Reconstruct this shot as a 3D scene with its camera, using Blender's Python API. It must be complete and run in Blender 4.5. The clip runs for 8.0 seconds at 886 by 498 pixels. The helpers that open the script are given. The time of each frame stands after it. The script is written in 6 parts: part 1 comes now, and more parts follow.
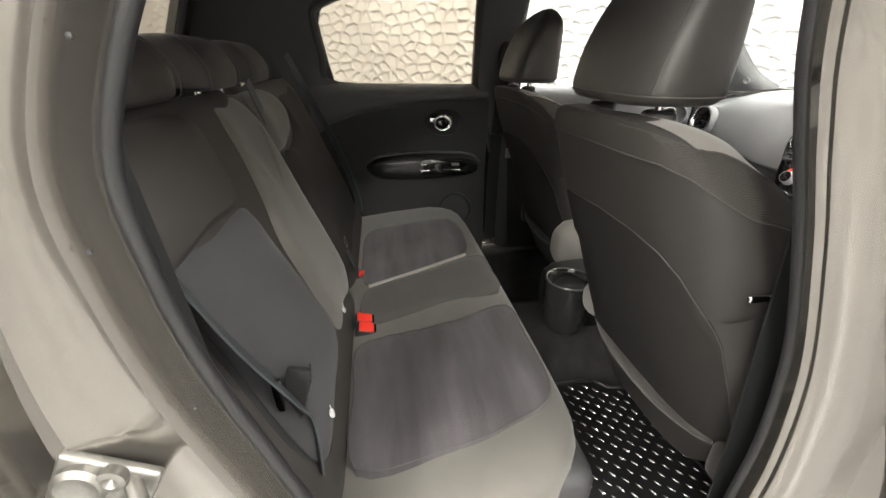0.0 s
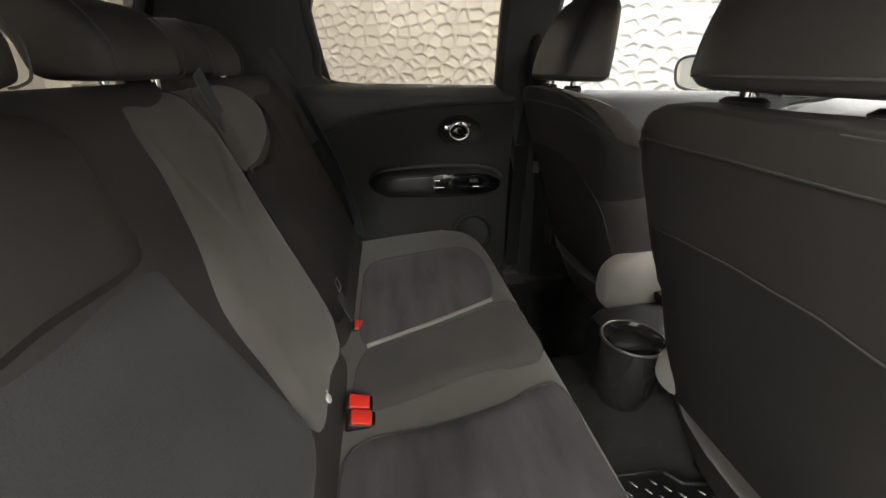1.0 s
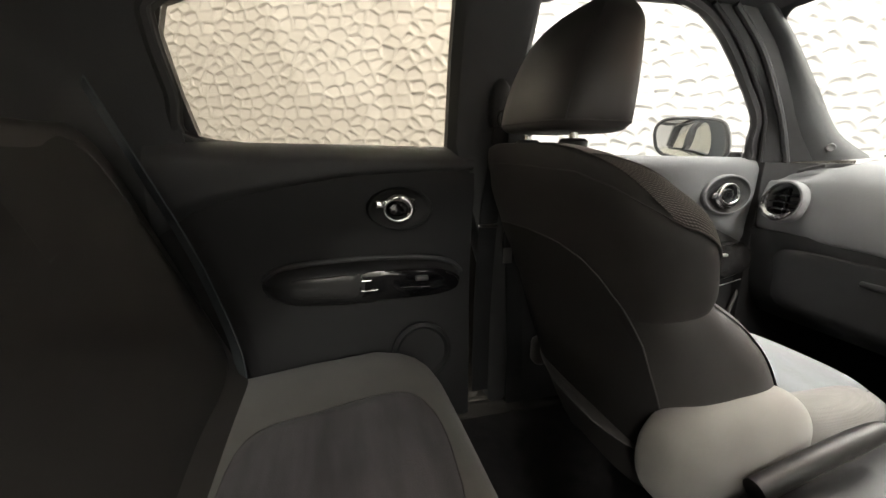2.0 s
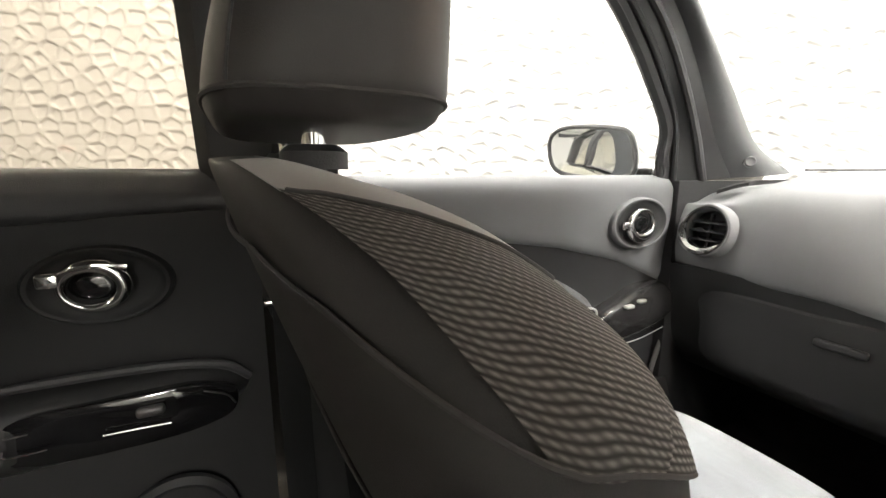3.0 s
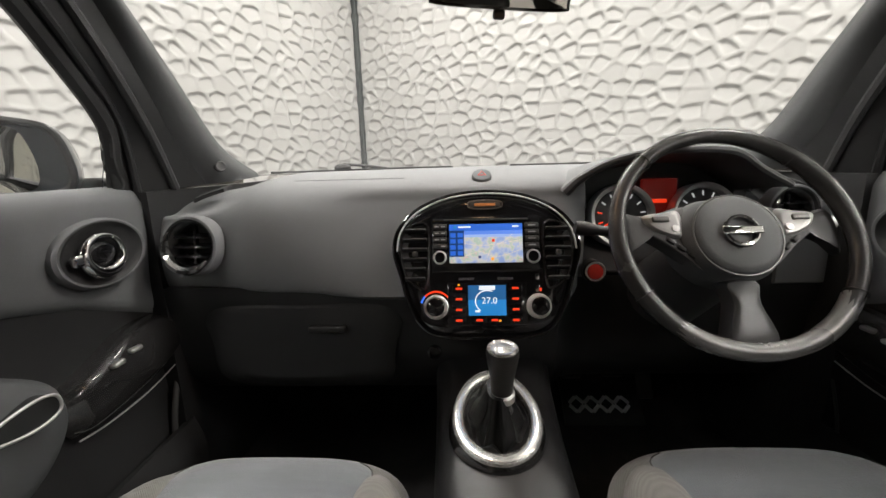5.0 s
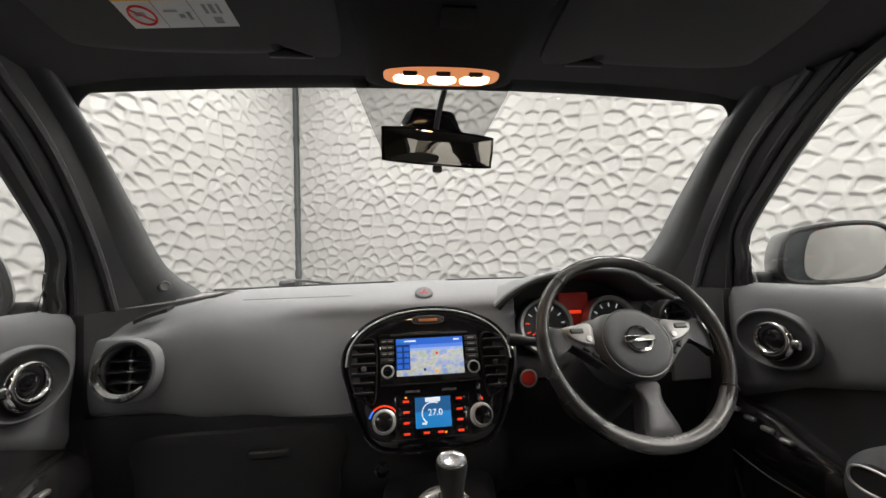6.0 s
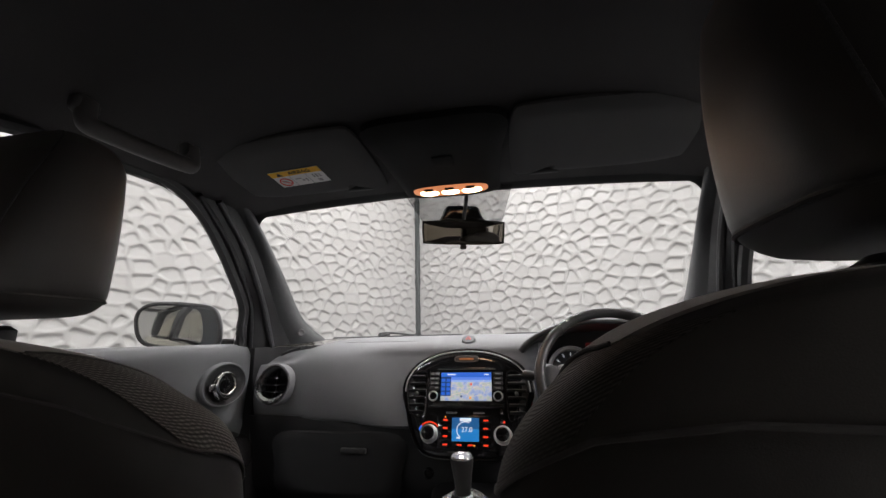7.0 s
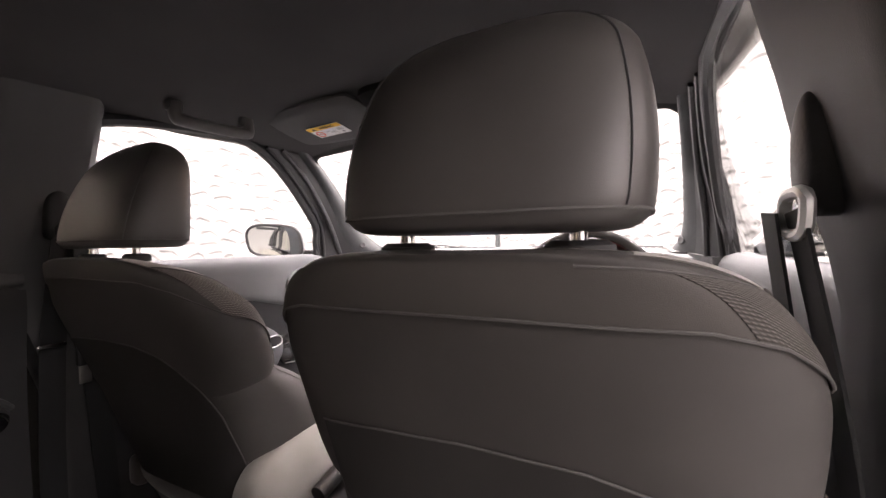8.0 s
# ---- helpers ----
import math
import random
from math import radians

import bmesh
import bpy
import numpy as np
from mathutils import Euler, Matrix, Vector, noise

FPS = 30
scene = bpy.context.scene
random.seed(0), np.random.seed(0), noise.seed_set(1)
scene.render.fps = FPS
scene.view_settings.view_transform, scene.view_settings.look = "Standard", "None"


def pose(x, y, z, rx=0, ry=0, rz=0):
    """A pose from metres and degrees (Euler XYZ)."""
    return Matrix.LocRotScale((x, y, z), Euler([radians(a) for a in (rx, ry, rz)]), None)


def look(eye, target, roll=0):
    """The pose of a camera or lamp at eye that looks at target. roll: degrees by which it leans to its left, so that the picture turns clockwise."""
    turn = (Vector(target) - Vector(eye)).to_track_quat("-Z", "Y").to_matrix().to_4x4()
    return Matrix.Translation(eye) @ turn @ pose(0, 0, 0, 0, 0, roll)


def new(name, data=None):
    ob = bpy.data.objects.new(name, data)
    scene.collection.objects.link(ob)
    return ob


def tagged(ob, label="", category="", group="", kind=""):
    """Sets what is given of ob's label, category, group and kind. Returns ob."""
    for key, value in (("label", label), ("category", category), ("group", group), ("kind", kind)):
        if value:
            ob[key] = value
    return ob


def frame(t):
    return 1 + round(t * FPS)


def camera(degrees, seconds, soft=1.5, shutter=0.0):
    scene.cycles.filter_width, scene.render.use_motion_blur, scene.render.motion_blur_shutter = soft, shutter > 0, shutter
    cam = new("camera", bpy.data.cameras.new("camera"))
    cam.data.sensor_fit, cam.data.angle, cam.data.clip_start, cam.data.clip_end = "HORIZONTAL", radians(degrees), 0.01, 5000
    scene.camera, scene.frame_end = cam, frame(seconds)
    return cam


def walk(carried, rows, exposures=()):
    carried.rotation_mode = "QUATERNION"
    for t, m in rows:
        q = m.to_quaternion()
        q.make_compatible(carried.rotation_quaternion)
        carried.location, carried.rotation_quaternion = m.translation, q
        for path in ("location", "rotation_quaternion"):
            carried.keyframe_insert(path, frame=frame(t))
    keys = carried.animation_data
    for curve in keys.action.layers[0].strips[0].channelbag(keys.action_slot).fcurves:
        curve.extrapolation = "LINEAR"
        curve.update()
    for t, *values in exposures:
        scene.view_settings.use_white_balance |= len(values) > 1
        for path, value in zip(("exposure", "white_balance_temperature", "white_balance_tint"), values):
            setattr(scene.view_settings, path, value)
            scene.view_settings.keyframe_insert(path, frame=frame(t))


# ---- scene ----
cam = camera(94.4, 8.0)
PATH = [
    (0, (1.019, -0.757, 1.187), (-0.775, -0.468, 0.352), 0.8),
    (0.5, (0.894, -0.758, 1.17), (-0.906, -0.495, 0.34), 0.9),
    (1, (0.738, -0.751, 1.15), (-1.074, -0.482, 0.347), 1.0),
    (1.2, (0.657, -0.738, 1.14), (-1.167, -0.431, 0.379), 1.3),
    (2.3, (0.154, -0.587, 1.091), (-1.716, 0.008, 0.702), 0.8),
    (2.5, (0.073, -0.526, 1.101), (-1.781, 0.122, 0.721), 0.7),
    (3, (-0.022, -0.327, 1.104), (-1.77, 0.53, 0.728), 0.2),
    (3.5, (-0.031, -0.217, 1.105), (-1.516, 1.056, 0.742), -0.3),
    (4, (-0.016, -0.18, 1.117), (-1.067, 1.477, 0.732), -0.5),
    (4.5, (-0.039, -0.177, 1.106), (-0.58, 1.707, 0.707), -1.1),
    (4.7, (-0.037, -0.171, 1.112), (-0.388, 1.753, 0.692), -1.5),
    (5.8, (-0.075, -0.225, 1.144), (0.182, 1.756, 1.042), -1.8),
    (6, (-0.072, -0.257, 1.154), (0.175, 1.726, 1.232), -1.8),
    (6.5, (-0.024, -0.396, 1.143), (0.055, 1.568, 1.514), -1.8),
    (7, (0.172, -0.558, 1.100), (-0.210, 1.379, 1.524), -1.3),
    (7.1, (0.210, -0.585, 1.098), (-0.255, 1.322, 1.508), -0.7),
    (7.5, (0.372, -0.64, 1.106), (-0.347, 1.205, 1.385), -0.9),
    (8, (0.524, -0.693, 1.127), (-0.369, 1.096, 1.101), -0.9),
]
EXPOSURES = [(0.0, 1.27, 6450, 8), (0.5, 1.37, 6400, 6), (1.0, 0.82, 6450, 8), (2.5, 1.20, 6600, 8), (3.0, 1.42, 6550, 9), (3.5, 1.12, 6550, 9), (4.0, 0.48, 6500, 10), (4.5, 0.0, 6500, 10), (6.0, -0.28, 6400, 10), (6.5, -0.43, 6200, 12), (7.0, -0.38, 6200, 14), (7.5, 0.38, 7150, 30), (8.0, 1.25, 6600, 24)]
walk(cam, [(t, look(eye, target, roll)) for t, eye, target, roll in PATH], EXPOSURES)

# ---- light ----
world = bpy.data.worlds.new("studio_world")
scene.world = world
world.use_nodes = True
world.node_tree.nodes["Background"].inputs[0].default_value = (0.8, 0.85, 1.0, 1)
world.node_tree.nodes["Background"].inputs[1].default_value = 0.02

CORNER = Vector((-0.88, 3.42, 0.0))
TURN = radians(-29.0)
FRONT = Vector((math.cos(TURN), math.sin(TURN), 0))      # along the front wall
SIDE = Vector((math.sin(TURN), -math.cos(TURN), 0))      # along the side wall, backwards
ROOM_L, ROOM_W, ROOM_H = 9.6, 8.0, 3.14


def room(a, b, z):
    """A place in the studio: a metres along the front wall, b metres back from it."""
    return CORNER + FRONT * a + SIDE * b + Vector((0, 0, z))


# Ceiling lamps are unseen; the 7.4 column is extra, lighting the cabin from the right.
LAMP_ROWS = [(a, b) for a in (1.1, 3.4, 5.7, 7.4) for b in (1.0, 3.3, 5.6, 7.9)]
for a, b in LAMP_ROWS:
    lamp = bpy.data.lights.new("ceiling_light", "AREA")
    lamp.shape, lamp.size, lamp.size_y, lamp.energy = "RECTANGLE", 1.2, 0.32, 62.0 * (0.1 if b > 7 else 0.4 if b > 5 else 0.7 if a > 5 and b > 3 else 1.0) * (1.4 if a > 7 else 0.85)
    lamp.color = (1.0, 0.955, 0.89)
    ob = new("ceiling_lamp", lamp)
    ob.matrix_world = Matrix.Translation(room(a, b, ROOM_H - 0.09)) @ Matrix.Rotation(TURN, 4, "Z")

# ---- materials ----
MATS = {}


def surf(name, color, rough=0.5, metal=0.0, var=0.12, scale=9.0, grain=240.0, bump=0.12, coat=0.0, spec=0.5, sheen=0.0, trans=0.0, emit=None, power=0.0, rvar=0.08, weave=0.0, weave_depth=0.0, tones=(0.6, 2.4), laid=False, streak=0.0):
    if name in MATS:
        return MATS[name]
    m = bpy.data.materials.new(name)
    m.use_nodes = True
    nt = m.node_tree
    n, l = nt.nodes, nt.links
    b = n["Principled BSDF"]
    b.inputs["Roughness"].default_value = rough
    b.inputs["Metallic"].default_value = metal
    b.inputs["Specular IOR Level"].default_value = spec
    b.inputs["Coat Weight"].default_value = coat
    b.inputs["Coat Roughness"].default_value = 0.05
    b.inputs["Sheen Weight"].default_value = sheen
    b.inputs["Transmission Weight"].default_value = trans
    b.inputs["Base Color"].default_value = (*color, 1)
    if emit:
        b.inputs["Emission Color"].default_value = (*emit, 1)
        b.inputs["Emission Strength"].default_value = power
    tc = n.new("ShaderNodeTexCoord")
    if var > 0:
        big = n.new("ShaderNodeTexNoise")
        big.inputs["Scale"].default_value = scale
        big.inputs["Detail"].default_value = 5
        l.new(tc.outputs["Object"], big.inputs["Vector"])
        fine = n.new("ShaderNodeTexNoise")
        fine.inputs["Scale"].default_value = grain
        fine.inputs["Detail"].default_value = 3
        l.new(tc.outputs["Object"], fine.inputs["Vector"])
        add = n.new("ShaderNodeMath")
        add.operation = "MULTIPLY_ADD"
        add.inputs[1].default_value = 0.45
        l.new(fine.outputs["Fac"], add.inputs[0])
        l.new(big.outputs["Fac"], add.inputs[2])
        ramp = n.new("ShaderNodeMapRange")
        ramp.inputs["From Min"].default_value = 0.35
        ramp.inputs["From Max"].default_value = 1.1
        ramp.inputs["To Min"].default_value = 1 - var
        ramp.inputs["To Max"].default_value = 1 + var
        l.new(add.outputs[0], ramp.inputs["Value"])
        mix = n.new("ShaderNodeVectorMath")
        mix.operation = "SCALE"
        mix.inputs[0].default_value = color
        l.new(ramp.outputs[0], mix.inputs["Scale"])
        l.new(mix.outputs[0], b.inputs["Base Color"])
        if streak:
            mp = n.new("ShaderNodeMapping")
            mp.inputs["Scale"].default_value = (4.0, 24.0, 4.0)
            l.new(tc.outputs["Object"], mp.inputs["Vector"])
            ln = n.new("ShaderNodeTexNoise")
            ln.inputs["Scale"].default_value = 1.0
            ln.inputs["Detail"].default_value = 4
            l.new(mp.outputs[0], ln.inputs["Vector"])
            pile = n.new("ShaderNodeMapRange")
            pile.inputs["From Min"].default_value = 0.32
            pile.inputs["From Max"].default_value = 0.68
            pile.inputs["To Min"].default_value = 1 - streak
            pile.inputs["To Max"].default_value = 1 + streak
            l.new(ln.outputs["Fac"], pile.inputs["Value"])
            brushed = n.new("ShaderNodeVectorMath")
            brushed.operation = "SCALE"
            l.new(mix.outputs[0], brushed.inputs[0])
            l.new(pile.outputs[0], brushed.inputs["Scale"])
            l.new(brushed.outputs[0], b.inputs["Base Color"])
        rr = n.new("ShaderNodeMapRange")
        rr.inputs["To Min"].default_value = max(0.02, rough - rvar)
        rr.inputs["To Max"].default_value = min(1, rough + rvar)
        l.new(big.outputs["Fac"], rr.inputs["Value"])
        l.new(rr.outputs[0], b.inputs["Roughness"])
        height = fine.outputs["Fac"]
        if weave:
            waves = []
            for way in (((1.0, 0.0, 0.0), (0.0, 1.0, 0.0)) if laid else ((0.8, 0.8, 0.0), (0.0, 0.0, 1.0))):
                dot = n.new("ShaderNodeVectorMath")
                dot.operation = "DOT_PRODUCT"
                dot.inputs[1].default_value = [c * weave for c in way]
                l.new(tc.outputs["UV" if laid else "Object"], dot.inputs[0])
                w = n.new("ShaderNodeMath")
                w.operation = "SINE"
                l.new(dot.outputs["Value"], w.inputs[0])
                half = n.new("ShaderNodeMath")
                half.operation = "MULTIPLY_ADD"
                half.inputs[1].default_value = 0.5 if waves or not laid else 0.3
                half.inputs[2].default_value = 0.5 if waves or not laid else 0.7
                l.new(w.outputs[0], half.inputs[0])
                waves.append(half)
            prod = n.new("ShaderNodeMath")
            prod.operation = "MULTIPLY"
            l.new(waves[0].outputs[0], prod.inputs[0])
            l.new(waves[1].outputs[0], prod.inputs[1])
            dark = n.new("ShaderNodeMapRange")
            dark.inputs["To Min"].default_value = tones[0]
            dark.inputs["To Max"].default_value = tones[1]
            l.new(prod.outputs[0], dark.inputs["Value"])
            mix2 = n.new("ShaderNodeVectorMath")
            mix2.operation = "SCALE"
            l.new(mix.outputs[0], mix2.inputs[0])
            l.new(dark.outputs[0], mix2.inputs["Scale"])
            l.new(mix2.outputs[0], b.inputs["Base Color"])
            height = prod.outputs[0]
        if bump:
            bp = n.new("ShaderNodeBump")
            bp.inputs["Strength"].default_value = weave_depth or bump
            bp.inputs["Distance"].default_value = 0.002
            l.new(height, bp.inputs["Height"])
            l.new(bp.outputs[0], b.inputs["Normal"])
    MATS[name] = m
    return m


WALL = surf("white_wall_panel", (0.44, 0.436, 0.428), 0.45, var=0.05, scale=2, grain=60, bump=0.06)
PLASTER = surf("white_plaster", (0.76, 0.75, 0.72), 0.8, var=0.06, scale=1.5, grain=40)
PLASTER_LOW_BOUNCE = surf("low_bounce_grey_plaster", (0.42, 0.415, 0.40), 0.8, var=0.08, scale=1.5, grain=40)
CONCRETE = surf("grey_resin_floor", (0.27, 0.267, 0.26), 0.28, var=0.2, scale=1.2, grain=30, bump=0.05)
SHUTTER = surf("shutter_metal", (0.62, 0.60, 0.52), 0.45, 0.3, var=0.08)
BLACK_TRIM = surf("black_trim", (0.018, 0.018, 0.019), 0.5, var=0.2)
PAD = surf("soft_grey_plastic", (0.172, 0.176, 0.182), 0.85, var=0.10, scale=5, grain=900, bump=0.35, spec=0.12)
DARK = surf("dark_moulded_plastic", (0.046, 0.046, 0.048), 0.5, var=0.15, scale=6, grain=800, bump=0.3)
DOORPAD = surf("door_soft_trim", (0.070, 0.073, 0.077), 0.6, var=0.10, scale=6, grain=900, bump=0.3)
LOWBLACK = surf("black_grained_plastic", (0.020, 0.020, 0.021), 0.55, var=0.15, scale=6, grain=800, bump=0.3, spec=0.3)
PILLAR = surf("grey_pillar_plastic", (0.034, 0.034, 0.035), 0.55, var=0.1, scale=6, grain=900, bump=0.3)
DOORTOP = surf("soft_door_top", (0.118, 0.121, 0.126), 0.7, spec=0.3, var=0.10, scale=5, grain=900, bump=0.3)
APILLAR = surf("grey_windscreen_pillar", (0.050, 0.052, 0.054), 0.55, var=0.1, scale=6, grain=900, bump=0.3)
PIANO = surf("gloss_black", (0.008, 0.008, 0.009), 0.08, var=0.1, bump=0.0, coat=0.6, rvar=0.03)
GLOSSGREY = surf("gloss_dark_grey_paint", (0.035, 0.034, 0.035), 0.16, 0.3, var=0.1, bump=0.0, coat=1.0, rvar=0.03)
CHROME = surf("chrome", (0.78, 0.78, 0.78), 0.1, 1.0, var=0.05, bump=0.0, rvar=0.04)
SATIN = surf("satin_silver", (0.62, 0.62, 0.61), 0.42, 0.7, var=0.06, bump=0.03)
BRUSHED = surf("polished_silver_trim", (0.72, 0.715, 0.705), 0.24, 0.75, var=0.06, bump=0.0)
RIMLEATHER = surf("gloss_worn_leather", (0.034, 0.033, 0.033), 0.25, var=0.15, scale=20, grain=600, bump=0.15)
SATIN_DARK = surf("satin_grey_trim", (0.13, 0.128, 0.126), 0.36, 0.6, var=0.06, bump=0.03)
STEEL = surf("zinc_steel", (0.26, 0.255, 0.24), 0.42, 0.9, var=0.2, scale=40)
CLOTH = surf("charcoal_cloth", (0.045, 0.0415, 0.0395), 0.62, var=0.2, scale=14, grain=1500, bump=0.16, spec=0.45)
VELOUR = surf("grey_velour", (0.072, 0.066, 0.071), 0.95, var=0.3, streak=0.3, scale=8, grain=500, bump=0.4, sheen=0.15, spec=0.2)
VELOUR_BLUE = surf("blue_grey_velour", (0.105, 0.115, 0.126), 0.95, streak=0.14, var=0.22, scale=11, grain=500, bump=0.4, sheen=0.5, spec=0.2)
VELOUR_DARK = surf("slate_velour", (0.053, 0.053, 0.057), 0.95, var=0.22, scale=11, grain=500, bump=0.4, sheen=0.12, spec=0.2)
# Seat cloth again, lightened for the light on its flank.
CLOTH_LIT = surf("lit_flank_cloth", (0.066, 0.062, 0.059), 0.6, var=0.16, scale=12, grain=1500, bump=0.16, spec=0.45)
TAUPE_BENCH = surf("bench_taupe_cloth", (0.122, 0.116, 0.106), 0.9, var=0.18, scale=12, grain=1500, bump=0.16, sheen=0.2, spec=0.25)
TAUPE = surf("taupe_cloth", (0.27, 0.256, 0.240), 0.9, var=0.16, scale=12, grain=1500, bump=0.16, sheen=0.3, spec=0.25)
TAUPE_DARK = surf("dark_taupe_cloth", (0.062, 0.057, 0.054), 0.88, var=0.16, scale=12, grain=1500, bump=0.16, sheen=0.3, spec=0.25)
# Seat cloth made lighter for the light its upward tilt catches.
BAND_LIT = surf("lit_band_cloth", (0.060, 0.055, 0.051), 0.7, var=0.18, scale=12, grain=1500, bump=0.16, spec=0.4)
KNIT = surf("woven_mesh_cloth", (0.112, 0.105, 0.098), 0.85, var=0.15, scale=10, grain=600, bump=0.5, weave=1200.0, weave_depth=0.5, tones=(0.4, 2.2), laid=True, spec=0.3)
KNIT_FINE = surf("fine_ribbed_cloth", (0.066, 0.061, 0.057), 0.8, var=0.15, scale=10, grain=600, bump=0.4, weave=1500.0, weave_depth=0.5, tones=(0.6, 1.6), laid=True, spec=0.3)
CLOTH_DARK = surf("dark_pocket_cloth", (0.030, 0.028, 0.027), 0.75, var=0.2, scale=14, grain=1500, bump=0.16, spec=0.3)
HEADCLOTH = surf("headrest_cloth", (0.055, 0.051, 0.049), 0.46, var=0.12, scale=14, grain=1500, bump=0.1, spec=0.5)
RIBBED = surf("ribbed_taupe_cloth", (0.135, 0.130, 0.122), 0.9, var=0.14, scale=12, grain=1500, bump=0.16, weave=2200.0, weave_depth=0.3, tones=(0.96, 1.08), sheen=0.3, spec=0.25)
# Tread grey lightened to stand for light falling in the dark footwell.
TREADPAD = surf("lit_grey_tread", (0.78, 0.78, 0.77), 0.4, var=0.25, scale=30)
STITCH = surf("grey_stitching", (0.07, 0.067, 0.065), 0.8, var=0.1)
HEADLINING = surf("dark_headlining", (0.052, 0.050, 0.051), 0.97, var=0.12, scale=8, grain=900, bump=0.4, spec=0.15)
CARPET = surf("black_carpet", (0.032, 0.031, 0.032), 1.0, var=0.35, scale=25, grain=500, bump=0.9, spec=0.1)
RUBBER = surf("black_rubber", (0.016, 0.016, 0.017), 0.42, var=0.2, bump=0.2)
TREAD = surf("worn_shiny_tread", (0.42, 0.42, 0.42), 0.25, 0.8, var=0.1)
WEB_DARK = surf("black_belt_webbing", (0.016, 0.017, 0.018), 0.7, var=0.1, grain=900, bump=0.5, spec=0.3)
WEBBING = surf("seat_belt_webbing", (0.054, 0.062, 0.068), 0.7, var=0.1, grain=900, bump=0.5)
LEATHER = surf("black_leather", (0.022, 0.021, 0.021), 0.36, var=0.15, scale=20, grain=600, bump=0.25)
RED = surf("red_plastic", (0.72, 0.035, 0.02), 0.4, var=0.05, bump=0.0)
PAINT = surf("bronze_grey_metallic_paint", (0.185, 0.172, 0.155), 0.22, 0.75, var=0.05, scale=3, grain=1500, bump=0.02, coat=1.0)
WHITE = surf("white_print", (0.75, 0.75, 0.75), 0.6, var=0.04, bump=0.0)
YELLOW = surf("yellow_print", (0.85, 0.50, 0.03), 0.6, var=0.04, bump=0.0)
PRINT_BLACK = surf("black_print", (0.02, 0.02, 0.02), 0.6, var=0.0)
GREYPRINT = surf("grey_print", (0.32, 0.32, 0.33), 0.6, var=0.0)
MIRROR = surf("mirror_silver", (0.85, 0.86, 0.86), 0.02, 1.0, var=0.0)
MIRROR_TINT = surf("dimming_mirror_silver", (0.60, 0.57, 0.53), 0.02, 1.0, var=0.0)
GLASS = surf("clear_glass", (0.97, 0.98, 0.975), 0.0, var=0.0, trans=1.0)
GLASS_TINT = surf("privacy_glass", (0.585, 0.535, 0.455), 0.0, var=0.0, trans=1.0)
GLASS_SHADE = surf("shaded_glass", (0.5, 0.5, 0.5), 0.0, var=0.0, trans=1.0)


def glow(name, color, power):
    return surf(name, tuple(c * 0.3 for c in color), 0.4, var=0.0, emit=color, power=power)


DIFFUSER = glow("light_diffuser", (1.0, 0.97, 0.92), 6.0)
BULB = glow("warm_bulb", (1.0, 0.66, 0.36), 9.0)
BULB_LENS = glow("warm_lens", (1.0, 0.36, 0.14), 0.75)
SCR_BLUE = glow("screen_blue", (0.03, 0.14, 0.62), 1.0)
SCR_DEEP = glow("screen_deep_blue", (0.02, 0.13, 0.34), 0.8)
SCR_NAVY = glow("screen_navy", (0.01, 0.05, 0.20), 0.7)
SCR_MAP = glow("screen_map", (0.50, 0.58, 0.80), 0.75)
SCR_SKY = glow("screen_sky", (0.12, 0.26, 0.80), 1.0)
SCR_HAZE = glow("screen_haze", (0.32, 0.46, 0.85), 1.0)
nt = SCR_MAP.node_tree
noise_tex, ramp = nt.nodes.new("ShaderNodeTexNoise"), nt.nodes.new("ShaderNodeValToRGB")
coords = nt.nodes.new("ShaderNodeTexCoord")
noise_tex.inputs["Scale"].default_value, noise_tex.inputs["Detail"].default_value = 75.0, 4
ramp.color_ramp.interpolation = "EASE"
ramp.color_ramp.elements[0].position, ramp.color_ramp.elements[0].color = 0.36, (0.30, 0.44, 0.78, 1)
ramp.color_ramp.elements[1].position, ramp.color_ramp.elements[1].color = 0.70, (0.86, 0.60, 0.55, 1)
for at, colour in ((0.46, (0.55, 0.62, 0.82, 1)), (0.55, (0.80, 0.76, 0.66, 1)), (0.62, (0.50, 0.66, 0.50, 1))):
    ramp.color_ramp.elements.new(at).color = colour
nt.links.new(coords.outputs["Object"], noise_tex.inputs["Vector"])
nt.links.new(noise_tex.outputs["Fac"], ramp.inputs["Fac"])
nt.links.new(ramp.outputs["Color"], nt.nodes["Principled BSDF"].inputs["Emission Color"])
SCR_LAND = glow("screen_land", (0.85, 0.72, 0.62), 0.9)
SCR_WHITE = glow("screen_white", (0.85, 0.90, 0.95), 1.0)
SCR_CYAN = glow("screen_cyan", (0.02, 0.22, 0.55), 1.0)
LED_RED = glow("red_led", (1.0, 0.05, 0.01), 0.85)
LED_AMBER = glow("amber_led", (1.0, 0.35, 0.02), 1.2)
LED_BLUE = glow("blue_led", (0.05, 0.2, 1.0), 1.0)
DIAL_RED = glow("dial_red", (0.16, 0.006, 0.003), 0.35)
DIAL_WHITE = glow("dial_white", (0.8, 0.8, 0.8), 0.5)


# ---- builders ----
def thing(name, at, label, category, group="", kind=""):
    ob = new(name)
    ob.empty_display_size = 0.05
    ob.location = at
    return tagged(ob, label, category, group, kind)


def base_of(ob):
    """The pose of a thing's Empty; parts lie at the origin, with their points in world metres."""
    return Matrix.Translation(ob.location) if ob.data is None else Matrix.Identity(4)


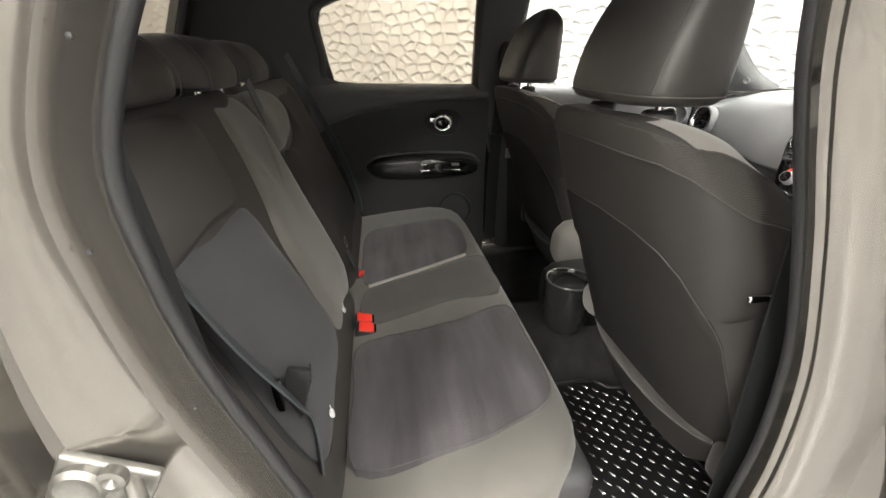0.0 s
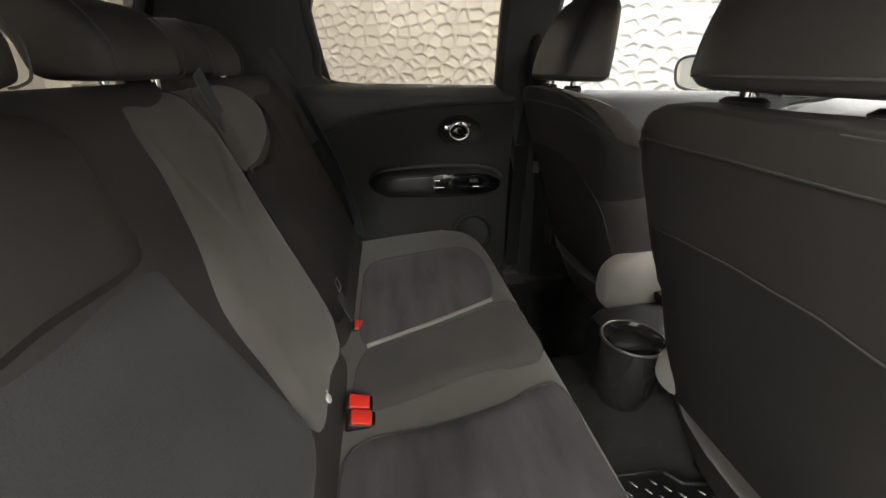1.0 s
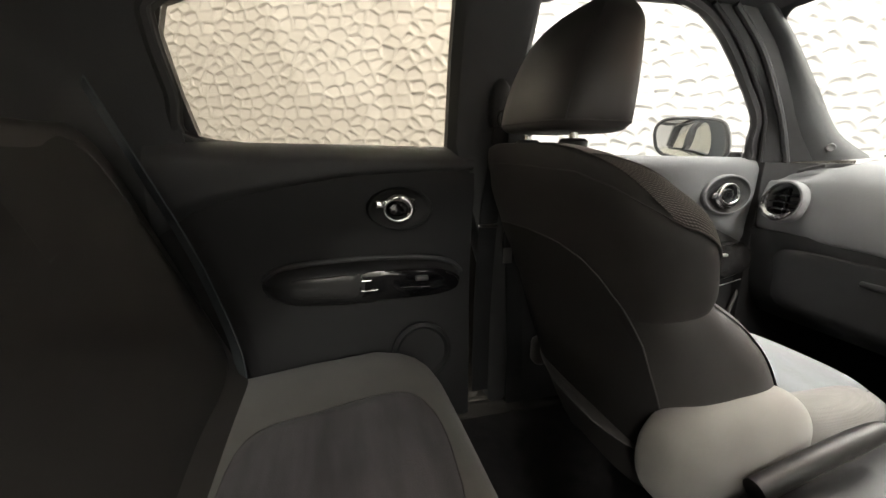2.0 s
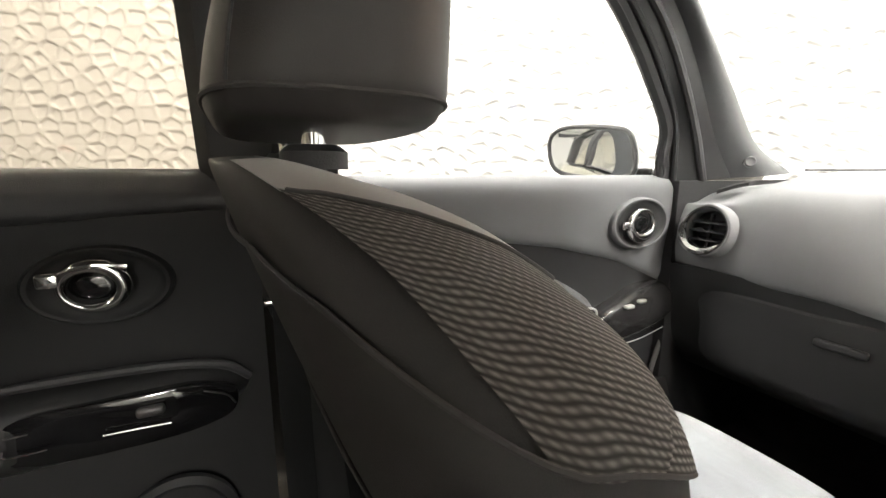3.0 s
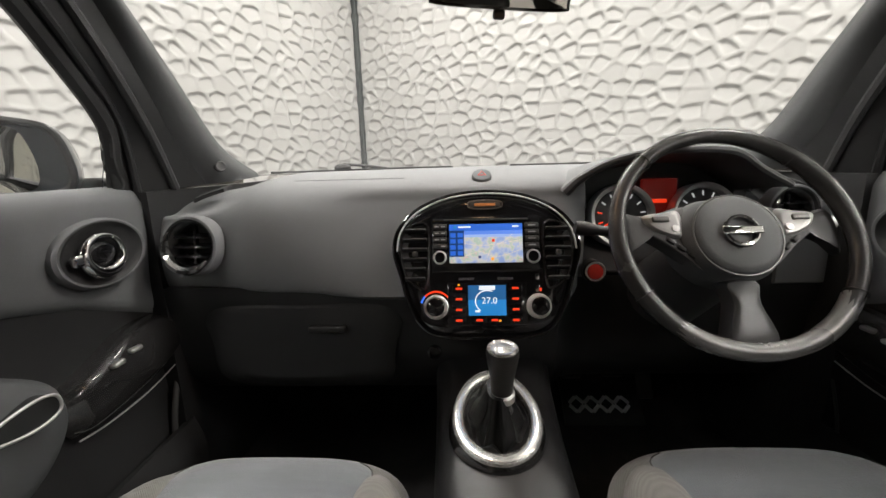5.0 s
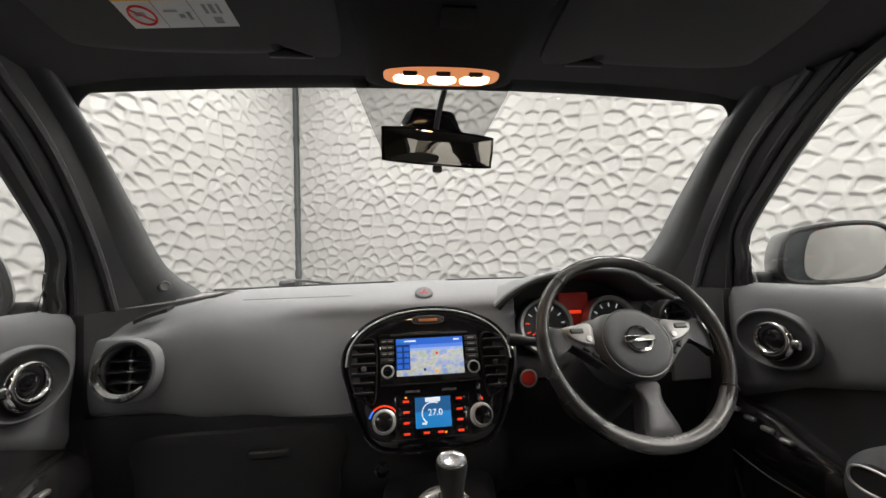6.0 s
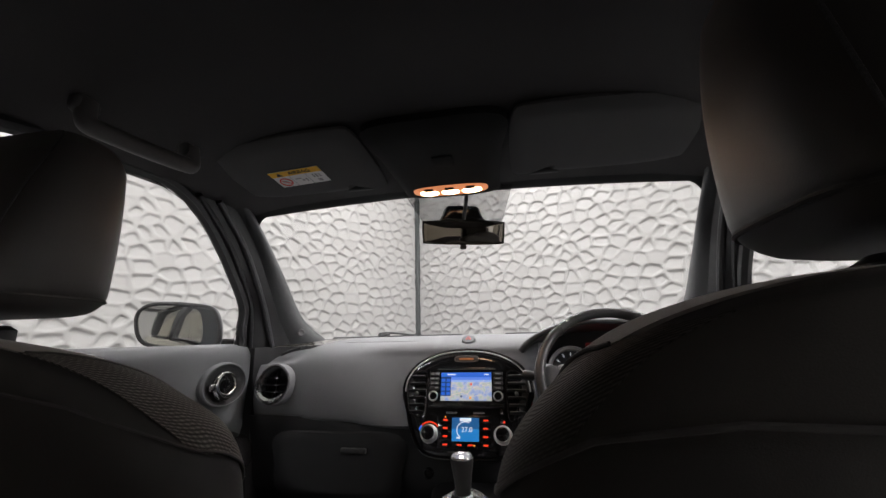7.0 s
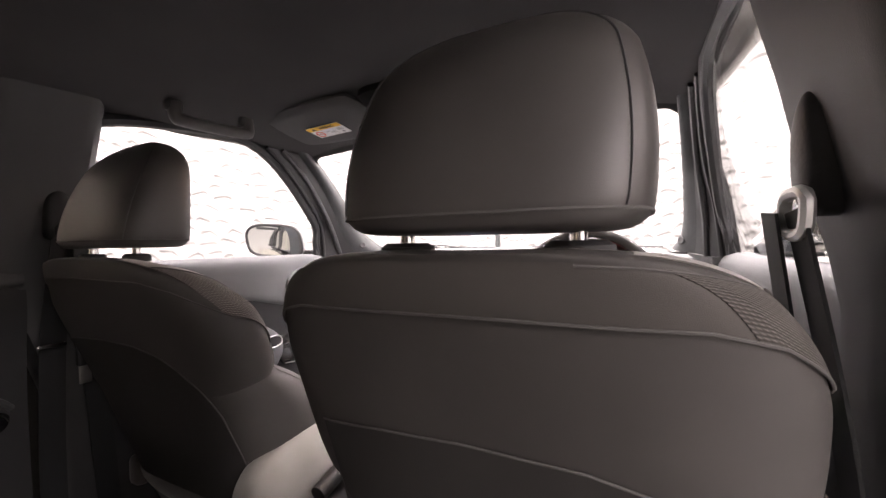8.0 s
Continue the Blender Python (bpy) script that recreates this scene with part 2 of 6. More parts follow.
def part(name, bm, material, parent=None, label="", smooth=True, at=None):
    """Links a bmesh, given in world metres, as one mesh object under a thing or a part."""
    bmesh.ops.recalc_face_normals(bm, faces=bm.faces)
    me = bpy.data.meshes.new(name)
    bm.to_mesh(me)
    bm.free()
    if smooth:
        me.polygons.foreach_set("use_smooth", [True] * len(me.polygons))
        me.set_sharp_from_angle(angle=radians(38))
    me.materials.append(material)
    ob = new(name, me)
    if parent is not None:
        ob.parent = parent
        ob.matrix_parent_inverse = base_of(parent).inverted()
    if label:
        ob["label"] = label
    return ob


def box(c, s, r=0.0, seg=2, m=None):
    bm = bmesh.new()
    bmesh.ops.create_cube(bm, size=1)
    bmesh.ops.scale(bm, vec=s, verts=bm.verts)
    if r:
        bmesh.ops.bevel(bm, geom=bm.edges[:], offset=min(r, min(s) * 0.49), segments=seg, profile=0.5, affect="EDGES")
    bmesh.ops.transform(bm, matrix=Matrix.Translation(c) @ (m or Matrix.Identity(4)), verts=bm.verts)
    return bm


def moved(bm, m):
    bmesh.ops.transform(bm, matrix=m, verts=bm.verts)
    return bm


def curve_pts(pts, n=8, closed=False):
    """Catmull-Rom through the points."""
    p = [Vector(q) for q in pts]
    k, out = len(p), []
    for i in range(k if closed else k - 1):
        a, b, c, d = (p[(i + j) % k] if closed else p[min(max(i + j, 0), k - 1)] for j in (-1, 0, 1, 2))
        for s in range(n):
            t = s / n
            out.append(0.5 * (2 * b + (c - a) * t + (2 * a - 5 * b + 4 * c - d) * t * t + (3 * b - a - 3 * c + d) * t ** 3))
    if not closed:
        out.append(p[-1])
    return out


def bridge(rings, closed=True, caps=True):
    bm = bmesh.new()
    rows = [[bm.verts.new(v) for v in r] for r in rings]
    for a, b in zip(rows, rows[1:]):
        k = len(a)
        for i in range(k if closed else k - 1):
            bm.faces.new((a[i], a[(i + 1) % k], b[(i + 1) % k], b[i]))
    if caps:
        bm.faces.new(rows[0][::-1])
        bm.faces.new(rows[-1])
    return bm


def tube(pts, r, seg=8, closed=False, flat=1.0):
    """A round rod along points; r may be a list. flat squashes it along its second axis."""
    p = [Vector(q) for q in pts]
    k = len(p)
    radii = r if isinstance(r, (list, tuple)) else [r] * k
    rings, up = [], None
    for i in range(k):
        a, b = (p[(i - 1) % k], p[(i + 1) % k]) if closed else (p[max(i - 1, 0)], p[min(i + 1, k - 1)])
        t = (b - a).normalized()
        if up is None:
            up = t.orthogonal().normalized()
        up = (up - t * up.dot(t)).normalized()
        side = t.cross(up)
        rings.append([p[i] + (up * math.cos(q) + side * math.sin(q) * flat) * radii[i] for q in (2 * math.pi * j / seg for j in range(seg))])
    if closed:
        rings.append(rings[0])
        bm = bridge(rings, caps=False)
        bmesh.ops.remove_doubles(bm, verts=bm.verts, dist=1e-5)
        return bm
    return bridge(rings)


def lathe(profile, at, axis=(0, 0, 1), seg=32, sx=1.0, sy=1.0, caps=True):
    """Turns (radius, height) pairs round an axis through at."""
    m = Matrix.Translation(at) @ Vector(axis).to_track_quat("Z", "Y").to_matrix().to_4x4()
    rings = [[m @ Vector((max(r, 1e-4) * sx * math.cos(q), max(r, 1e-4) * sy * math.sin(q), h)) for q in (2 * math.pi * j / seg for j in range(seg))] for r, h in profile]
    return bridge(rings, caps=caps)


def prism(loop, depth, bevel=0.0, seg=2):
    """A slab: a flat loop of points, thickened by the vector depth."""
    d = Vector(depth)
    bm = bridge([[Vector(p) for p in loop], [Vector(p) + d for p in loop]])
    if bevel:
        bmesh.ops.recalc_face_normals(bm, faces=bm.faces)
        edges = [e for e in bm.edges if e.calc_face_angle(0) > 0.6]
        bmesh.ops.bevel(bm, geom=edges, offset=bevel, segments=seg, profile=0.5, affect="EDGES", clamp_overlap=True)
    return bm


def pillow(loop, rise, drop, steps=6, power=2.4, inset=1.0):
    """A cushion: a closed loop swelling by the vector rise towards its middle, closed by drop behind."""
    p = [Vector(q) for q in loop]
    c = sum(p, Vector()) / len(p)
    up, back = Vector(rise), Vector(drop)
    rings = [[q + back for q in p]]
    for i in range(steps + 1):
        k = (i / steps) * 0.97 * inset
        h = (1 - (1 - i / steps) ** power) ** (1 / power)
        rings.append([q.lerp(c, k) + up * h for q in p])
    return bridge(rings)


def sheet(fn, us, vs, thick):
    """A grid of fn(u, v), thickened by the vector thick."""
    t = Vector(thick)
    bm = bmesh.new()
    a = [[bm.verts.new(fn(u, v)) for v in vs] for u in us]
    b = [[bm.verts.new(Vector(fn(u, v)) + t) for v in vs] for u in us]
    nu, nv = len(us), len(vs)
    for i in range(nu - 1):
        for j in range(nv - 1):
            bm.faces.new((a[i][j], a[i + 1][j], a[i + 1][j + 1], a[i][j + 1]))
            bm.faces.new((b[i][j], b[i][j + 1], b[i + 1][j + 1], b[i + 1][j]))
    for i in range(nu - 1):
        for j in (0, nv - 1):
            bm.faces.new((a[i][j], a[i + 1][j], b[i + 1][j], b[i][j]))
    for j in range(nv - 1):
        for i in (0, nu - 1):
            bm.faces.new((a[i][j], a[i][j + 1], b[i][j + 1], b[i][j]))
    return bm


def cloth_sheet(fn, us, vs, thick):
    """A sheet whose UV runs along its own rows and columns, in metres."""
    bm = sheet(fn, us, vs, thick)
    nu, nv = len(us), len(vs)
    p = [[Vector(fn(u, v)) for v in vs] for u in us]
    mid = nv // 2
    across = [0.0]
    for i in range(1, nu):
        across.append(across[-1] + (p[i][mid] - p[i - 1][mid]).length)
    place = []
    for i in range(nu):
        run = 0.0
        for j in range(nv):
            run += (p[i][j] - p[i][j - 1]).length if j else 0.0
            place.append((across[i], run))
    uv = bm.loops.layers.uv.new("cloth")
    bm.verts.index_update()
    for f in bm.faces:
        for c in f.loops:
            c[uv].uv = place[c.vert.index % (nu * nv)]
    return bm


def curve_pts_flat(pts, n=6):
    return [(p.x, p.y) for p in curve_pts([(x, y, 0) for x, y in pts], n)]


def span(a, b, n):
    return [a + (b - a) * i / n for i in range(n + 1)]


def interp(x, table):
    """Piecewise linear, eased by a smoothstep."""
    if x <= table[0][0]:
        return table[0][1]
    for (x0, y0), (x1, y1) in zip(table, table[1:]):
        if x <= x1:
            return y0 + (y1 - y0) * (x - x0) / (x1 - x0)
    return table[-1][1]


def superring(c, ux, uy, w, d, n=28, e=3.0):
    c, ux, uy = Vector(c), Vector(ux), Vector(uy)
    out = []
    for j in range(n):
        q = 2 * math.pi * j / n
        cq, sq = math.cos(q), math.sin(q)
        out.append(c + ux * (w * math.copysign(abs(cq) ** (2 / e), cq)) + uy * (d * math.copysign(abs(sq) ** (2 / e), sq)))
    return out


def lettering(text, size, m, material, parent, name="lettering", depth=0.0004):
    cu = bpy.data.curves.new(name, "FONT")
    cu.body, cu.size, cu.extrude, cu.align_x, cu.align_y = text, size, depth, "CENTER", "CENTER"
    tmp = bpy.data.objects.new(name, cu)
    me = bpy.data.meshes.new_from_object(tmp)
    bpy.data.objects.remove(tmp)
    me.transform(m)
    me.materials.clear()
    me.materials.append(material)
    ob = new(name, me)
    ob.parent = parent
    ob.matrix_parent_inverse = base_of(parent).inverted()
    return ob


def plane_at(o, right, up):
    """A frame with x along right, y along up, and z towards the viewer."""
    r, u = Vector(right).normalized(), Vector(up)
    u = (u - r * u.dot(r)).normalized()
    n = r.cross(u)
    m = Matrix((r, u, n)).transposed().to_4x4()
    m.translation = o
    return m


def bar(m, x, y, w, h, material, parent, name="mark", z=0.0, t=0.0008, r=0.0):
    return part(name, moved(box((x, y, z), (w, h, t), r), m), material, parent, smooth=False)

# ---- studio ----
def wall(name, a, b, height, inward):
    """A thick wall from a to b, whose face is the line a-b."""
    a, b = Vector(a), Vector(b)
    d = (b - a).normalized()
    out = Vector(inward).normalized() * -0.16
    loop = [a, b, b + Vector((0, 0, height)), a + Vector((0, 0, height))]
    # Back and right walls are greyed to cut light bounced into the cabin.
    ob = part(name, prism(loop, out), PLASTER_LOW_BOUNCE if name in ("wall_back", "wall_right") else PLASTER, smooth=False)
    return ob


far = ROOM_L
w_front = tagged(wall("wall_front", room(-0.1, 0, 0), room(ROOM_W, 0, 0), ROOM_H, SIDE), "white studio wall clad in embossed panels", "wall", kind="structure")
w_side = tagged(wall("wall_side", room(0, 0.0, 0), room(0, far, 0), ROOM_H, FRONT), "white studio wall clad in embossed panels", "wall", kind="structure")
tagged(wall("wall_back", room(0, far, 0), room(ROOM_W, far, 0), ROOM_H, -SIDE), "plain studio wall with a roller shutter, greyed to cut bounce", "wall", kind="structure")
tagged(wall("wall_right", room(ROOM_W, far, 0), room(ROOM_W, 0, 0), ROOM_H, -FRONT), "plain studio wall, greyed to cut bounce", "wall", kind="structure")
tagged(part("floor", prism([room(-0.2, -0.2, 0), room(ROOM_W + 0.2, -0.2, 0), room(ROOM_W + 0.2, far + 0.2, 0), room(-0.2, far + 0.2, 0)], (0, 0, -0.1)), CONCRETE, smooth=False), "smooth grey resin studio floor", "floor", kind="structure")
tagged(part("ceiling", prism([room(-0.2, -0.2, ROOM_H), room(ROOM_W + 0.2, -0.2, ROOM_H), room(ROOM_W + 0.2, far + 0.2, ROOM_H), room(-0.2, far + 0.2, ROOM_H)], (0, 0, 0.1)), PLASTER, smooth=False), "white painted studio ceiling", "ceiling", kind="structure")
tagged(part("trim", moved(box((0, 0, ROOM_H / 2), (0.045, 0.045, ROOM_H), 0.004), Matrix.Translation(room(0.03, 0.03, 0)) @ Matrix.Rotation(TURN, 4, "Z")), surf("grey_corner_strip", (0.09, 0.10, 0.10), 0.4, 0.4)), "dark grey metal corner strip between panelled walls", "trim", kind="structure")


def embossed_panel(w, h, nu, nv):
    """A wall board of shallow hollows between raised, crooked ridges; it joins up at its edges."""
    rng = random.Random(7)
    kx, ky = 7, 8
    seeds = []
    for i in range(kx):
        for j in range(ky):
            seeds.append(((i + 0.5 * (j % 2) + rng.uniform(-0.36, 0.36)) / kx * w, (j + 0.5 + rng.uniform(-0.36, 0.36)) / ky * h, rng.uniform(-1, 1), rng.uniform(-1, 1)))
    s = np.array([(x + ox * w, y + oy * h, p, q) for x, y, p, q in seeds for ox in (-1, 0, 1) for oy in (-1, 0, 1)])
    xs, ys = np.meshgrid(np.linspace(0, w, nu + 1), np.linspace(0, h, nv + 1), indexing="ij")
    d = np.hypot(xs[..., None] - s[:, 0], (ys[..., None] - s[:, 1]) * 1.3)
    order = np.argsort(d, -1)
    f1 = np.take_along_axis(d, order[..., :1], -1)[..., 0]
    f2 = np.take_along_axis(d, order[..., 1:2], -1)[..., 0]
    own = s[order[..., 0]]
    edge = (f2 - f1) / 2
    wall = np.clip((edge - 0.008) / 0.009, 0, 1)
    wall = wall * wall * (3 - 2 * wall)
    deep = np.clip(0.55 + (ys - own[..., 1]) / 0.095 + (xs - own[..., 0]) * own[..., 2] * 3.0, 0.15, 1.15)
    hollow = np.where(own[..., 3] < -0.8, 0.004, 0.0145 + 0.004 * own[..., 2])
    z = 0.022 - hollow * deep * wall
    z = np.clip(z, 0.001, 0.03)
    z[0, :] = z[-1, :] = np.minimum(z[0, :], z[-1, :]) - 0.0005
    z[:, 0] = z[:, -1] = np.minimum(z[:, 0], z[:, -1]) - 0.001
    verts = np.stack([xs, ys, z], -1).reshape(-1, 3)
    idx = np.arange((nu + 1) * (nv + 1)).reshape(nu + 1, nv + 1)
    faces = np.stack([idx[:-1, :-1], idx[1:, :-1], idx[1:, 1:], idx[:-1, 1:]], -1).reshape(-1, 4)
    me = bpy.data.meshes.new("wall_panel")
    me.from_pydata(verts.tolist(), [], faces.tolist())
    me.polygons.foreach_set("use_smooth", [True] * len(me.polygons))
    me.materials.append(WALL)
    return me


PW, PH = 0.80, 0.625
panel_mesh = embossed_panel(PW, PH, 110, 96)
for host, origin, along, normal, count in ((w_front, room(0.055, 0.0, 0), FRONT, SIDE, 9), (w_side, room(0.0, 0.055, 0), SIDE, FRONT, 11)):
    m0 = Matrix((along, Vector((0, 0, 1)), normal)).transposed().to_4x4()
    flip = along.cross(Vector((0, 0, 1))).dot(normal) < 0
    for i in range(count):
        for j in range(5):
            ob = new("panel", panel_mesh)
            ob.parent = host
            ob.matrix_basis = Matrix.Translation(origin + along * (i * PW) + Vector((0, 0, j * PH)) + normal * 0.002) @ m0

shutter = thing("roller_shutter", room(2.6, far - 0.02, 0), "cream painted steel roller shutter, closed", "shutter")
for k in range(32):
    part("slat", moved(box((0, 0, 0.06 + k * 0.1), (4.2, 0.03, 0.094), 0.012), Matrix.Translation(room(2.6, far - 0.03, 0)) @ Matrix.Rotation(TURN, 4, "Z")), SHUTTER, shutter)
sign = thing("wall_sign", room(6.5, far - 0.02, 2.5), "black wall sign with pale unreadable marks", "sign")
turn_z = Matrix.Rotation(TURN, 4, "Z")
part("board", moved(box((0, 0, 0), (1.6, 0.03, 0.42), 0.006), Matrix.Translation(room(6.4, far - 0.02, 2.5)) @ turn_z), BLACK_TRIM, sign)
for k in range(6):
    part("mark", moved(box((-0.55 + 0.22 * k, -0.018, 0), (0.14, 0.006, 0.2)), Matrix.Translation(room(6.4, far - 0.02, 2.5)) @ turn_z), WHITE, sign)
# Panels for the unseen lamps, the extra right-hand column included.
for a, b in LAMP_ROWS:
    ob = thing("ceiling_light", room(a, b, ROOM_H), "unseen flat white LED ceiling panel, lit", "ceiling light", "studio ceiling lights")
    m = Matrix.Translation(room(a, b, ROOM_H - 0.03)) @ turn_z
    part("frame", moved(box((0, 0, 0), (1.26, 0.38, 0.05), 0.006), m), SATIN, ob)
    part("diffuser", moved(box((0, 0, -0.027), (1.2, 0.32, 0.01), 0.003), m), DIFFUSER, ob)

# ---- car body ----
XC = 0.012
car = thing("hatchback", (XC, 0, 0.0), "bronze-grey metallic hatchback body, rear door aperture open", "car")


def sx(s, x, y, z):
    return Vector((XC + s * x, y, z))


def floor_shape(u, v):
    hump = 0.13 * math.exp(-(u / 0.13) ** 4)
    z = 0.365 + hump
    if v < -0.72:
        z = 0.365 + min(0.16, (-0.72 - v) * 1.6)
    if v > 0.98:
        z += (v - 0.98) * 1.3
    return (XC + u, v, z)


part("floor_carpet", sheet(floor_shape, span(-0.70, 0.70, 40), span(-1.6, 1.25, 48), (0, 0, -0.05)), CARPET, car, "black loop-pile car carpet")

# Roof, headlining and the two glazed ends
ROOF = [(-1.30, 1.415), (-1.05, 1.475), (-0.8, 1.508), (-0.2, 1.525), (0.10, 1.520), (0.22, 1.515), (0.33, 1.506), (0.40, 1.497), (0.455, 1.488)]


def roof_shape(u, v):
    z = interp(v, ROOF)
    return (XC + u, v, z - (0.080 - 0.035 * max(0, v / 0.45)) * (abs(u) / 0.62) ** 3.2)


part("headlining", sheet(roof_shape, span(-0.63, 0.63, 28), span(-1.30, 0.455, 44), (0, 0, 0.02)), HEADLINING, car, "dark grey fabric headlining")
part("roof", sheet(lambda u, v: Vector(roof_shape(u, v)) + Vector((0, 0, 0.035)), span(-0.66, 0.66, 20), span(-1.33, 0.46, 24), (0, 0, 0.012)), PAINT, car)


def screen_shape(u, v):
    """v runs from 0 at the dashboard to 1 at the roof."""
    half = 0.665 - 0.072 * v
    x = u * half
    y = 0.86 + 0.16 * (1 - u * u) - v * (0.42 + 0.135 * (1 - u * u))
    z = 1.100 + v * 0.397 - 0.036 * u * u * v
    return (XC + x, y, z)


def pane(name, bm, material, parent, label=""):
    ob = part(name, bm, material, parent, label)
    ob.visible_shadow = material is GLASS_TINT      # clear panes let the daylight-like lamps through
    return ob


pane("windscreen", sheet(screen_shape, span(-1, 1, 20), span(0, 1, 10), (0, 0.003, 0.003)), GLASS, car, "clear laminated windscreen")
part("windscreen_frit", sheet(lambda u, v: Vector(screen_shape(u, v)) + Vector((0, -0.004, -0.004)), span(-1, 1, 20), span(0.965, 1.0, 2), (0, 0.003, 0)), BLACK_TRIM, car)
pane("shade_band", sheet(lambda u, v: Vector(screen_shape(u * (0.098 + 0.050 * v) / 0.6, 0.76 + 0.23 * v)) + Vector((0, -0.006, -0.006)), span(-1, 1, 10), span(0, 1, 6), (0, 0.002, 0.002)), GLASS_SHADE, car, "grey shaded patch behind the mirror")
pane("rear_window", sheet(lambda u, v: (XC + u * (0.60 - 0.05 * v), -1.50 + 0.16 * v + 0.04 * u * u, 1.06 + 0.35 * v), span(-1, 1, 10), span(0, 1, 5), (0, -0.004, 0)), GLASS_TINT, car, "tinted heated rear window")


def screen_corner(s):
    """Rounded black border in an upper corner of the windscreen."""
    def f(a, k):
        u, v = 1 - 0.085 * (1 - math.sin(a)), 0.968 - 0.13 * (1 - math.cos(a))
        p = Vector(screen_shape(s, 0.968)).lerp(Vector(screen_shape(s * u, v)), k)
        return p + Vector((0, -0.005, -0.004))
    part("windscreen_frit", sheet(f, span(0, math.pi / 2, 10), span(0.0, 1, 2), (0, 0.003, 0)), BLACK_TRIM, car)


def a_pillar(s):
    o = curve_pts([(0.712, 0.565, 1.075), (0.690, 0.545, 1.215), (0.652, 0.440, 1.305), (0.630, 0.345, 1.375), (0.612, 0.22, 1.450)], 5)
    mid = curve_pts([(0.668, 0.680, 1.080), (0.648, 0.600, 1.185), (0.632, 0.530, 1.295), (0.622, 0.465, 1.380), (0.608, 0.36, 1.455)], 5)
    inn = curve_pts([(0.585, 0.900, 1.098), (0.612, 0.790, 1.165), (0.608, 0.66, 1.286), (0.596, 0.54, 1.385), (0.583, 0.43, 1.460)], 5)

    mid = [a.lerp(b, 0.34) for a, b in zip(mid, inn)]

    def strip(a, c, bulge):
        def f(i, k):
            p = a[i].lerp(c[i], k)
            b = math.sin(math.pi * k) * bulge
            return (XC + s * (p.x - b), p.y - b * 0.6, p.z)
        return f
    part("pillar_garnish", sheet(strip(o, mid, 0.004), range(len(o)), span(0, 1, 6), (s * 0.02, 0.03, 0.01)), BLACK_TRIM, car, "black door seal channel on the pillar")
    part("pillar_trim", sheet(strip(mid, inn, 0.016), range(len(o)), span(0, 1, 8), (s * 0.02, 0.03, 0.01)), APILLAR, car, "soft grey windscreen pillar trim")
    for k, r in ((0.25, 0.007), (0.62, 0.009)):
        part("door_seal", tube([sx(s, p.x - 0.006, p.y - 0.004, p.z) for p in (a.lerp(c, k) for a, c in zip(o, mid))], r, 8), RUBBER if k < 0.5 else DARK, car)
    pin = (0.628, 0.772, 1.121)
    part("speaker_button", lathe([(0.0135, 0), (0.0135, 0.004), (0.010, 0.0065), (0.006, 0.005), (0.0, 0.005)], sx(s, *pin) + Vector((-s * 0.022, -0.012, 0.004)), (-s * 0.75, -0.65, 0.15), 24), DARK, car)
    # black corner panel between door mirror and pillar
    loop = [sx(s, *p) for p in ((0.700, 0.572, 1.080), (0.690, 0.560, 1.205), (0.685, 0.64, 1.155), (0.672, 0.745, 1.10), (0.672, 0.75, 1.085))]
    part("corner_panel", prism(loop, (s * 0.012, 0, 0), 0.004), BLACK_TRIM, car)


def b_pillar(s):
    def f(u, v):
        rear = interp(v, [(0.36, -0.245), (0.77, -0.265), (0.9, -0.305), (1.0, -0.340), (1.1, -0.375), (1.48, -0.385)])
        front = interp(v, [(1.06, -0.185), (1.12, -0.215), (1.20, -0.215), (1.30, -0.195), (1.48, -0.19)])
        if s > 0:
            front = interp(v, [(1.06, -0.175), (1.12, -0.160), (1.20, -0.145), (1.31, -0.140), (1.48, -0.19)])
        y = (rear + front) / 2 + u * (front - rear) / 2
        x = interp(v, [(0.36, 0.70), (1.08, 0.692), (1.30, 0.650), (1.50, 0.585)])
        return (XC + s * (x - 0.022 * (1 - (u ** 10 if u < 0 or s < 0 else 0.3 * u ** 24))), y, v)
    part("pillar_trim", sheet(f, span(-1, 1, 10), span(0.36, 1.48, 24), (s * 0.03, 0, 0)), PILLAR, car, "grey moulded plastic door pillar trim")


def c_pillar(s):
    def f(u, k):
        v = 0.38 + k * (1.09 - 0.05 * max(0.0, u - 0.45) / 0.55)
        y = -0.93 - u * (0.54 - 0.42 * max(0.0, v - 1.06)) + 0.10 * (1.12 - v) * (1 - u)
        x = interp(v, [(0.4, 0.66), (0.9, 0.69), (1.15, 0.69), (1.35, 0.645), (1.48, 0.59)]) - 0.06 * u
        return (XC + s * x, y, v)
    part("quarter_trim", sheet(f, span(0, 1, 12), span(0.0, 1.0, 22), (s * 0.03, 0, 0)), BLACK_TRIM, car, "black moulded rear quarter trim")


for s in (-1, 1):
    a_pillar(s), b_pillar(s), c_pillar(s), screen_corner(s)
part("tailgate_trim", sheet(lambda u, v: (XC + u * 0.62, -1.47 - 0.03 * v, 0.40 + v * 0.67), span(-1, 1, 8), span(0, 1, 6), (0, -0.03, 0)), DARK, car)
for s in (-1, 1):
    part("tailgate_frame", tube([sx(s, 0.635, -1.47, 1.05), sx(s, 0.615, -1.39, 1.24), sx(s, 0.585, -1.31, 1.41)], 0.035, 8), BLACK_TRIM, car)


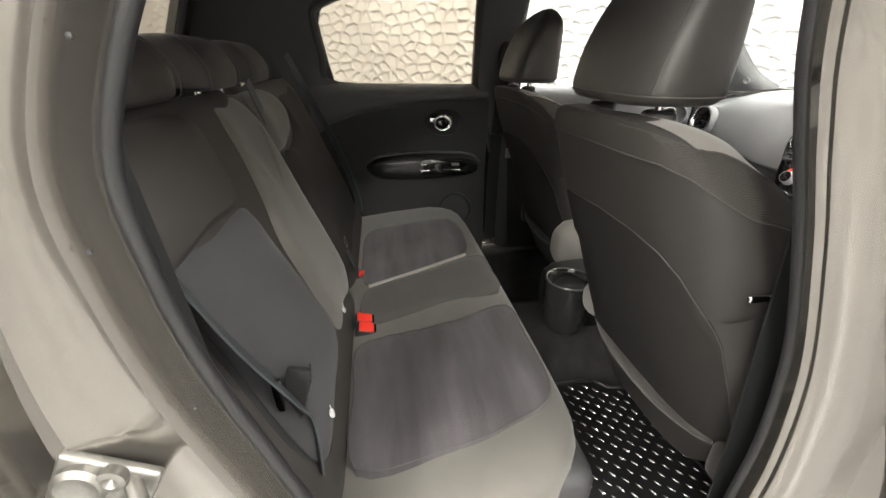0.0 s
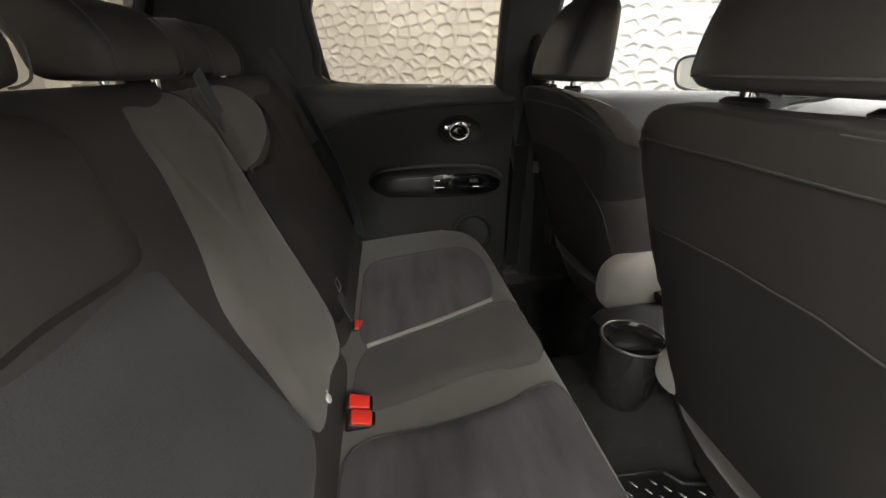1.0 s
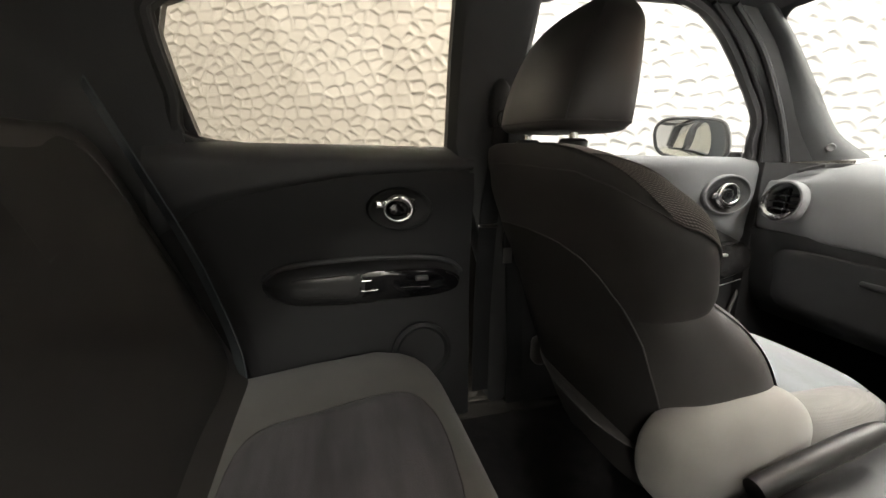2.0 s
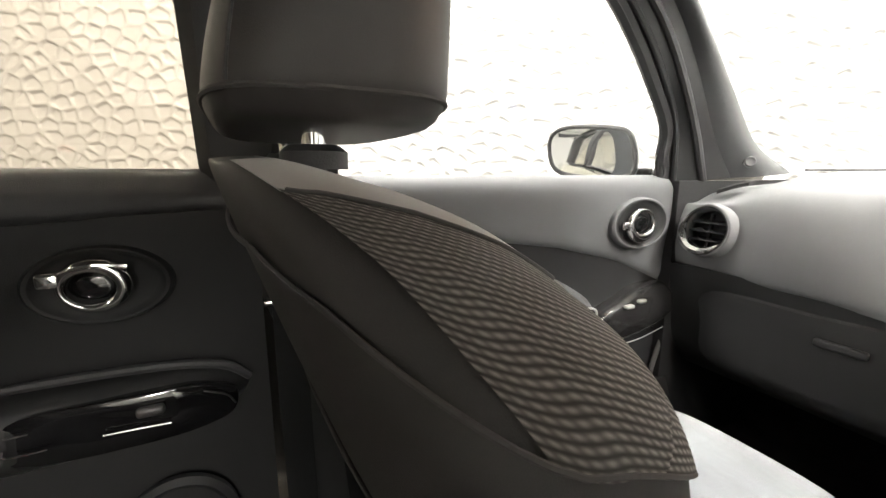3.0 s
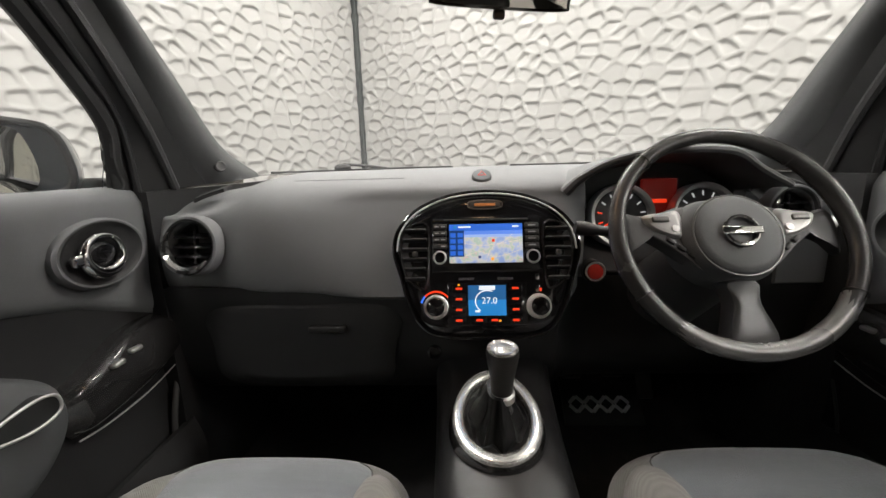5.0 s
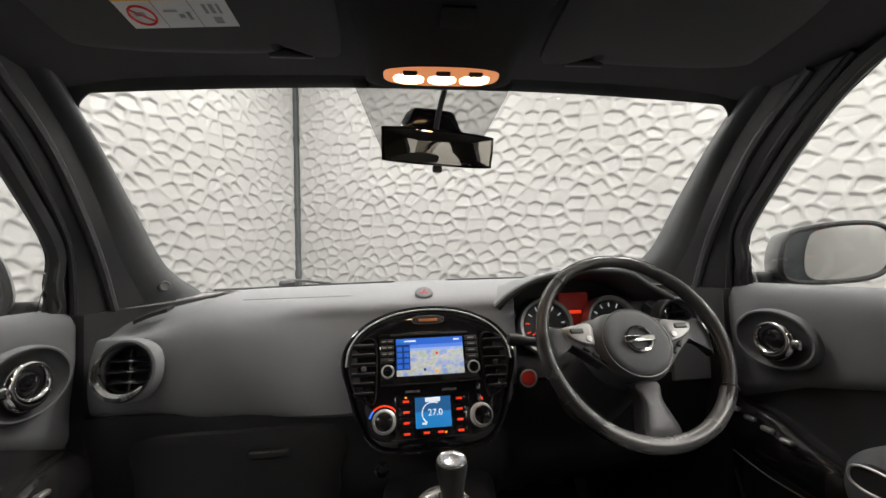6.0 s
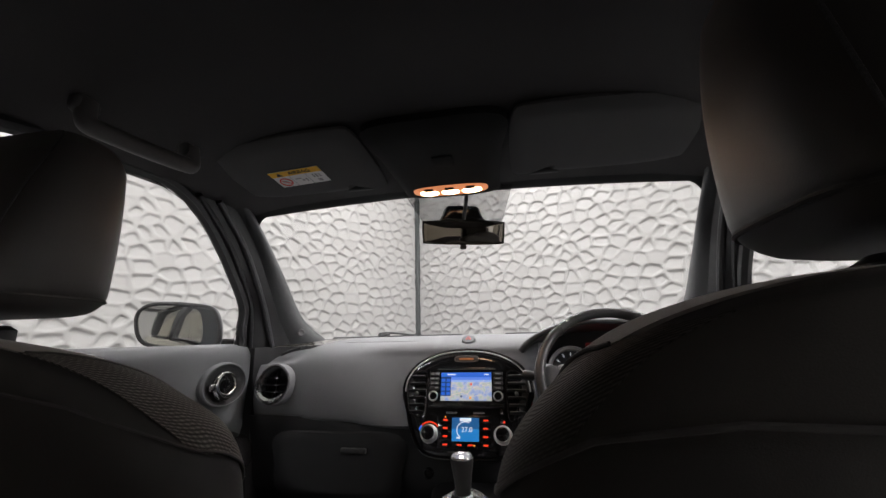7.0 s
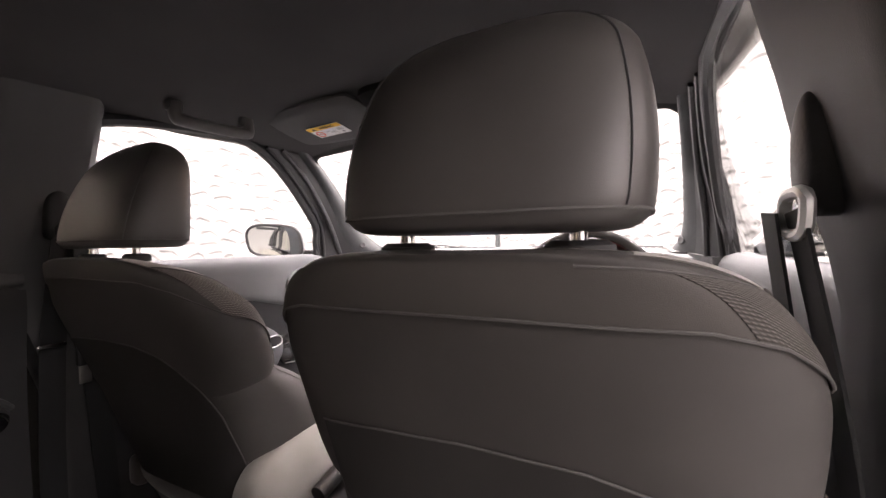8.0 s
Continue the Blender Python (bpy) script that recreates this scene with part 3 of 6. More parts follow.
def aperture(name, line, outward, steps, material, s=1, widen=0.0):
    """Door-opening flange: the seal line stepped outwards. steps: (outward, sideways)."""
    pts = curve_pts([Vector((0, y, z)) for y, z in line], 6)
    rings = []
    for d, x in steps:
        ring = []
        for i, p in enumerate(pts):
            a, b = pts[max(i - 1, 0)], pts[min(i + 1, len(pts) - 1)]
            t = (b - a).normalized()
            nrm = Vector((0, -t.z, t.y)) * outward
            ring.append(Vector((XC + s * x, p.y, p.z)) + nrm * (d if d < 0.016 else 0.015 + (d - 0.015) * (1 + widen * max(0.0, 1.12 - p.z))))
        rings.append(ring)
    rings += [[p - Vector((s * 0.012, 0, 0)) for p in r] for r in rings[::-1]]
    bm = bmesh.new()
    rows = [[bm.verts.new(v) for v in r] for r in rings]
    for a, b in zip(rows, rows[1:] + rows[:1]):
        for i in range(len(a) - 1):
            bm.faces.new((a[i], a[i + 1], b[i + 1], b[i]))
    return part(name, bm, material, car)


REAR_LINE = [(-0.66, 1.462), (-0.80, 1.36), (-0.855, 1.26), (-0.895, 1.185), (-0.915, 1.125), (-0.912, 1.06), (-0.898, 0.98), (-0.868, 0.885), (-0.835, 0.79), (-0.78, 0.67), (-0.70, 0.54), (-0.64, 0.43)]
STEPS = [(0.0, 0.738), (0.004, 0.750), (0.008, 0.764), (0.012, 0.772), (0.015, 0.776), (0.018, 0.7745), (0.030, 0.775), (0.038, 0.781), (0.043, 0.786), (0.046, 0.780), (0.050, 0.770), (0.056, 0.771), (0.059, 0.782), (0.062, 0.812), (0.067, 0.834), (0.076, 0.843), (0.13, 0.85), (0.30, 0.84)]
aperture("quarter_panel", REAR_LINE, -1, STEPS, PAINT, widen=7.0)
pts = curve_pts([(XC + 0.737, y, z) for y, z in REAR_LINE], 6)
part("door_seal", tube(pts, 0.007, 10), RUBBER, car, "black rubber door seal")
FRONT_LINE = [(-0.47, 1.47), (-0.455, 1.30), (-0.44, 1.21), (-0.415, 1.14), (-0.375, 1.044), (-0.33, 0.91), (-0.312, 0.77), (-0.318, 0.64), (-0.32, 0.40)]
aperture("door_pillar", FRONT_LINE, 1, [(0.004, 0.715), (-0.016, 0.752), (-0.008, 0.764), (0.010, 0.770), (0.030, 0.776), (0.048, 0.780), (0.056, 0.800), (0.066, 0.835)], PAINT)
part("door_seal", tube(curve_pts([(XC + 0.716, y + 0.008, z) for y, z in FRONT_LINE], 6), 0.014, 10), DARK, car, "black rubber door seal")
aperture("front_door_skin", [(-0.345, 1.07), (-0.32, 1.00), (-0.29, 0.92), (-0.26, 0.80), (-0.25, 0.60), (-0.25, 0.35)], 1, [(0.0, 0.79), (0.004, 0.832), (0.016, 0.842), (0.05, 0.850)], PAINT)
edge_y = lambda z: interp(z, [(0.35, -0.21), (0.80, -0.22), (0.92, -0.25), (1.00, -0.28), (1.07, -0.305)])
part("outer_side", sheet(lambda u, v: (XC + interp(v, [(0.3, 0.84), (0.7, 0.872), (1.00, 0.852), (1.06, 0.83), (1.085, 0.80)]), edge_y(v) + u * (1.2 - edge_y(v)), v), span(0, 1, 12), span(0.36, 1.085, 10), (-0.02, 0, 0)), PAINT, car)
part("roof_rail", tube([sx(1, 0.69, -0.9, 1.50), sx(1, 0.69, -0.3, 1.515), sx(1, 0.68, 0.22, 1.505), sx(1, 0.64, 0.46, 1.49)], 0.030, 10), PAINT, car)
for s in (-1, 1):
    part("sill", prism([sx(s, 0.66, 0.9, 0.30), sx(s, 0.82, 0.9, 0.26), sx(s, 0.83, 0.9, 0.38), sx(s, 0.74, 0.9, 0.43), sx(s, 0.68, 0.9, 0.42)], (0, -1.75, 0), 0.01), PAINT, car)
part("outer_side", sheet(lambda u, v: (XC - interp(v, [(0.3, 0.84), (0.7, 0.87), (1.06, 0.83), (1.1, 0.80)]), u, v), span(-1.7, 1.2, 12), span(0.3, 1.09, 8), (0.02, 0, 0)), PAINT, car)
part("bonnet", sheet(lambda u, v: (XC + u * 0.72, 1.06 + v * 0.95, 1.07 - 0.10 * v * v - 0.05 * u * u), span(-1, 1, 12), span(0, 1, 8), (0, 0, -0.02)), PAINT, car)
for s in (-1, 1):
    for y in (1.42, -1.32):
        wheel = part("tyre", lathe([(0.21, -0.10), (0.30, -0.105), (0.325, -0.08), (0.33, 0), (0.325, 0.08), (0.30, 0.105), (0.21, 0.10)], sx(s, 0.72, y, 0.33), (1, 0, 0), 36), RUBBER, car)
        part("rim", lathe([(0.0, -0.03), (0.21, -0.095), (0.215, 0.095), (0.0, 0.05)], sx(s, 0.72, y, 0.33), (1, 0, 0), 30), SATIN, wheel)
# striker in the rear door opening
SK = plane_at((XC + 0.787, -0.953, 0.920), (0, 0.88, -0.47), (0, 0.47, 0.88))
striker = part("striker_plate", moved(box((0, 0, 0), (0.062, 0.050, 0.008), 0.003, 3), SK), STEEL, car, "zinc-plated door striker with two bolts")
part("striker_boss", moved(lathe([(0.017, 0.0), (0.017, 0.006), (0.013, 0.009), (0.009, 0.006), (0, 0.006)], (-0.012, 0.006, 0.003), (0, 0, 1), 22), SK), STEEL, striker)
part("striker_loop", moved(tube(curve_pts([(0.010, -0.014, 0.0), (0.014, -0.012, 0.022), (0.034, 0.0, 0.028), (0.030, 0.014, 0.022), (0.012, 0.014, 0.0)], 6), 0.0055, 10), SK), STEEL, striker)
for u, v in ((-0.018, -0.016), (0.004, 0.018)):
    part("bolt", moved(lathe([(0.009, 0), (0.009, 0.007), (0.005, 0.008), (0.0, 0.004)], (u, v, 0.003), (0, 0, 1), 16), SK), STEEL, striker)
for y, z in ((-0.893, 1.195), (-0.918, 1.088), (-0.890, 0.968)):
    part("trim_clip", lathe([(0.0018, 0), (0.0016, 0.001), (0, 0.0014)], (XC + 0.773, y, z), (1, 0, 0.1), 10), BLACK_TRIM, car)
for s in (-1, 1):
    part("kick_panel", sheet(lambda u, v: (XC + s * (0.665 - 0.02 * math.sin(math.pi * u)), 0.60 + 0.75 * u, 0.34 + 0.74 * v), span(0, 1, 8), span(0, 1, 6), (s * 0.03, 0, 0)), LOWBLACK, car)
part("bulkhead", sheet(lambda u, v: (XC + 0.68 * u, 1.18 + 0.04 * u * u, 0.34 + 0.74 * v), span(-1, 1, 8), span(0, 1, 6), (0, 0.03, 0)), CARPET, car, "black carpeted bulkhead")

# ---- doors ----
def window_loop(pts, s, x0=0.715, lean=0.27):
    """(y, z) pairs to a loop on the leaning side glass."""
    return [sx(s, x0 - max(0.0, z - 1.09) * lean, y, z) for y, z in pts]


FRONT_GLASS = [(-0.185, 1.085), (0.20, 1.082), (0.556, 1.075), (0.560, 1.15), (0.535, 1.215), (0.425, 1.312), (0.355, 1.364), (0.30, 1.400), (0.235, 1.432), (0.14, 1.451), (-0.04, 1.444), (-0.17, 1.424), (-0.222, 1.390), (-0.20, 1.2)]
REAR_GLASS = [(-0.905, 1.108), (-0.62, 1.098), (-0.360, 1.090), (-0.358, 1.25), (-0.368, 1.41), (-0.60, 1.415), (-0.80, 1.395), (-0.925, 1.345), (-0.94, 1.30), (-0.925, 1.2)]


def glazing(door, pts, s, material, label):
    loop = window_loop(pts, s)
    pane("window", prism(loop, (s * 0.004, 0, 0)), material, door, label)
    ring = curve_pts(loop, 5, True)
    c = sum(ring, Vector()) / len(ring)
    wide = [p + (p - c).normalized() * 0.013 for p in ring]
    part("window_frame", tube([p + Vector((-s * 0.002, 0, 0)) for p in wide], 0.016, 8, True), BLACK_TRIM, door, "dark door window frame")
    part("window_seal", tube([p + Vector((-s * 0.012, 0, 0)) + (p - c).normalized() * 0.004 for p in ring], 0.0045, 6, True), DARK, door)


def chrome_pull(door, c, s, r=0.043):
    """Round recess with a chrome ring lever."""
    n = Vector((-s, 0, 0.0))
    k = r / 0.043
    dish = plane_at(c + Vector((0, 0.006, 0)), (0, -s, 0), (0, 0, 1))
    part("handle_recess", moved(lathe([(0.060, -0.004), (0.059, 0.006), (0.056, 0.010), (0.0525, 0.009), (0.049, 0.003), (0.0, -0.002)], (0, 0, 0), (0, 0, 1), 44, 1.56 * k, k), dish), DOORTOP if r > 0.04 else LOWBLACK, door, "oval handle bezel")
    part("handle_cup", moved(lathe([(0.0530, 0.0098), (0.050, 0.0068), (0.044, 0.0035), (0.0, 0.002)], (0, 0, 0), (0, 0, 1), 44, 1.54 * k, k, caps=False), dish), LOWBLACK, door)
    ring = [c + n * 0.012 + Vector((0, math.cos(q) * r * 0.88, math.sin(q) * r * 0.74)) for q in (2 * math.pi * i / 40 for i in range(40))]
    part("handle", tube(ring, [0.0080 + 0.0035 * math.cos(2 * math.pi * i / 40 - (0.6 if r < 0.04 else 4.2)) for i in range(40)], 10, True), CHROME, door, "chrome ring door handle")
    part("lever", pillow([c + n * 0.006 + Vector((0, math.cos(q) * r * 0.72, math.sin(q) * r * 0.5)) for q in (2 * math.pi * i / 24 for i in range(24))], n * 0.006, n * -0.01), PIANO, door)
    if r < 0.04:
        part("lever_wing", tube(curve_pts([c + n * 0.016 + Vector((0, -r * 0.9, r * 0.52)), c + n * 0.020 + Vector((0, 0, r * 0.74)), c + n * 0.016 + Vector((0, r * 1.02, r * 0.60))], 6), [0.0025 + 0.0003 * i for i in range(13)], 8, False, 0.6), CHROME, door)
    part("lock_tab", box(c + n * 0.012 + Vector((0, -r * 1.12, 0.012 if r < 0.04 else -0.002)), (0.012, 0.026, 0.020), 0.005, 3), CHROME, door)


def front_door(s):
    door = thing("car_door", sx(s, 0.74, 0.2, 0.36), "closed front car door with grey and black trim", "car door", "car doors")

    def skin(u, v):
        x = interp(v, [(0.40, 0.665), (0.62, 0.688), (0.80, 0.700), (0.90, 0.702), (1.0, 0.690), (1.06, 0.690), (1.080, 0.700), (1.088, 0.712), (1.092, 0.722)])
        return (XC + s * x, u, v)
    low = lambda y: interp(y, [(-0.2, 1.0), (-0.13, 0.990), (0.056, 0.972), (0.269, 0.938), (0.451, 0.892), (0.624, 0.818), (0.72, 0.76)])

    def upper(u, v):
        z = low(u) + (1.092 - low(u)) * v
        x, y, z = skin(u, z)
        edge = 0.018 * (1 - min(1, v / 0.12)) ** 2
        return (x - s * (0.012 - edge), y, z)
    part("upper_trim", sheet(upper, span(-0.185, 0.73, 30), [0, 0.03, 0.07, 0.12, 0.2, 0.35, 0.5, 0.65, 0.8, 0.88, 0.94, 0.98, 1.0], (s * 0.02, 0, 0)), DOORTOP, door, "soft grey upper door trim")
    part("door_card", sheet(skin, span(-0.19, 0.74, 20), span(0.40, 1.09, 24), (s * 0.03, 0, 0)), LOWBLACK, door, "dark moulded door card")
    arm = curve_pts([sx(s, 0.696, y, z) for y, z in ((-0.115, 0.925), (-0.03, 0.952), (0.08, 0.945), (0.20, 0.905), (0.31, 0.850), (0.375, 0.802), (0.388, 0.745), (0.335, 0.680), (0.22, 0.635), (0.10, 0.600), (0.0, 0.66), (-0.07, 0.78))], 5, True)
    part("arm_pad", pillow(arm, (-s * 0.060, 0, 0), (s * 0.01, 0, 0), 8, 2.2, 0.9), DOORPAD, door, "padded dark grey door armrest panel")
    slot = [sx(s, 0.6425, y - 0.014, z) for y, z in ((0.236, 0.802), (0.275, 0.815), (0.318, 0.820), (0.344, 0.812), (0.346, 0.790), (0.318, 0.781), (0.275, 0.786))]
    ring = curve_pts(slot, 5, True)
    # Flat black pad stands for the shaded hollow of the pocket.
    part("pull_pocket", pillow([p + Vector((-s * 0.005, 0, 0)) for p in ring], (-s * 0.0012, 0, 0), (s * 0.03, 0, 0), 3), BLACK_TRIM, door, "pull pocket drawn as a flat black pad")
    part("pocket_rim", tube([p + Vector((-s * 0.006, 0, 0)) for p in ring], 0.0023, 8, True), SATIN, door, "thin satin rim")
    sw = curve_pts([sx(s, 0.682, y, z) for y, z in ((0.368, 0.775), (0.440, 0.806), (0.51, 0.832), (0.600, 0.832), (0.655, 0.795), (0.640, 0.745), (0.540, 0.712), (0.41, 0.697), (0.370, 0.715))], 5, True)
    part("switch_panel", pillow(sw, (-s * 0.030, 0, 0.006), (s * 0.03, 0, 0), 7, 2.0, 0.9), GLOSSGREY, door, "gloss dark window switch panel")
    part("panel_edge", tube(curve_pts([sx(s, 0.668, y, z) for y, z in ((0.375, 0.703), (0.43, 0.698), (0.52, 0.702), (0.60, 0.718))], 5), 0.0016, 6), SATIN, door)
    # Switches all in satin silver, adding glints to the gloss panel.
    for k in range(2 if s < 0 else 4):
        part("window_switch", box(sx(s, 0.655, 0.455 + 0.040 * k, 0.796 + 0.008 * k), (0.014, 0.026, 0.009), 0.004, 3), SATIN, door, "small window switch, silver for its glint")
    part("pocket_trim", tube(curve_pts([sx(s, 0.672, y, z) for y, z in ((0.640, 0.79), (0.622, 0.72), (0.592, 0.65), (0.572, 0.57), (0.572, 0.46))], 6), [0.010, 0.010, 0.009, 0.009, 0.008, 0.008] + [0.006] * 19, 10, False, 0.5), SATIN_DARK, door, "satin grey trim blade")
    part("map_pocket", sheet(lambda u, v: (XC + s * (0.66 - 0.02 * math.sin(math.pi * v)), u, 0.42 + 0.15 * v + 0.02 * u), span(0.0, 0.62, 10), span(0, 1, 5), (s * 0.01, 0, 0)), LOWBLACK, door)
    chrome_pull(door, sx(s, 0.6765, 0.482, 0.985), s)
    glazing(door, FRONT_GLASS, s, GLASS, "clear front door window")
    part("sill_strip", sheet(lambda u, v: (XC + s * (0.708 + 0.02 * v), u, 1.088 + 0.006 * math.sin(math.pi * v)), span(-0.19, 0.60, 12), span(0, 1, 4), (0, 0, -0.01)), PAD, door)
    return door


def rear_door(s):
    door = thing("car_door", sx(s, 0.74, -0.62, 0.36), "closed rear car door with black trim", "car door", "car doors")

    def skin(u, v):
        x = interp(v, [(0.40, 0.650), (0.66, 0.672), (0.80, 0.680), (0.90, 0.678), (1.0, 0.668), (1.07, 0.672), (1.10, 0.695), (1.106, 0.712)])
        return (XC + s * x, u, v)
    part("door_card", sheet(skin, span(-1.0, -0.31, 16), span(0.40, 1.102, 26), (s * 0.03, 0, 0)), LOWBLACK, door, "black moulded door card")
    low = lambda y: interp(y, [(-1.0, 0.90), (-0.92, 0.96), (-0.80, 1.00), (-0.60, 1.035), (-0.45, 1.045), (-0.31, 1.05)])

    def upper(u, v):
        z = low(u) + (1.104 - low(u)) * v
        x, y, z = skin(u, z)
        edge = 0.012 * (1 - min(1, v / 0.2)) ** 2
        return (x - s * (0.010 - edge), y, z)
    part("upper_trim", sheet(upper, span(-1.0, -0.315, 18), span(0, 1, 10), (s * 0.02, 0, 0)), DARK, door, "dark upper door trim")
    arm = curve_pts([sx(s, 0.677, y, z) for y, z in ((-0.805, 0.79), (-0.785, 0.818), (-0.73, 0.836), (-0.55, 0.845), (-0.41, 0.840), (-0.355, 0.822), (-0.338, 0.792), (-0.365, 0.762), (-0.45, 0.745), (-0.60, 0.738), (-0.74, 0.742), (-0.79, 0.760))], 5, True)
    part("armrest", pillow(arm, (-s * 0.055, 0, 0), (s * 0.01, 0, 0), 7, 2.4, 0.9), surf("satin_black_armrest", (0.022, 0.022, 0.023), 0.34, var=0.12, scale=6, grain=800, bump=0.2), door, "black moulded armrest")
    lip = curve_pts([sx(s, x, y, z) for x, y, z in ((0.672, -0.80, 0.806), (0.660, -0.76, 0.832), (0.652, -0.66, 0.846), (0.650, -0.55, 0.850), (0.652, -0.44, 0.846), (0.660, -0.37, 0.830), (0.672, -0.337, 0.800))], 6)
    part("armrest_lip", tube(lip, 0.006, 8), DARK, door, "soft rolled lip over the armrest")
    pad = curve_pts([sx(s, x, y, z) for x, y, z in ((0.640, -0.752, 0.790), (0.634, -0.735, 0.812), (0.628, -0.66, 0.818), (0.624, -0.592, 0.818), (0.624, -0.594, 0.770), (0.628, -0.66, 0.764), (0.634, -0.735, 0.769))], 5, True)
    part("grip_pad", pillow(pad, (-s * 0.010, 0, 0.004), (s * 0.02, 0, 0), 5, 2.4, 0.8), surf("satin_grip", (0.040, 0.039, 0.039), 0.40, var=0.08, scale=8, grain=800, bump=0.1), door, "satin grey grip pad")
    cup = curve_pts([sx(s, x, y, z) for x, y, z in ((0.624, -0.586, 0.818), (0.622, -0.50, 0.826), (0.624, -0.41, 0.824), (0.630, -0.362, 0.806), (0.632, -0.353, 0.788), (0.630, -0.372, 0.766), (0.624, -0.45, 0.757), (0.624, -0.586, 0.765))], 5, True)
    panel = part("switch_panel", pillow(cup, (-s * 0.006, 0, 0.003), (s * 0.02, 0, 0), 4), PIANO, door, "gloss black switch insert")
    # Chrome edge drawn only in short lengths, where it glints.
    for line in (((0.617, -0.588, 0.806), (0.616, -0.566, 0.807)), ((0.617, -0.590, 0.792), (0.616, -0.588, 0.783), (0.615, -0.552, 0.784)), ((0.613, -0.500, 0.787), (0.613, -0.462, 0.786), (0.614, -0.430, 0.784)), ((0.618, -0.392, 0.816), (0.621, -0.366, 0.803), (0.622, -0.356, 0.788))):
        part("chrome_edge", tube(curve_pts([sx(s, *p) for p in line], 4), 0.0014, 6), CHROME, panel, "thin chrome edge")
    part("window_switch", box(sx(s, 0.614, -0.450, 0.806), (0.012, 0.030, 0.012), 0.004, 3), SATIN_DARK, panel)
    part("speaker_ring", lathe([(0.075, 0), (0.075, 0.010), (0.066, 0.016), (0.058, 0.008), (0, 0.006)], sx(s, 0.655, -0.44, 0.60), (-s, 0, 0.1), 36), BLACK_TRIM, door, "black round speaker grille")
    chrome_pull(door, sx(s, 0.668, -0.498, 0.962), s, 0.036)
    glazing(door, REAR_GLASS, s, GLASS_TINT, "tinted privacy rear door window")
    part("quarter_block", prism(window_loop([(-0.94, 1.30), (-0.925, 1.2), (-0.905, 1.108), (-1.03, 1.108), (-1.03, 1.40), (-0.80, 1.43), (-0.80, 1.395), (-0.925, 1.345)], s), (s * 0.03, 0, 0)), BLACK_TRIM, door)
    return door


front_door(-1), front_door(1), rear_door(-1)


def wing_mirror(s, c, yaw):
    ob = thing("wing_mirror", c, "dark blue-grey door mirror with clear glass", "wing mirror", "door mirrors")
    m = Matrix.Translation(c) @ Matrix.Rotation(yaw, 4, "Z")
    loop = curve_pts([(x * s, 0, z) for x, z in ((-0.105, -0.058), (-0.098, 0.032), (-0.05, 0.054), (0.055, 0.060), (0.098, 0.042), (0.104, 0.0), (0.080, -0.050), (0.0, -0.066))], 5, True)
    shell = surf("mirror_shell_paint", (0.040, 0.047, 0.055), 0.3, 0.4, var=0.06, bump=0.0, coat=0.8)
    bm = pillow([(p.x * 1.06, p.y, p.z * 1.06) for p in loop], (0, 0.12, 0.0), (0, -0.015, 0), 8, 2.0, 0.8)
    part("shell", moved(bm, m), shell, ob)
    part("bezel", moved(tube([p + Vector((0, -0.016, 0)) for p in loop], 0.006, 8, True), m), BLACK_TRIM, ob)
    part("glass", moved(pillow([(p.x * 0.80 + s * 0.022, -0.017, p.z * 0.93) for p in loop], (0, -0.0015, 0), (0, 0.004, 0), 4), m), MIRROR, ob, "mirror glass")
    part("foot", moved(box((-s * 0.10, 0.04, -0.06), (0.09, 0.06, 0.035), 0.012, 3), m), BLACK_TRIM, ob)
    return ob


wing_mirror(-1, (-0.832, 0.492, 1.153), radians(27))
wing_mirror(1, (0.905, 0.545, 1.158), radians(-16))

# ---- dashboard ----
dash = thing("dashboard", (XC, 0.85, 0.55), "soft grey dashboard with gloss black centre stack", "dashboard")
PROFILE = curve_pts([(0, 0.612, 0.866), (0, 0.592, 0.884), (0, 0.583, 0.930), (0, 0.589, 0.985), (0, 0.612, 1.036), (0, 0.655, 1.070), (0, 0.72, 1.089), (0, 0.85, 1.101), (0, 1.06, 1.108)], 9)


def ease(t):
    t = min(1.0, max(0.0, t))
    return t * t * (3 - 2 * t)


def pad_point(x, k):
    p = PROFILE[k]
    ax, y, z = abs(x), p.y, p.z
    y += 0.025 * ease((ax - 0.42) / 0.22)
    z -= 0.034 * ease((ax - 0.47) / 0.16) * ease((z - 1.02) / 0.05)
    face = max(0.562 + (z - 0.797) * 0.347, 0.0)      # runs into the sloping centre panel
    for vx, vz, vr in ((-0.584, 0.975, 0.054), (0.576, 1.012, 0.049)):
        y += 0.075 * ease((vr - math.hypot(x - vx, z - vz)) / 0.012)
    y += (max(face, y - 0.03) - y) * ease((0.42 - ax) / 0.22) * ease((1.100 - z) / 0.055)
    if x > 0.15:
        y = y + (max(y, 0.645) - y) * ease((x - 0.15) / 0.03)
    if 0.185 < x < 0.565:
        y = y + (max(y, 0.76) - y) * ease((x - 0.185) / 0.03) * ease((0.565 - x) / 0.03)
    return (XC + x, y, z)


part("upper_pad", sheet(pad_point, span(-0.665, 0.665, 150), range(len(PROFILE)), (0, 0.03, -0.02)), PAD, dash, "soft grey upper dashboard pad")
part("airbag_seam", tube([Vector(pad_point(x, 54)) + Vector((0, 0, 0.0005)) for x in span(-0.42, -0.18, 14)], 0.0006, 5), PAD, dash)
part("screen_gap", tube([Vector((XC + x, 0.90 + 0.10 * (1 - (x / 0.6) ** 2), 1.108)) for x in span(-0.56, -0.08, 12)], 0.003, 5), BLACK_TRIM, dash)
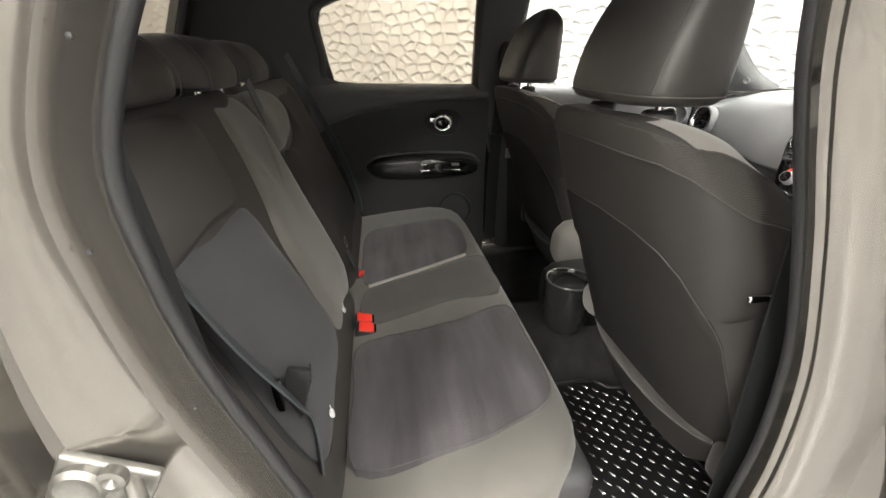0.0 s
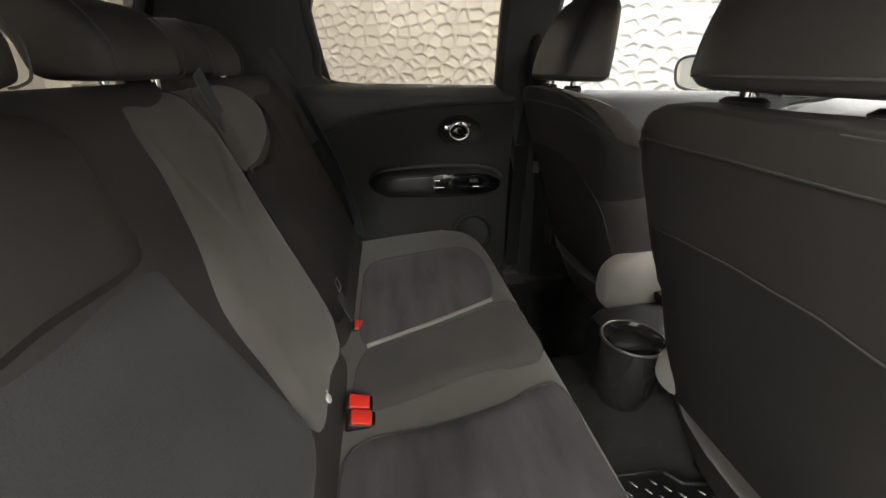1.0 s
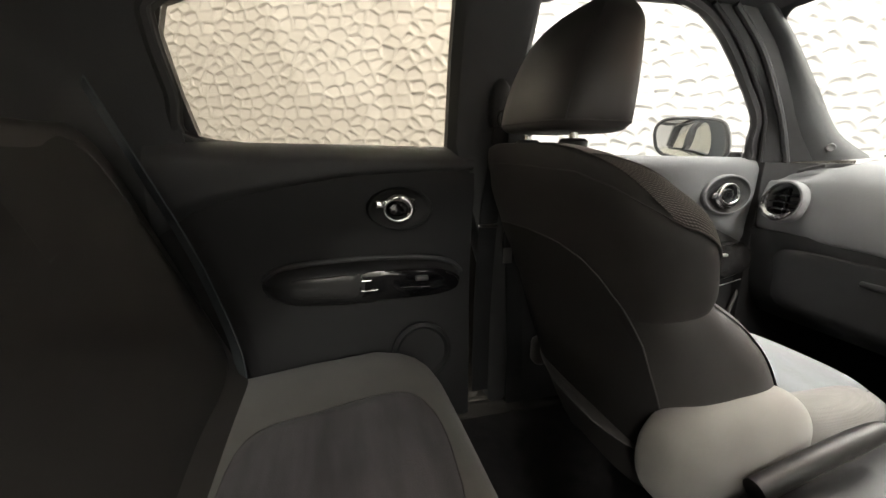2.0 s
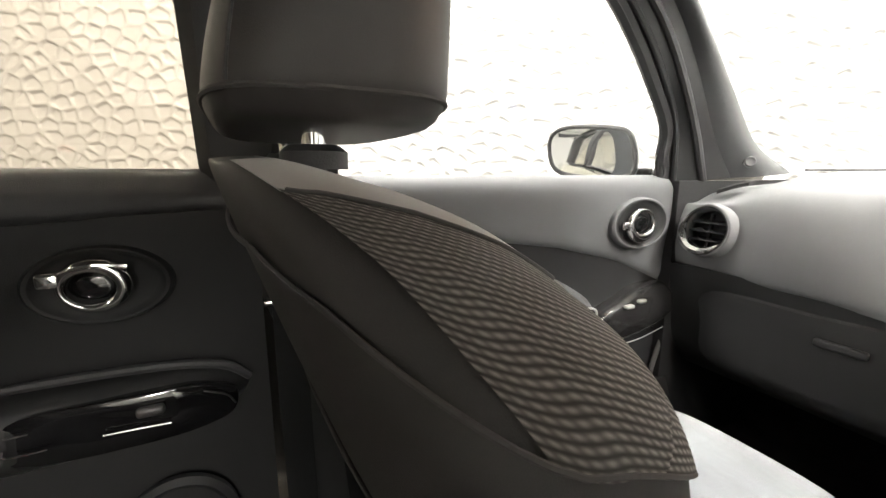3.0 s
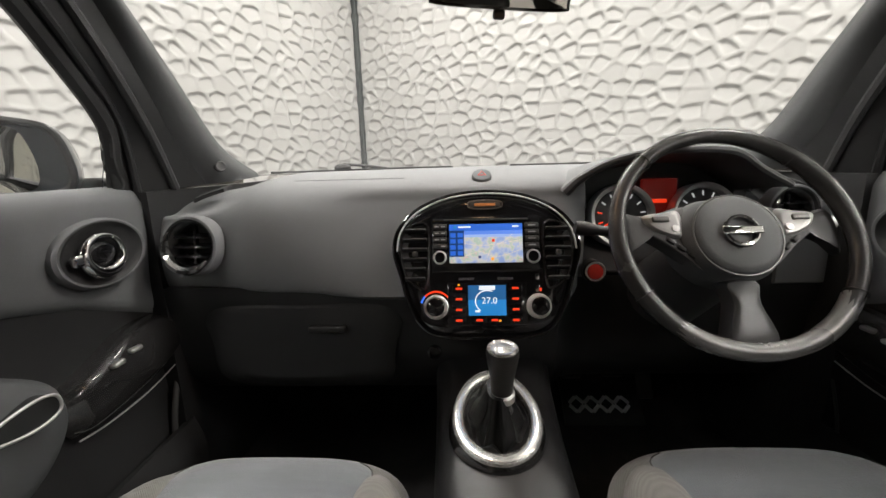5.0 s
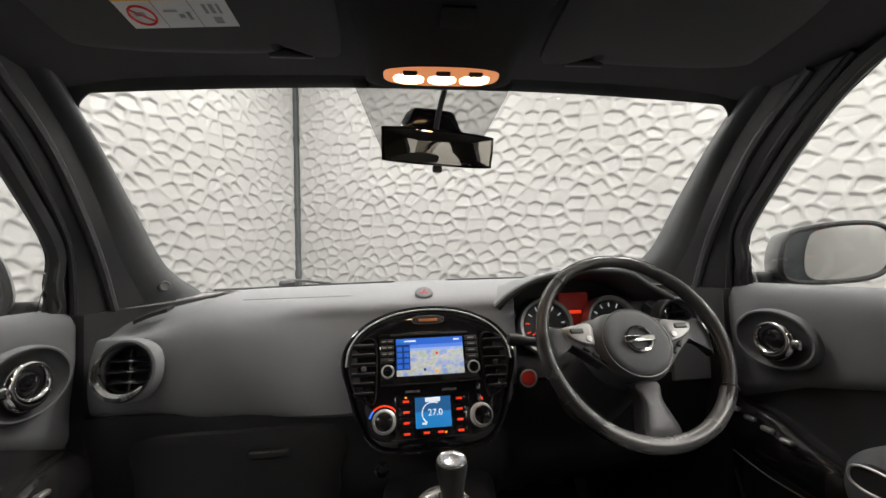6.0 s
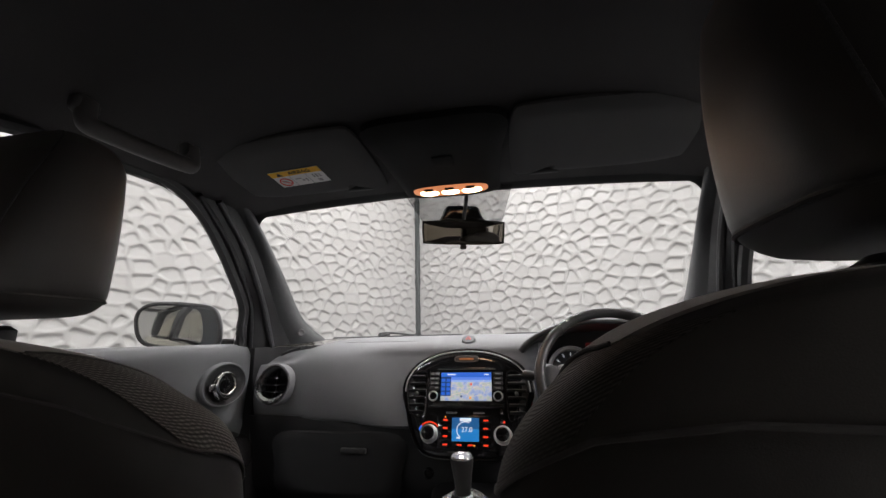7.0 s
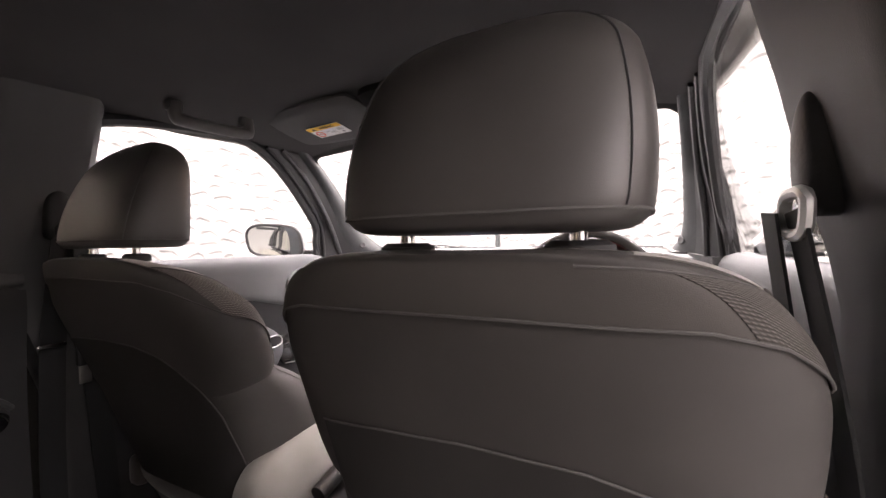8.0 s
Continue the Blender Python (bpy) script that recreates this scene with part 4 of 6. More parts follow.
part("screen_gap", tube([Vector((XC + x, 0.90 + 0.10 * (1 - (x / 0.6) ** 2), 1.108)) for x in span(0.08, 0.56, 12)], 0.003, 5), BLACK_TRIM, dash)
LOWER = curve_pts([(0, 0.60, 0.885), (0, 0.602, 0.85), (0, 0.615, 0.79), (0, 0.625, 0.72), (0, 0.65, 0.66), (0, 0.72, 0.60), (0, 0.90, 0.56)], 4)
part("lower_panel", sheet(lambda x, k: (XC + x, LOWER[k].y + 0.05 * ease((x - 0.14) / 0.04), LOWER[k].z), span(-0.665, 0.665, 40), range(len(LOWER)), (0, 0.05, 0)), LOWBLACK, dash, "black moulded lower dashboard")
glove = curve_pts([(XC + x, 0.612, z) for x, z in ((-0.58, 0.845), (-0.38, 0.852), (-0.19, 0.845), (-0.20, 0.74), (-0.22, 0.675), (-0.38, 0.66), (-0.56, 0.675), (-0.585, 0.76))], 4, True)
part("glove_box", pillow(glove, (0, -0.018, 0.004), (0, 0.02, 0), 5, 3.5, 0.8), LOWBLACK, dash, "black glove box lid")
part("glove_catch", box((XC - 0.33, 0.588, 0.80), (0.075, 0.012, 0.014), 0.004, 3), BLACK_TRIM, dash)


def round_vent(c, n, r):
    v = part("air_vent", lathe([(r * 1.10, -0.02), (r * 1.10, 0.003), (r * 1.05, 0.010), (r * 0.98, 0.011), (r * 0.92, 0.007), (r * 0.86, -0.002), (r * 0.84, -0.045)], c, n, 40, caps=False), PAD, dash, "round air vent in a grey bezel")
    q = Vector(n).to_track_quat("Z", "Y").to_matrix().to_4x4()
    m = Matrix.Translation(c) @ q
    part("vent_liner", moved(lathe([(r * 0.96, 0.0115), (r * 0.90, 0.0105), (r * 0.83, -0.034), (0, -0.036)], (0, 0, 0), (0, 0, 1), 40, caps=False), m), BLACK_TRIM, v)
    arc = [Vector((math.cos(a) * r * 0.87, math.sin(a) * r * 0.87, 0.013)) for a in (math.pi * (0.80 + 1.0 * i / 20) for i in range(21))]
    part("vent_trim", moved(tube(arc, [0.0015 + 0.0095 * math.sin(math.pi * i / 20) ** 0.7 for i in range(21)], 8), m), CHROME, v, "chrome crescent")
    for k in (-1, 0, 1):
        half = r * 0.8 * math.sqrt(1 - (k * 0.36) ** 2)
        part("vane", moved(box((0, k * r * 0.36, -0.008), (half * 1.9, 0.004, 0.022), 0.0015, 1, Matrix.Rotation(0.35, 4, "X")), m), PIANO, v)
    part("vane_stem", moved(box((0, 0, -0.012), (0.006, r * 1.4, 0.012), 0.002, 1), m), PIANO, v)


round_vent(Vector((-0.570, 0.588, 0.975)), Vector((-0.06, -0.985, 0.14)), 0.054)
round_vent(Vector((0.588, 0.640, 1.012)), Vector((0.0, -0.985, 0.14)), 0.046)
for s in (-1, 1):
    foot = curve_pts([(0.622, 0.674, 1.052), (0.606, 0.682, 1.060), (0.588, 0.690, 1.067), (0.568, 0.697, 1.073)], 3)
    grille = part("side_demister", sheet(lambda i, k: sx(s, foot[i].x, foot[i].y + 0.030 * k, foot[i].z + 0.006 + 0.006 * k), range(len(foot)), span(0, 1, 2), (0, 0, -0.008)), BLACK_TRIM, dash, "black side window demister slot")
    for i in range(1, len(foot) - 1):
        p = foot[i]
        part("slat", tube([sx(s, p.x, p.y, p.z + 0.008), sx(s, p.x - 0.008, p.y + 0.030, p.z + 0.012)], 0.0012, 5), DARK, grille)

# centre stack, drawn in the plane of its face
S0 = Vector((XC - 0.012, 0.548, 0.797))
S1 = Vector((XC - 0.012, 0.640, 1.062))
ST = plane_at(S0, (1, 0, 0), S1 - S0)
OUT = [(-0.085, 0.004), (0.0, 0.0), (0.085, 0.004), (0.122, 0.022), (0.146, 0.062), (0.162, 0.115), (0.176, 0.165), (0.168, 0.205), (0.135, 0.243), (0.075, 0.270), (0.0, 0.279), (-0.075, 0.270), (-0.135, 0.243), (-0.168, 0.205), (-0.176, 0.165), (-0.162, 0.115), (-0.146, 0.062), (-0.122, 0.022)]
ring = curve_pts([(x, y, 0) for x, y in OUT], 5, True)
stack = part("centre_panel", moved(pillow(ring, (0, 0, 0.012), (0, 0, -0.05), 5, 4.0, 0.6), ST), PIANO, dash, "gloss black centre stack panel")
part("panel_edge", moved(tube([p + Vector((0, 0, 0.004)) for p in ring], 0.0045, 8, True), ST), PIANO, dash)
# Silver tube drawn as the bright highlight along the gloss arch.
part("arch_highlight", moved(tube([Vector((p.x * 0.965, (p.y - 0.14) * 0.965 + 0.14, 0.0105)) for p in curve_pts([(x, y, 0) for x, y in OUT[6:15]], 6)], 0.0016, 8), ST), SATIN, dash, "thin silver line drawn as the arch's highlight")


def onpanel(name, x, y, w, h, z, t, r, material, parent=stack, label="", seg=2):
    return part(name, moved(box((x, y, z), (w, h, t), r, seg), ST), material, parent, label)


for s in (-1, 1):
    loop = curve_pts([(s * x, y, 0.010) for x, y in ((0.112, 0.215), (0.150, 0.208), (0.163, 0.178), (0.158, 0.135), (0.146, 0.108), (0.115, 0.092), (0.108, 0.15))], 4, True)
    vent = part("air_vent", moved(pillow(loop, (0, 0, 0.001), (0, 0, -0.03), 3), ST), BLACK_TRIM, dash, "centre air vent with six black slats")
    part("vent_edge", moved(tube([p + Vector((0, 0, 0.004)) for p in loop], 0.0022, 6, True), ST), GLOSSGREY, vent)
    for k in range(6):
        y = 0.110 + k * 0.0185
        part("slat", moved(box((s * 0.1345, y, 0.014), (0.048 - 0.003 * abs(k - 3), 0.0038, 0.012), 0.0015, 2, Matrix.Rotation(-0.5, 4, "X")), ST), BLACK_TRIM, vent)
    part("slat_knob", moved(box((s * 0.134, 0.157, 0.021), (0.010, 0.010, 0.008), 0.003), ST), SATIN_DARK, vent)
radio = onpanel("display_unit", 0, 0.175, 0.205, 0.106, 0.010, 0.012, 0.003, PIANO, dash, "gloss black navigation unit with buttons")
onpanel("disc_slot", 0, 0.2215, 0.16, 0.0035, 0.0165, 0.002, 0.0005, BLACK_TRIM, radio)
onpanel("lower_lip", 0, 0.1235, 0.20, 0.003, 0.0165, 0.002, 0.0, GLOSSGREY, radio)
screen = onpanel("display", 0, 0.176, 0.138, 0.074, 0.0155, 0.003, 0.001, SCR_MAP, dash, "lit navigation screen showing a map")
onpanel("sky", 0.0, 0.2065, 0.138, 0.013, 0.0172, 0.0008, 0, SCR_BLUE, screen)
onpanel("sky", 0.014, 0.1965, 0.110, 0.007, 0.0170, 0.0008, 0, SCR_SKY, screen)
onpanel("sky", 0.014, 0.1905, 0.110, 0.005, 0.0169, 0.0008, 0, SCR_HAZE, screen)
onpanel("menu", -0.055, 0.176, 0.028, 0.050, 0.0174, 0.0010, 0, SCR_NAVY, screen)
for i in range(2):
    for j in range(4):
        onpanel("menu_button", -0.062 + 0.014 * i, 0.192 - 0.0115 * j, 0.0105, 0.0085, 0.0181, 0.0008, 0, SCR_BLUE, screen)
onpanel("title_dot", -0.058, 0.2075, 0.006, 0.006, 0.0180, 0.0006, 0.001, SCR_CYAN, screen)
onpanel("title", -0.040, 0.2075, 0.024, 0.003, 0.0180, 0.0006, 0, SCR_WHITE, screen)
onpanel("clock", 0.056, 0.2075, 0.012, 0.003, 0.0180, 0.0006, 0, SCR_WHITE, screen)
for pts in (((-0.04, 0.152), (-0.01, 0.160), (0.02, 0.150), (0.068, 0.164)), ((0.0, 0.141), (0.01, 0.165), (0.035, 0.180), (0.05, 0.193)), ((-0.04, 0.176), (0.0, 0.172), (0.068, 0.182))):
    part("road", moved(tube(curve_pts([(x, y, 0.0176) for x, y in pts], 5), 0.0005, 4), ST), SCR_LAND, screen)
for x, y, m in ((0.014, 0.181, LED_RED), (-0.012, 0.150, SCR_NAVY), (0.012, 0.146, LED_AMBER)):
    onpanel("map_pin", x, y, 0.005, 0.005, 0.0182, 0.0006, 0.001, m, screen)
for s in (-1, 1):
    for j in range(4):
        b = onpanel("button", s * 0.0865, 0.209 - 0.0125 * j, 0.026, 0.0105, 0.0165, 0.004, 0.0015, BLACK_TRIM, radio)
        if s > 0 or j < 3:
            onpanel("legend", s * 0.0865 - (0.006 if s < 0 else 0), 0.209 - 0.0125 * j, 0.008 if s < 0 else 0.014, 0.0022, 0.0188, 0.0004, 0, GREYPRINT, b)
        if s < 0:
            onpanel("legend", s * 0.0865 + 0.006, 0.209 - 0.0125 * j, 0.008, 0.0022, 0.0188, 0.0004, 0, GREYPRINT, b)
    k = part("knob", moved(lathe([(0.0115, 0.012), (0.0115, 0.026), (0.0098, 0.029), (0.0, 0.028)], (s * 0.0865, 0.149, 0), (0, 0, 1), 28), ST), PIANO, dash, "small knob with a chrome rim")
    part("knob_rim", moved(tube([(s * 0.0865 + math.cos(q) * 0.0108, 0.149 + math.sin(q) * 0.0112, 0.0275) for q in (2 * math.pi * i / 28 for i in range(28))], 0.0022, 6, True), ST), SATIN, k)
onpanel("badge", 0, 0.2515, 0.060, 0.014, 0.012, 0.004, 0.0065, BLACK_TRIM, dash, "oval warning light panel", 4)
part("badge_rim", moved(tube(superring((0, 0.2515, 0.0135), (1, 0, 0), (0, 1, 0), 0.033, 0.0085, 36, 3.0), 0.0011, 6, True), ST), SATIN_DARK, dash, "thin oval rim")
onpanel("badge_mark", 0, 0.2510, 0.040, 0.0055, 0.0145, 0.001, 0.0004, surf("amber_lens_unlit", (0.45, 0.16, 0.04), 0.4, var=0), dash)
for x in (-0.038, 0.035):
    onpanel("mode_legend", x, 0.1095, 0.030, 0.0055, 0.0115, 0.001, 0.0005, GREYPRINT, stack)
for y in (0.112, 0.090):
    onpanel("usb_catch", 0.094, y, 0.007, 0.012, 0.0135, 0.004, 0.001, CHROME, stack)
# climate controls
clim = onpanel("climate_panel", 0.0, 0.062, 0.150, 0.082, 0.009, 0.010, 0.004, PIANO, dash, "climate control panel with red lit buttons")
lcd = onpanel("display", 0.0, 0.069, 0.070, 0.056, 0.0145, 0.003, 0.001, SCR_CYAN, dash, "blue climate display reading 27.0")
onpanel("lcd_shade", 0.0, 0.0835, 0.070, 0.027, 0.0160, 0.0006, 0, SCR_DEEP, lcd)
onpanel("lcd_tab", 0.0, 0.092, 0.030, 0.008, 0.0163, 0.0008, 0.002, SCR_WHITE, lcd)
lettering("27.0", 0.017, ST @ Matrix.Translation((0.004, 0.068, 0.0165)), SCR_WHITE, lcd)
part("gauge_arc", moved(tube([(math.cos(a) * 0.022, 0.067 + math.sin(a) * 0.020, 0.0165) for a in span(1.1, 4.1, 24)], 0.0011, 5), ST), SCR_WHITE, lcd)
onpanel("lcd_mark", -0.018, 0.049, 0.009, 0.004, 0.0163, 0.0006, 0, SCR_WHITE, lcd)
for s in (-1, 1):
    for j in range(4):
        y = 0.093 - 0.0195 * j
        b = onpanel("button", s * 0.0525, y, 0.026, 0.016, 0.0142, 0.003, 0.002, PIANO, clim)
        onpanel("legend", s * 0.0525, y - 0.002, 0.012, 0.0042, 0.0161, 0.0008, 0.001, LED_RED, b)
        if s < 0 and j == 0:
            onpanel("lamp", s * 0.0525, y + 0.005, 0.0035, 0.0035, 0.0161, 0.0008, 0.001, LED_AMBER, b)
    k = part("temperature_dial" if s < 0 else "fan_dial", moved(lathe([(0.0235, 0.008), (0.0232, 0.014), (0.0205, 0.016), (0.0198, 0.030), (0.0185, 0.0325), (0.0172, 0.0320), (0.0166, 0.030), (0.0, 0.030)], (s * 0.0955, 0.0575, 0), (0, 0, 1), 36), ST), SATIN, dash, "silver rotary dial with a black face")
    part("dial_face", moved(lathe([(0.0168, 0.030), (0.0165, 0.0325), (0.012, 0.0352), (0.0, 0.0365)], (s * 0.0955, 0.0575, 0), (0, 0, 1), 30), ST), PIANO, k)
    if s < 0:
        for i, a in enumerate(span(0.5, 2.75, 9)):
            part("scale_mark", moved(box((0, 0.0285, 0.0125), (0.007, 0.0035, 0.001)), ST @ Matrix.Translation((-0.0955, 0.0575, 0)) @ Matrix.Rotation(a - math.pi / 2, 4, "Z")), LED_BLUE if i > 7 else LED_RED, clim)
    else:
        onpanel("scale_mark", 0.0985, 0.088, 0.006, 0.006, 0.0125, 0.001, 0.001, LED_RED, clim)
for x in (-0.015, 0.013):
    b = onpanel("button", x, 0.0325, 0.024, 0.010, 0.0142, 0.003, 0.002, PIANO, clim)
    onpanel("legend", x, 0.0325, 0.012, 0.004, 0.0161, 0.0008, 0.001, LED_RED, b)
onpanel("lamp", 0.023, 0.0315, 0.004, 0.0035, 0.0161, 0.0008, 0.001, LED_AMBER, clim)
hz = part("hazard_button", lathe([(0.0205, -0.012), (0.0205, 0.004), (0.0185, 0.0075), (0.010, 0.0085), (0, 0.0085)], (XC - 0.014, 0.690, 1.088), (0, -0.55, 0.83), 30), DOORTOP, dash, "round hazard button with a red triangle")
mh = plane_at(Vector((XC - 0.014, 0.690, 1.088)) + Vector((0, -0.55, 0.83)) * 0.0088, (1, 0, 0), (0, 0.83, 0.55))
part("triangle", moved(tube([(0.009 * math.cos(a), 0.009 * math.sin(a), 0) for a in (math.pi / 2, math.pi / 2 + 2.094, math.pi / 2 + 4.189)], 0.0011, 5, True), mh), RED, hz)
st = part("start_button", lathe([(0.023, -0.02), (0.023, 0.004), (0.0195, 0.008), (0.0175, 0.003), (0, 0.003)], (0.219, 0.636, 0.898), (0, -1, 0.12), 32), BLACK_TRIM, dash, "red engine start button in a silver ring")
part("ring", tube([(0.219 + math.cos(q) * 0.0182, 0.6285, 0.899 + math.sin(q) * 0.0182) for q in (2 * math.pi * i / 32 for i in range(32))], 0.0022, 6, True), SATIN, st)
part("cap", lathe([(0.0160, 0), (0.0155, 0.007), (0.011, 0.0085), (0, 0.0085)], (0.219, 0.634, 0.8985), (0, -1, 0.12), 30), RED, st)

# instruments
hood = curve_pts([(0.152, 0, 1.056), (0.178, 0, 1.082), (0.228, 0, 1.109), (0.295, 0, 1.124), (0.37, 0, 1.128), (0.445, 0, 1.122), (0.50, 0, 1.090), (0.56, 0, 1.060)], 5)
NH = len(hood) - 1


def hood_shape(i, v):
    """The lip of the cowl, then its dark inside running forwards."""
    p = hood[i]
    c = Vector((0.365, 0, 1.01))
    q = c + (Vector((p.x, 0, p.z)) - c) * (1 - 0.10 * v)
    return (q.x, 0.610 + 0.13 * v - 0.02 * math.sin(math.pi * i / NH), q.z - 0.010 * v)


part("instrument_cowl", sheet(hood_shape, range(NH + 1), span(0, 1, 8), (0, 0.008, 0.010)), DARK, dash, "dark instrument cowl")
part("cowl_lip", tube([Vector(hood_shape(i, 0)) + Vector((0, 0.004, 0.003)) for i in range(NH + 1)], [0.010 - 0.003 * min(1, i / 10) for i in range(NH + 1)], 8), DARK, dash)
part("cowl_top", sheet(lambda i, v: (hood[i].x, 0.612 - 0.02 * math.sin(math.pi * i / NH) + 0.32 * v, max(hood[i].z + 0.008 - (hood[i].z - 1.075) * v * v, 1.03)), range(NH + 1), span(0, 1, 8), (0, 0, -0.006)), PAD, dash)
part("instrument_board", prism([(0.16, 0.735, 0.90), (0.575, 0.735, 0.90), (0.575, 0.735, 1.06), (0.50, 0.735, 1.085), (0.43, 0.735, 1.112), (0.29, 0.735, 1.112), (0.20, 0.735, 1.085), (0.16, 0.735, 1.05)], (0, 0.02, 0)), BLACK_TRIM, dash)
part("instrument_sill", prism([(0.165, 0.655, 0.89), (0.56, 0.655, 0.89), (0.56, 0.735, 0.955), (0.165, 0.735, 0.955)], (0, 0, 0.004)), DARK, dash)
for x, r in ((0.289, 0.067), (0.455, 0.066)):
    d = part("dial", lathe([(r, -0.03), (r, 0.010), (r * 0.97, 0.016), (r * 0.86, 0.012), (r * 0.82, -0.006), (0, -0.008)], (x, 0.700, 1.000), (0, -1, 0.18), 44), SATIN, dash, "round dial with a silver rim")
    part("dial_face", lathe([(r * 0.82, -0.005), (r * 0.82, -0.002), (0, -0.002)], (x, 0.699, 1.000), (0, -1, 0.18), 40), PRINT_BLACK, d)
    md = plane_at((x, 0.6955, 1.0005), (1, 0, 0), (0, 0.18, 1))
    for k in range(11):
        a = radians(225 - 27 * k)
        part("tick", moved(box((0, 0, 0), (0.010, 0.0028, 0.001)), md @ Matrix.Translation((math.cos(a) * r * 0.67, math.sin(a) * r * 0.67, 0)) @ Matrix.Rotation(a, 4, "Z")), DIAL_WHITE if x > 0.4 or k > 2 else LED_RED, d)
    part("needle", moved(box((0, -r * 0.3, 0.002), (0.003, r * 0.62, 0.002)), md @ Matrix.Rotation(radians(-60), 4, "Z")), LED_RED, d)
part("centre_display", box((0.372, 0.722, 1.032), (0.075, 0.010, 0.085), 0.004, 2), DIAL_RED, dash, "red-lit trip display")
part("warning_bar", box((0.372, 0.716, 1.028), (0.034, 0.003, 0.008), 0.001), LED_RED, dash)

# ---- steering wheel ----
WC = Vector((0.367, 0.480, 0.987))
TILT = radians(31)
WM = plane_at(WC, (1, 0, 0), (0, math.sin(TILT), math.cos(TILT)))
wheel = thing("steering_wheel", WC, "black leather three-spoke steering wheel with silver controls", "steering wheel")
R = 0.1735
rim = [(R * math.cos(q), R * math.sin(q), 0.028 - 0.008 * max(0, -math.sin(q)) ** 2) for q in (2 * math.pi * i / 72 for i in range(72))]
part("rim", moved(tube(rim, [0.0125 + 0.0022 * max(0, math.cos(2 * (2 * math.pi * i / 72 - 0.6))) for i in range(72)], 14, True), WM), RIMLEATHER, wheel, "stitched black leather rim")
# Silver tone on the lower arc stands for highlights on the gloss leather.
part("lower_rim_highlight", moved(tube([(R * math.cos(q), R * math.sin(q), 0.0235) for q in span(radians(213), radians(327), 30)], 0.0137, 14), WM), surf("satin_rim_highlight", (0.20, 0.198, 0.195), 0.27, 0.5, var=0.06, bump=0.0), wheel, "lower rim, satin silver for its highlights")
for a in (48, 132, 212, 328):
    q = radians(a)
    c = Vector((R * math.cos(q), R * math.sin(q), 0.027))
    part("stitched_joint", moved(tube([c + (Vector((math.cos(q), math.sin(q), 0)) * math.cos(e) + Vector((0, 0, 1)) * math.sin(e)) * 0.0142 for e in (2 * math.pi * i / 20 for i in range(20))], 0.0011, 5, True), WM), BLACK_TRIM, wheel)
hub = curve_pts([(x, y, 0.010) for x, y in ((0.0, 0.066), (0.052, 0.058), (0.080, 0.020), (0.076, -0.025), (0.045, -0.060), (0.0, -0.072), (-0.045, -0.060), (-0.076, -0.025), (-0.080, 0.020), (-0.052, 0.058))], 5, True)
part("airbag_cover", moved(pillow(hub, (0, 0, 0.030), (0, 0, -0.04), 7, 2.6, 0.9), WM), DOORPAD, wheel, "grey airbag cover")
part("hub_cap", moved(lathe([(0.0635, 0.026), (0.0635, 0.034), (0.061, 0.0375), (0.052, 0.0405), (0.03, 0.042), (0.0, 0.0425)], (0, -0.002, 0), (0, 0, 1), 48), WM), DOORPAD, wheel, "round grey airbag cap")
part("cap_ring", moved(tube([(0.0640 * math.cos(q), -0.002 + 0.0640 * math.sin(q), 0.0345) for q in (2 * math.pi * i / 48 for i in range(48))], 0.0017, 6, True), WM), SATIN_DARK, wheel)
for s in (-1, 1):
    spoke = curve_pts([(s * x, y, 0.006) for x, y in ((0.045, 0.050), (0.10, 0.046), (0.130, 0.042), (0.160, 0.048), (0.170, 0.020), (0.162, -0.026), (0.142, -0.004), (0.122, 0.003), (0.092, -0.018), (0.060, -0.044), (0.036, -0.058))], 4, True)
    part("spoke", moved(pillow(spoke, (0, 0, 0.014), (0, 0, -0.012), 4, 3.0, 0.8), WM), DARK, wheel)
    pod = curve_pts([(s * x, y, 0.020) for x, y in ((0.072, 0.042), (0.100, 0.041), (0.128, 0.036), (0.122, 0.018), (0.104, 0.006), (0.084, -0.001), (0.070, 0.002))], 4, True)
    part("control_pod", moved(pillow(pod, (0, 0, 0.006), (0, 0, -0.012), 4, 3.0, 0.8), WM), surf("satin_pod", (0.36, 0.355, 0.35), 0.36, 0.5, var=0.06, bump=0.02), wheel, "satin silver button pod")
    part("rocker", moved(box((s * 0.104, 0.028, 0.0265), (0.026, 0.010, 0.006), 0.004, 3), WM), SATIN_DARK, wheel)
    part("button", moved(lathe([(0.006, 0), (0.0055, 0.004), (0, 0.0045)], (s * 0.084, 0.012, 0.024), (0, 0, 1), 18), WM), SATIN, wheel)
    for k in range(3):
        part("button", moved(box((s * (0.092 - 0.014 * k), -0.006 - 0.012 * k, 0.0215), (0.014, 0.008, 0.006), 0.003, 2, Matrix.Rotation(s * 0.7, 4, "Z")), WM), BLACK_TRIM, wheel)
lower = curve_pts([(x, y, 0.004) for x, y in ((-0.026, -0.062), (0.026, -0.062), (0.024, -0.10), (0.040, -0.165), (0.0, -0.176), (-0.040, -0.165), (-0.024, -0.10))], 4, True)
part("spoke", moved(pillow(lower, (0, 0, 0.018), (0, 0, -0.008), 4, 3.0, 0.8), WM), surf("satin_dark_spoke", (0.05, 0.05, 0.051), 0.34, 0.4, var=0.06, bump=0.03), wheel, "satin dark lower spoke")
part("emblem_ring", moved(tube([(0.023 * math.cos(q), 0.0225 * math.sin(q), 0.0455) for q in (2 * math.pi * i / 36 for i in range(36))], 0.0030, 8, True), WM), CHROME, wheel, "plain chrome ring emblem")
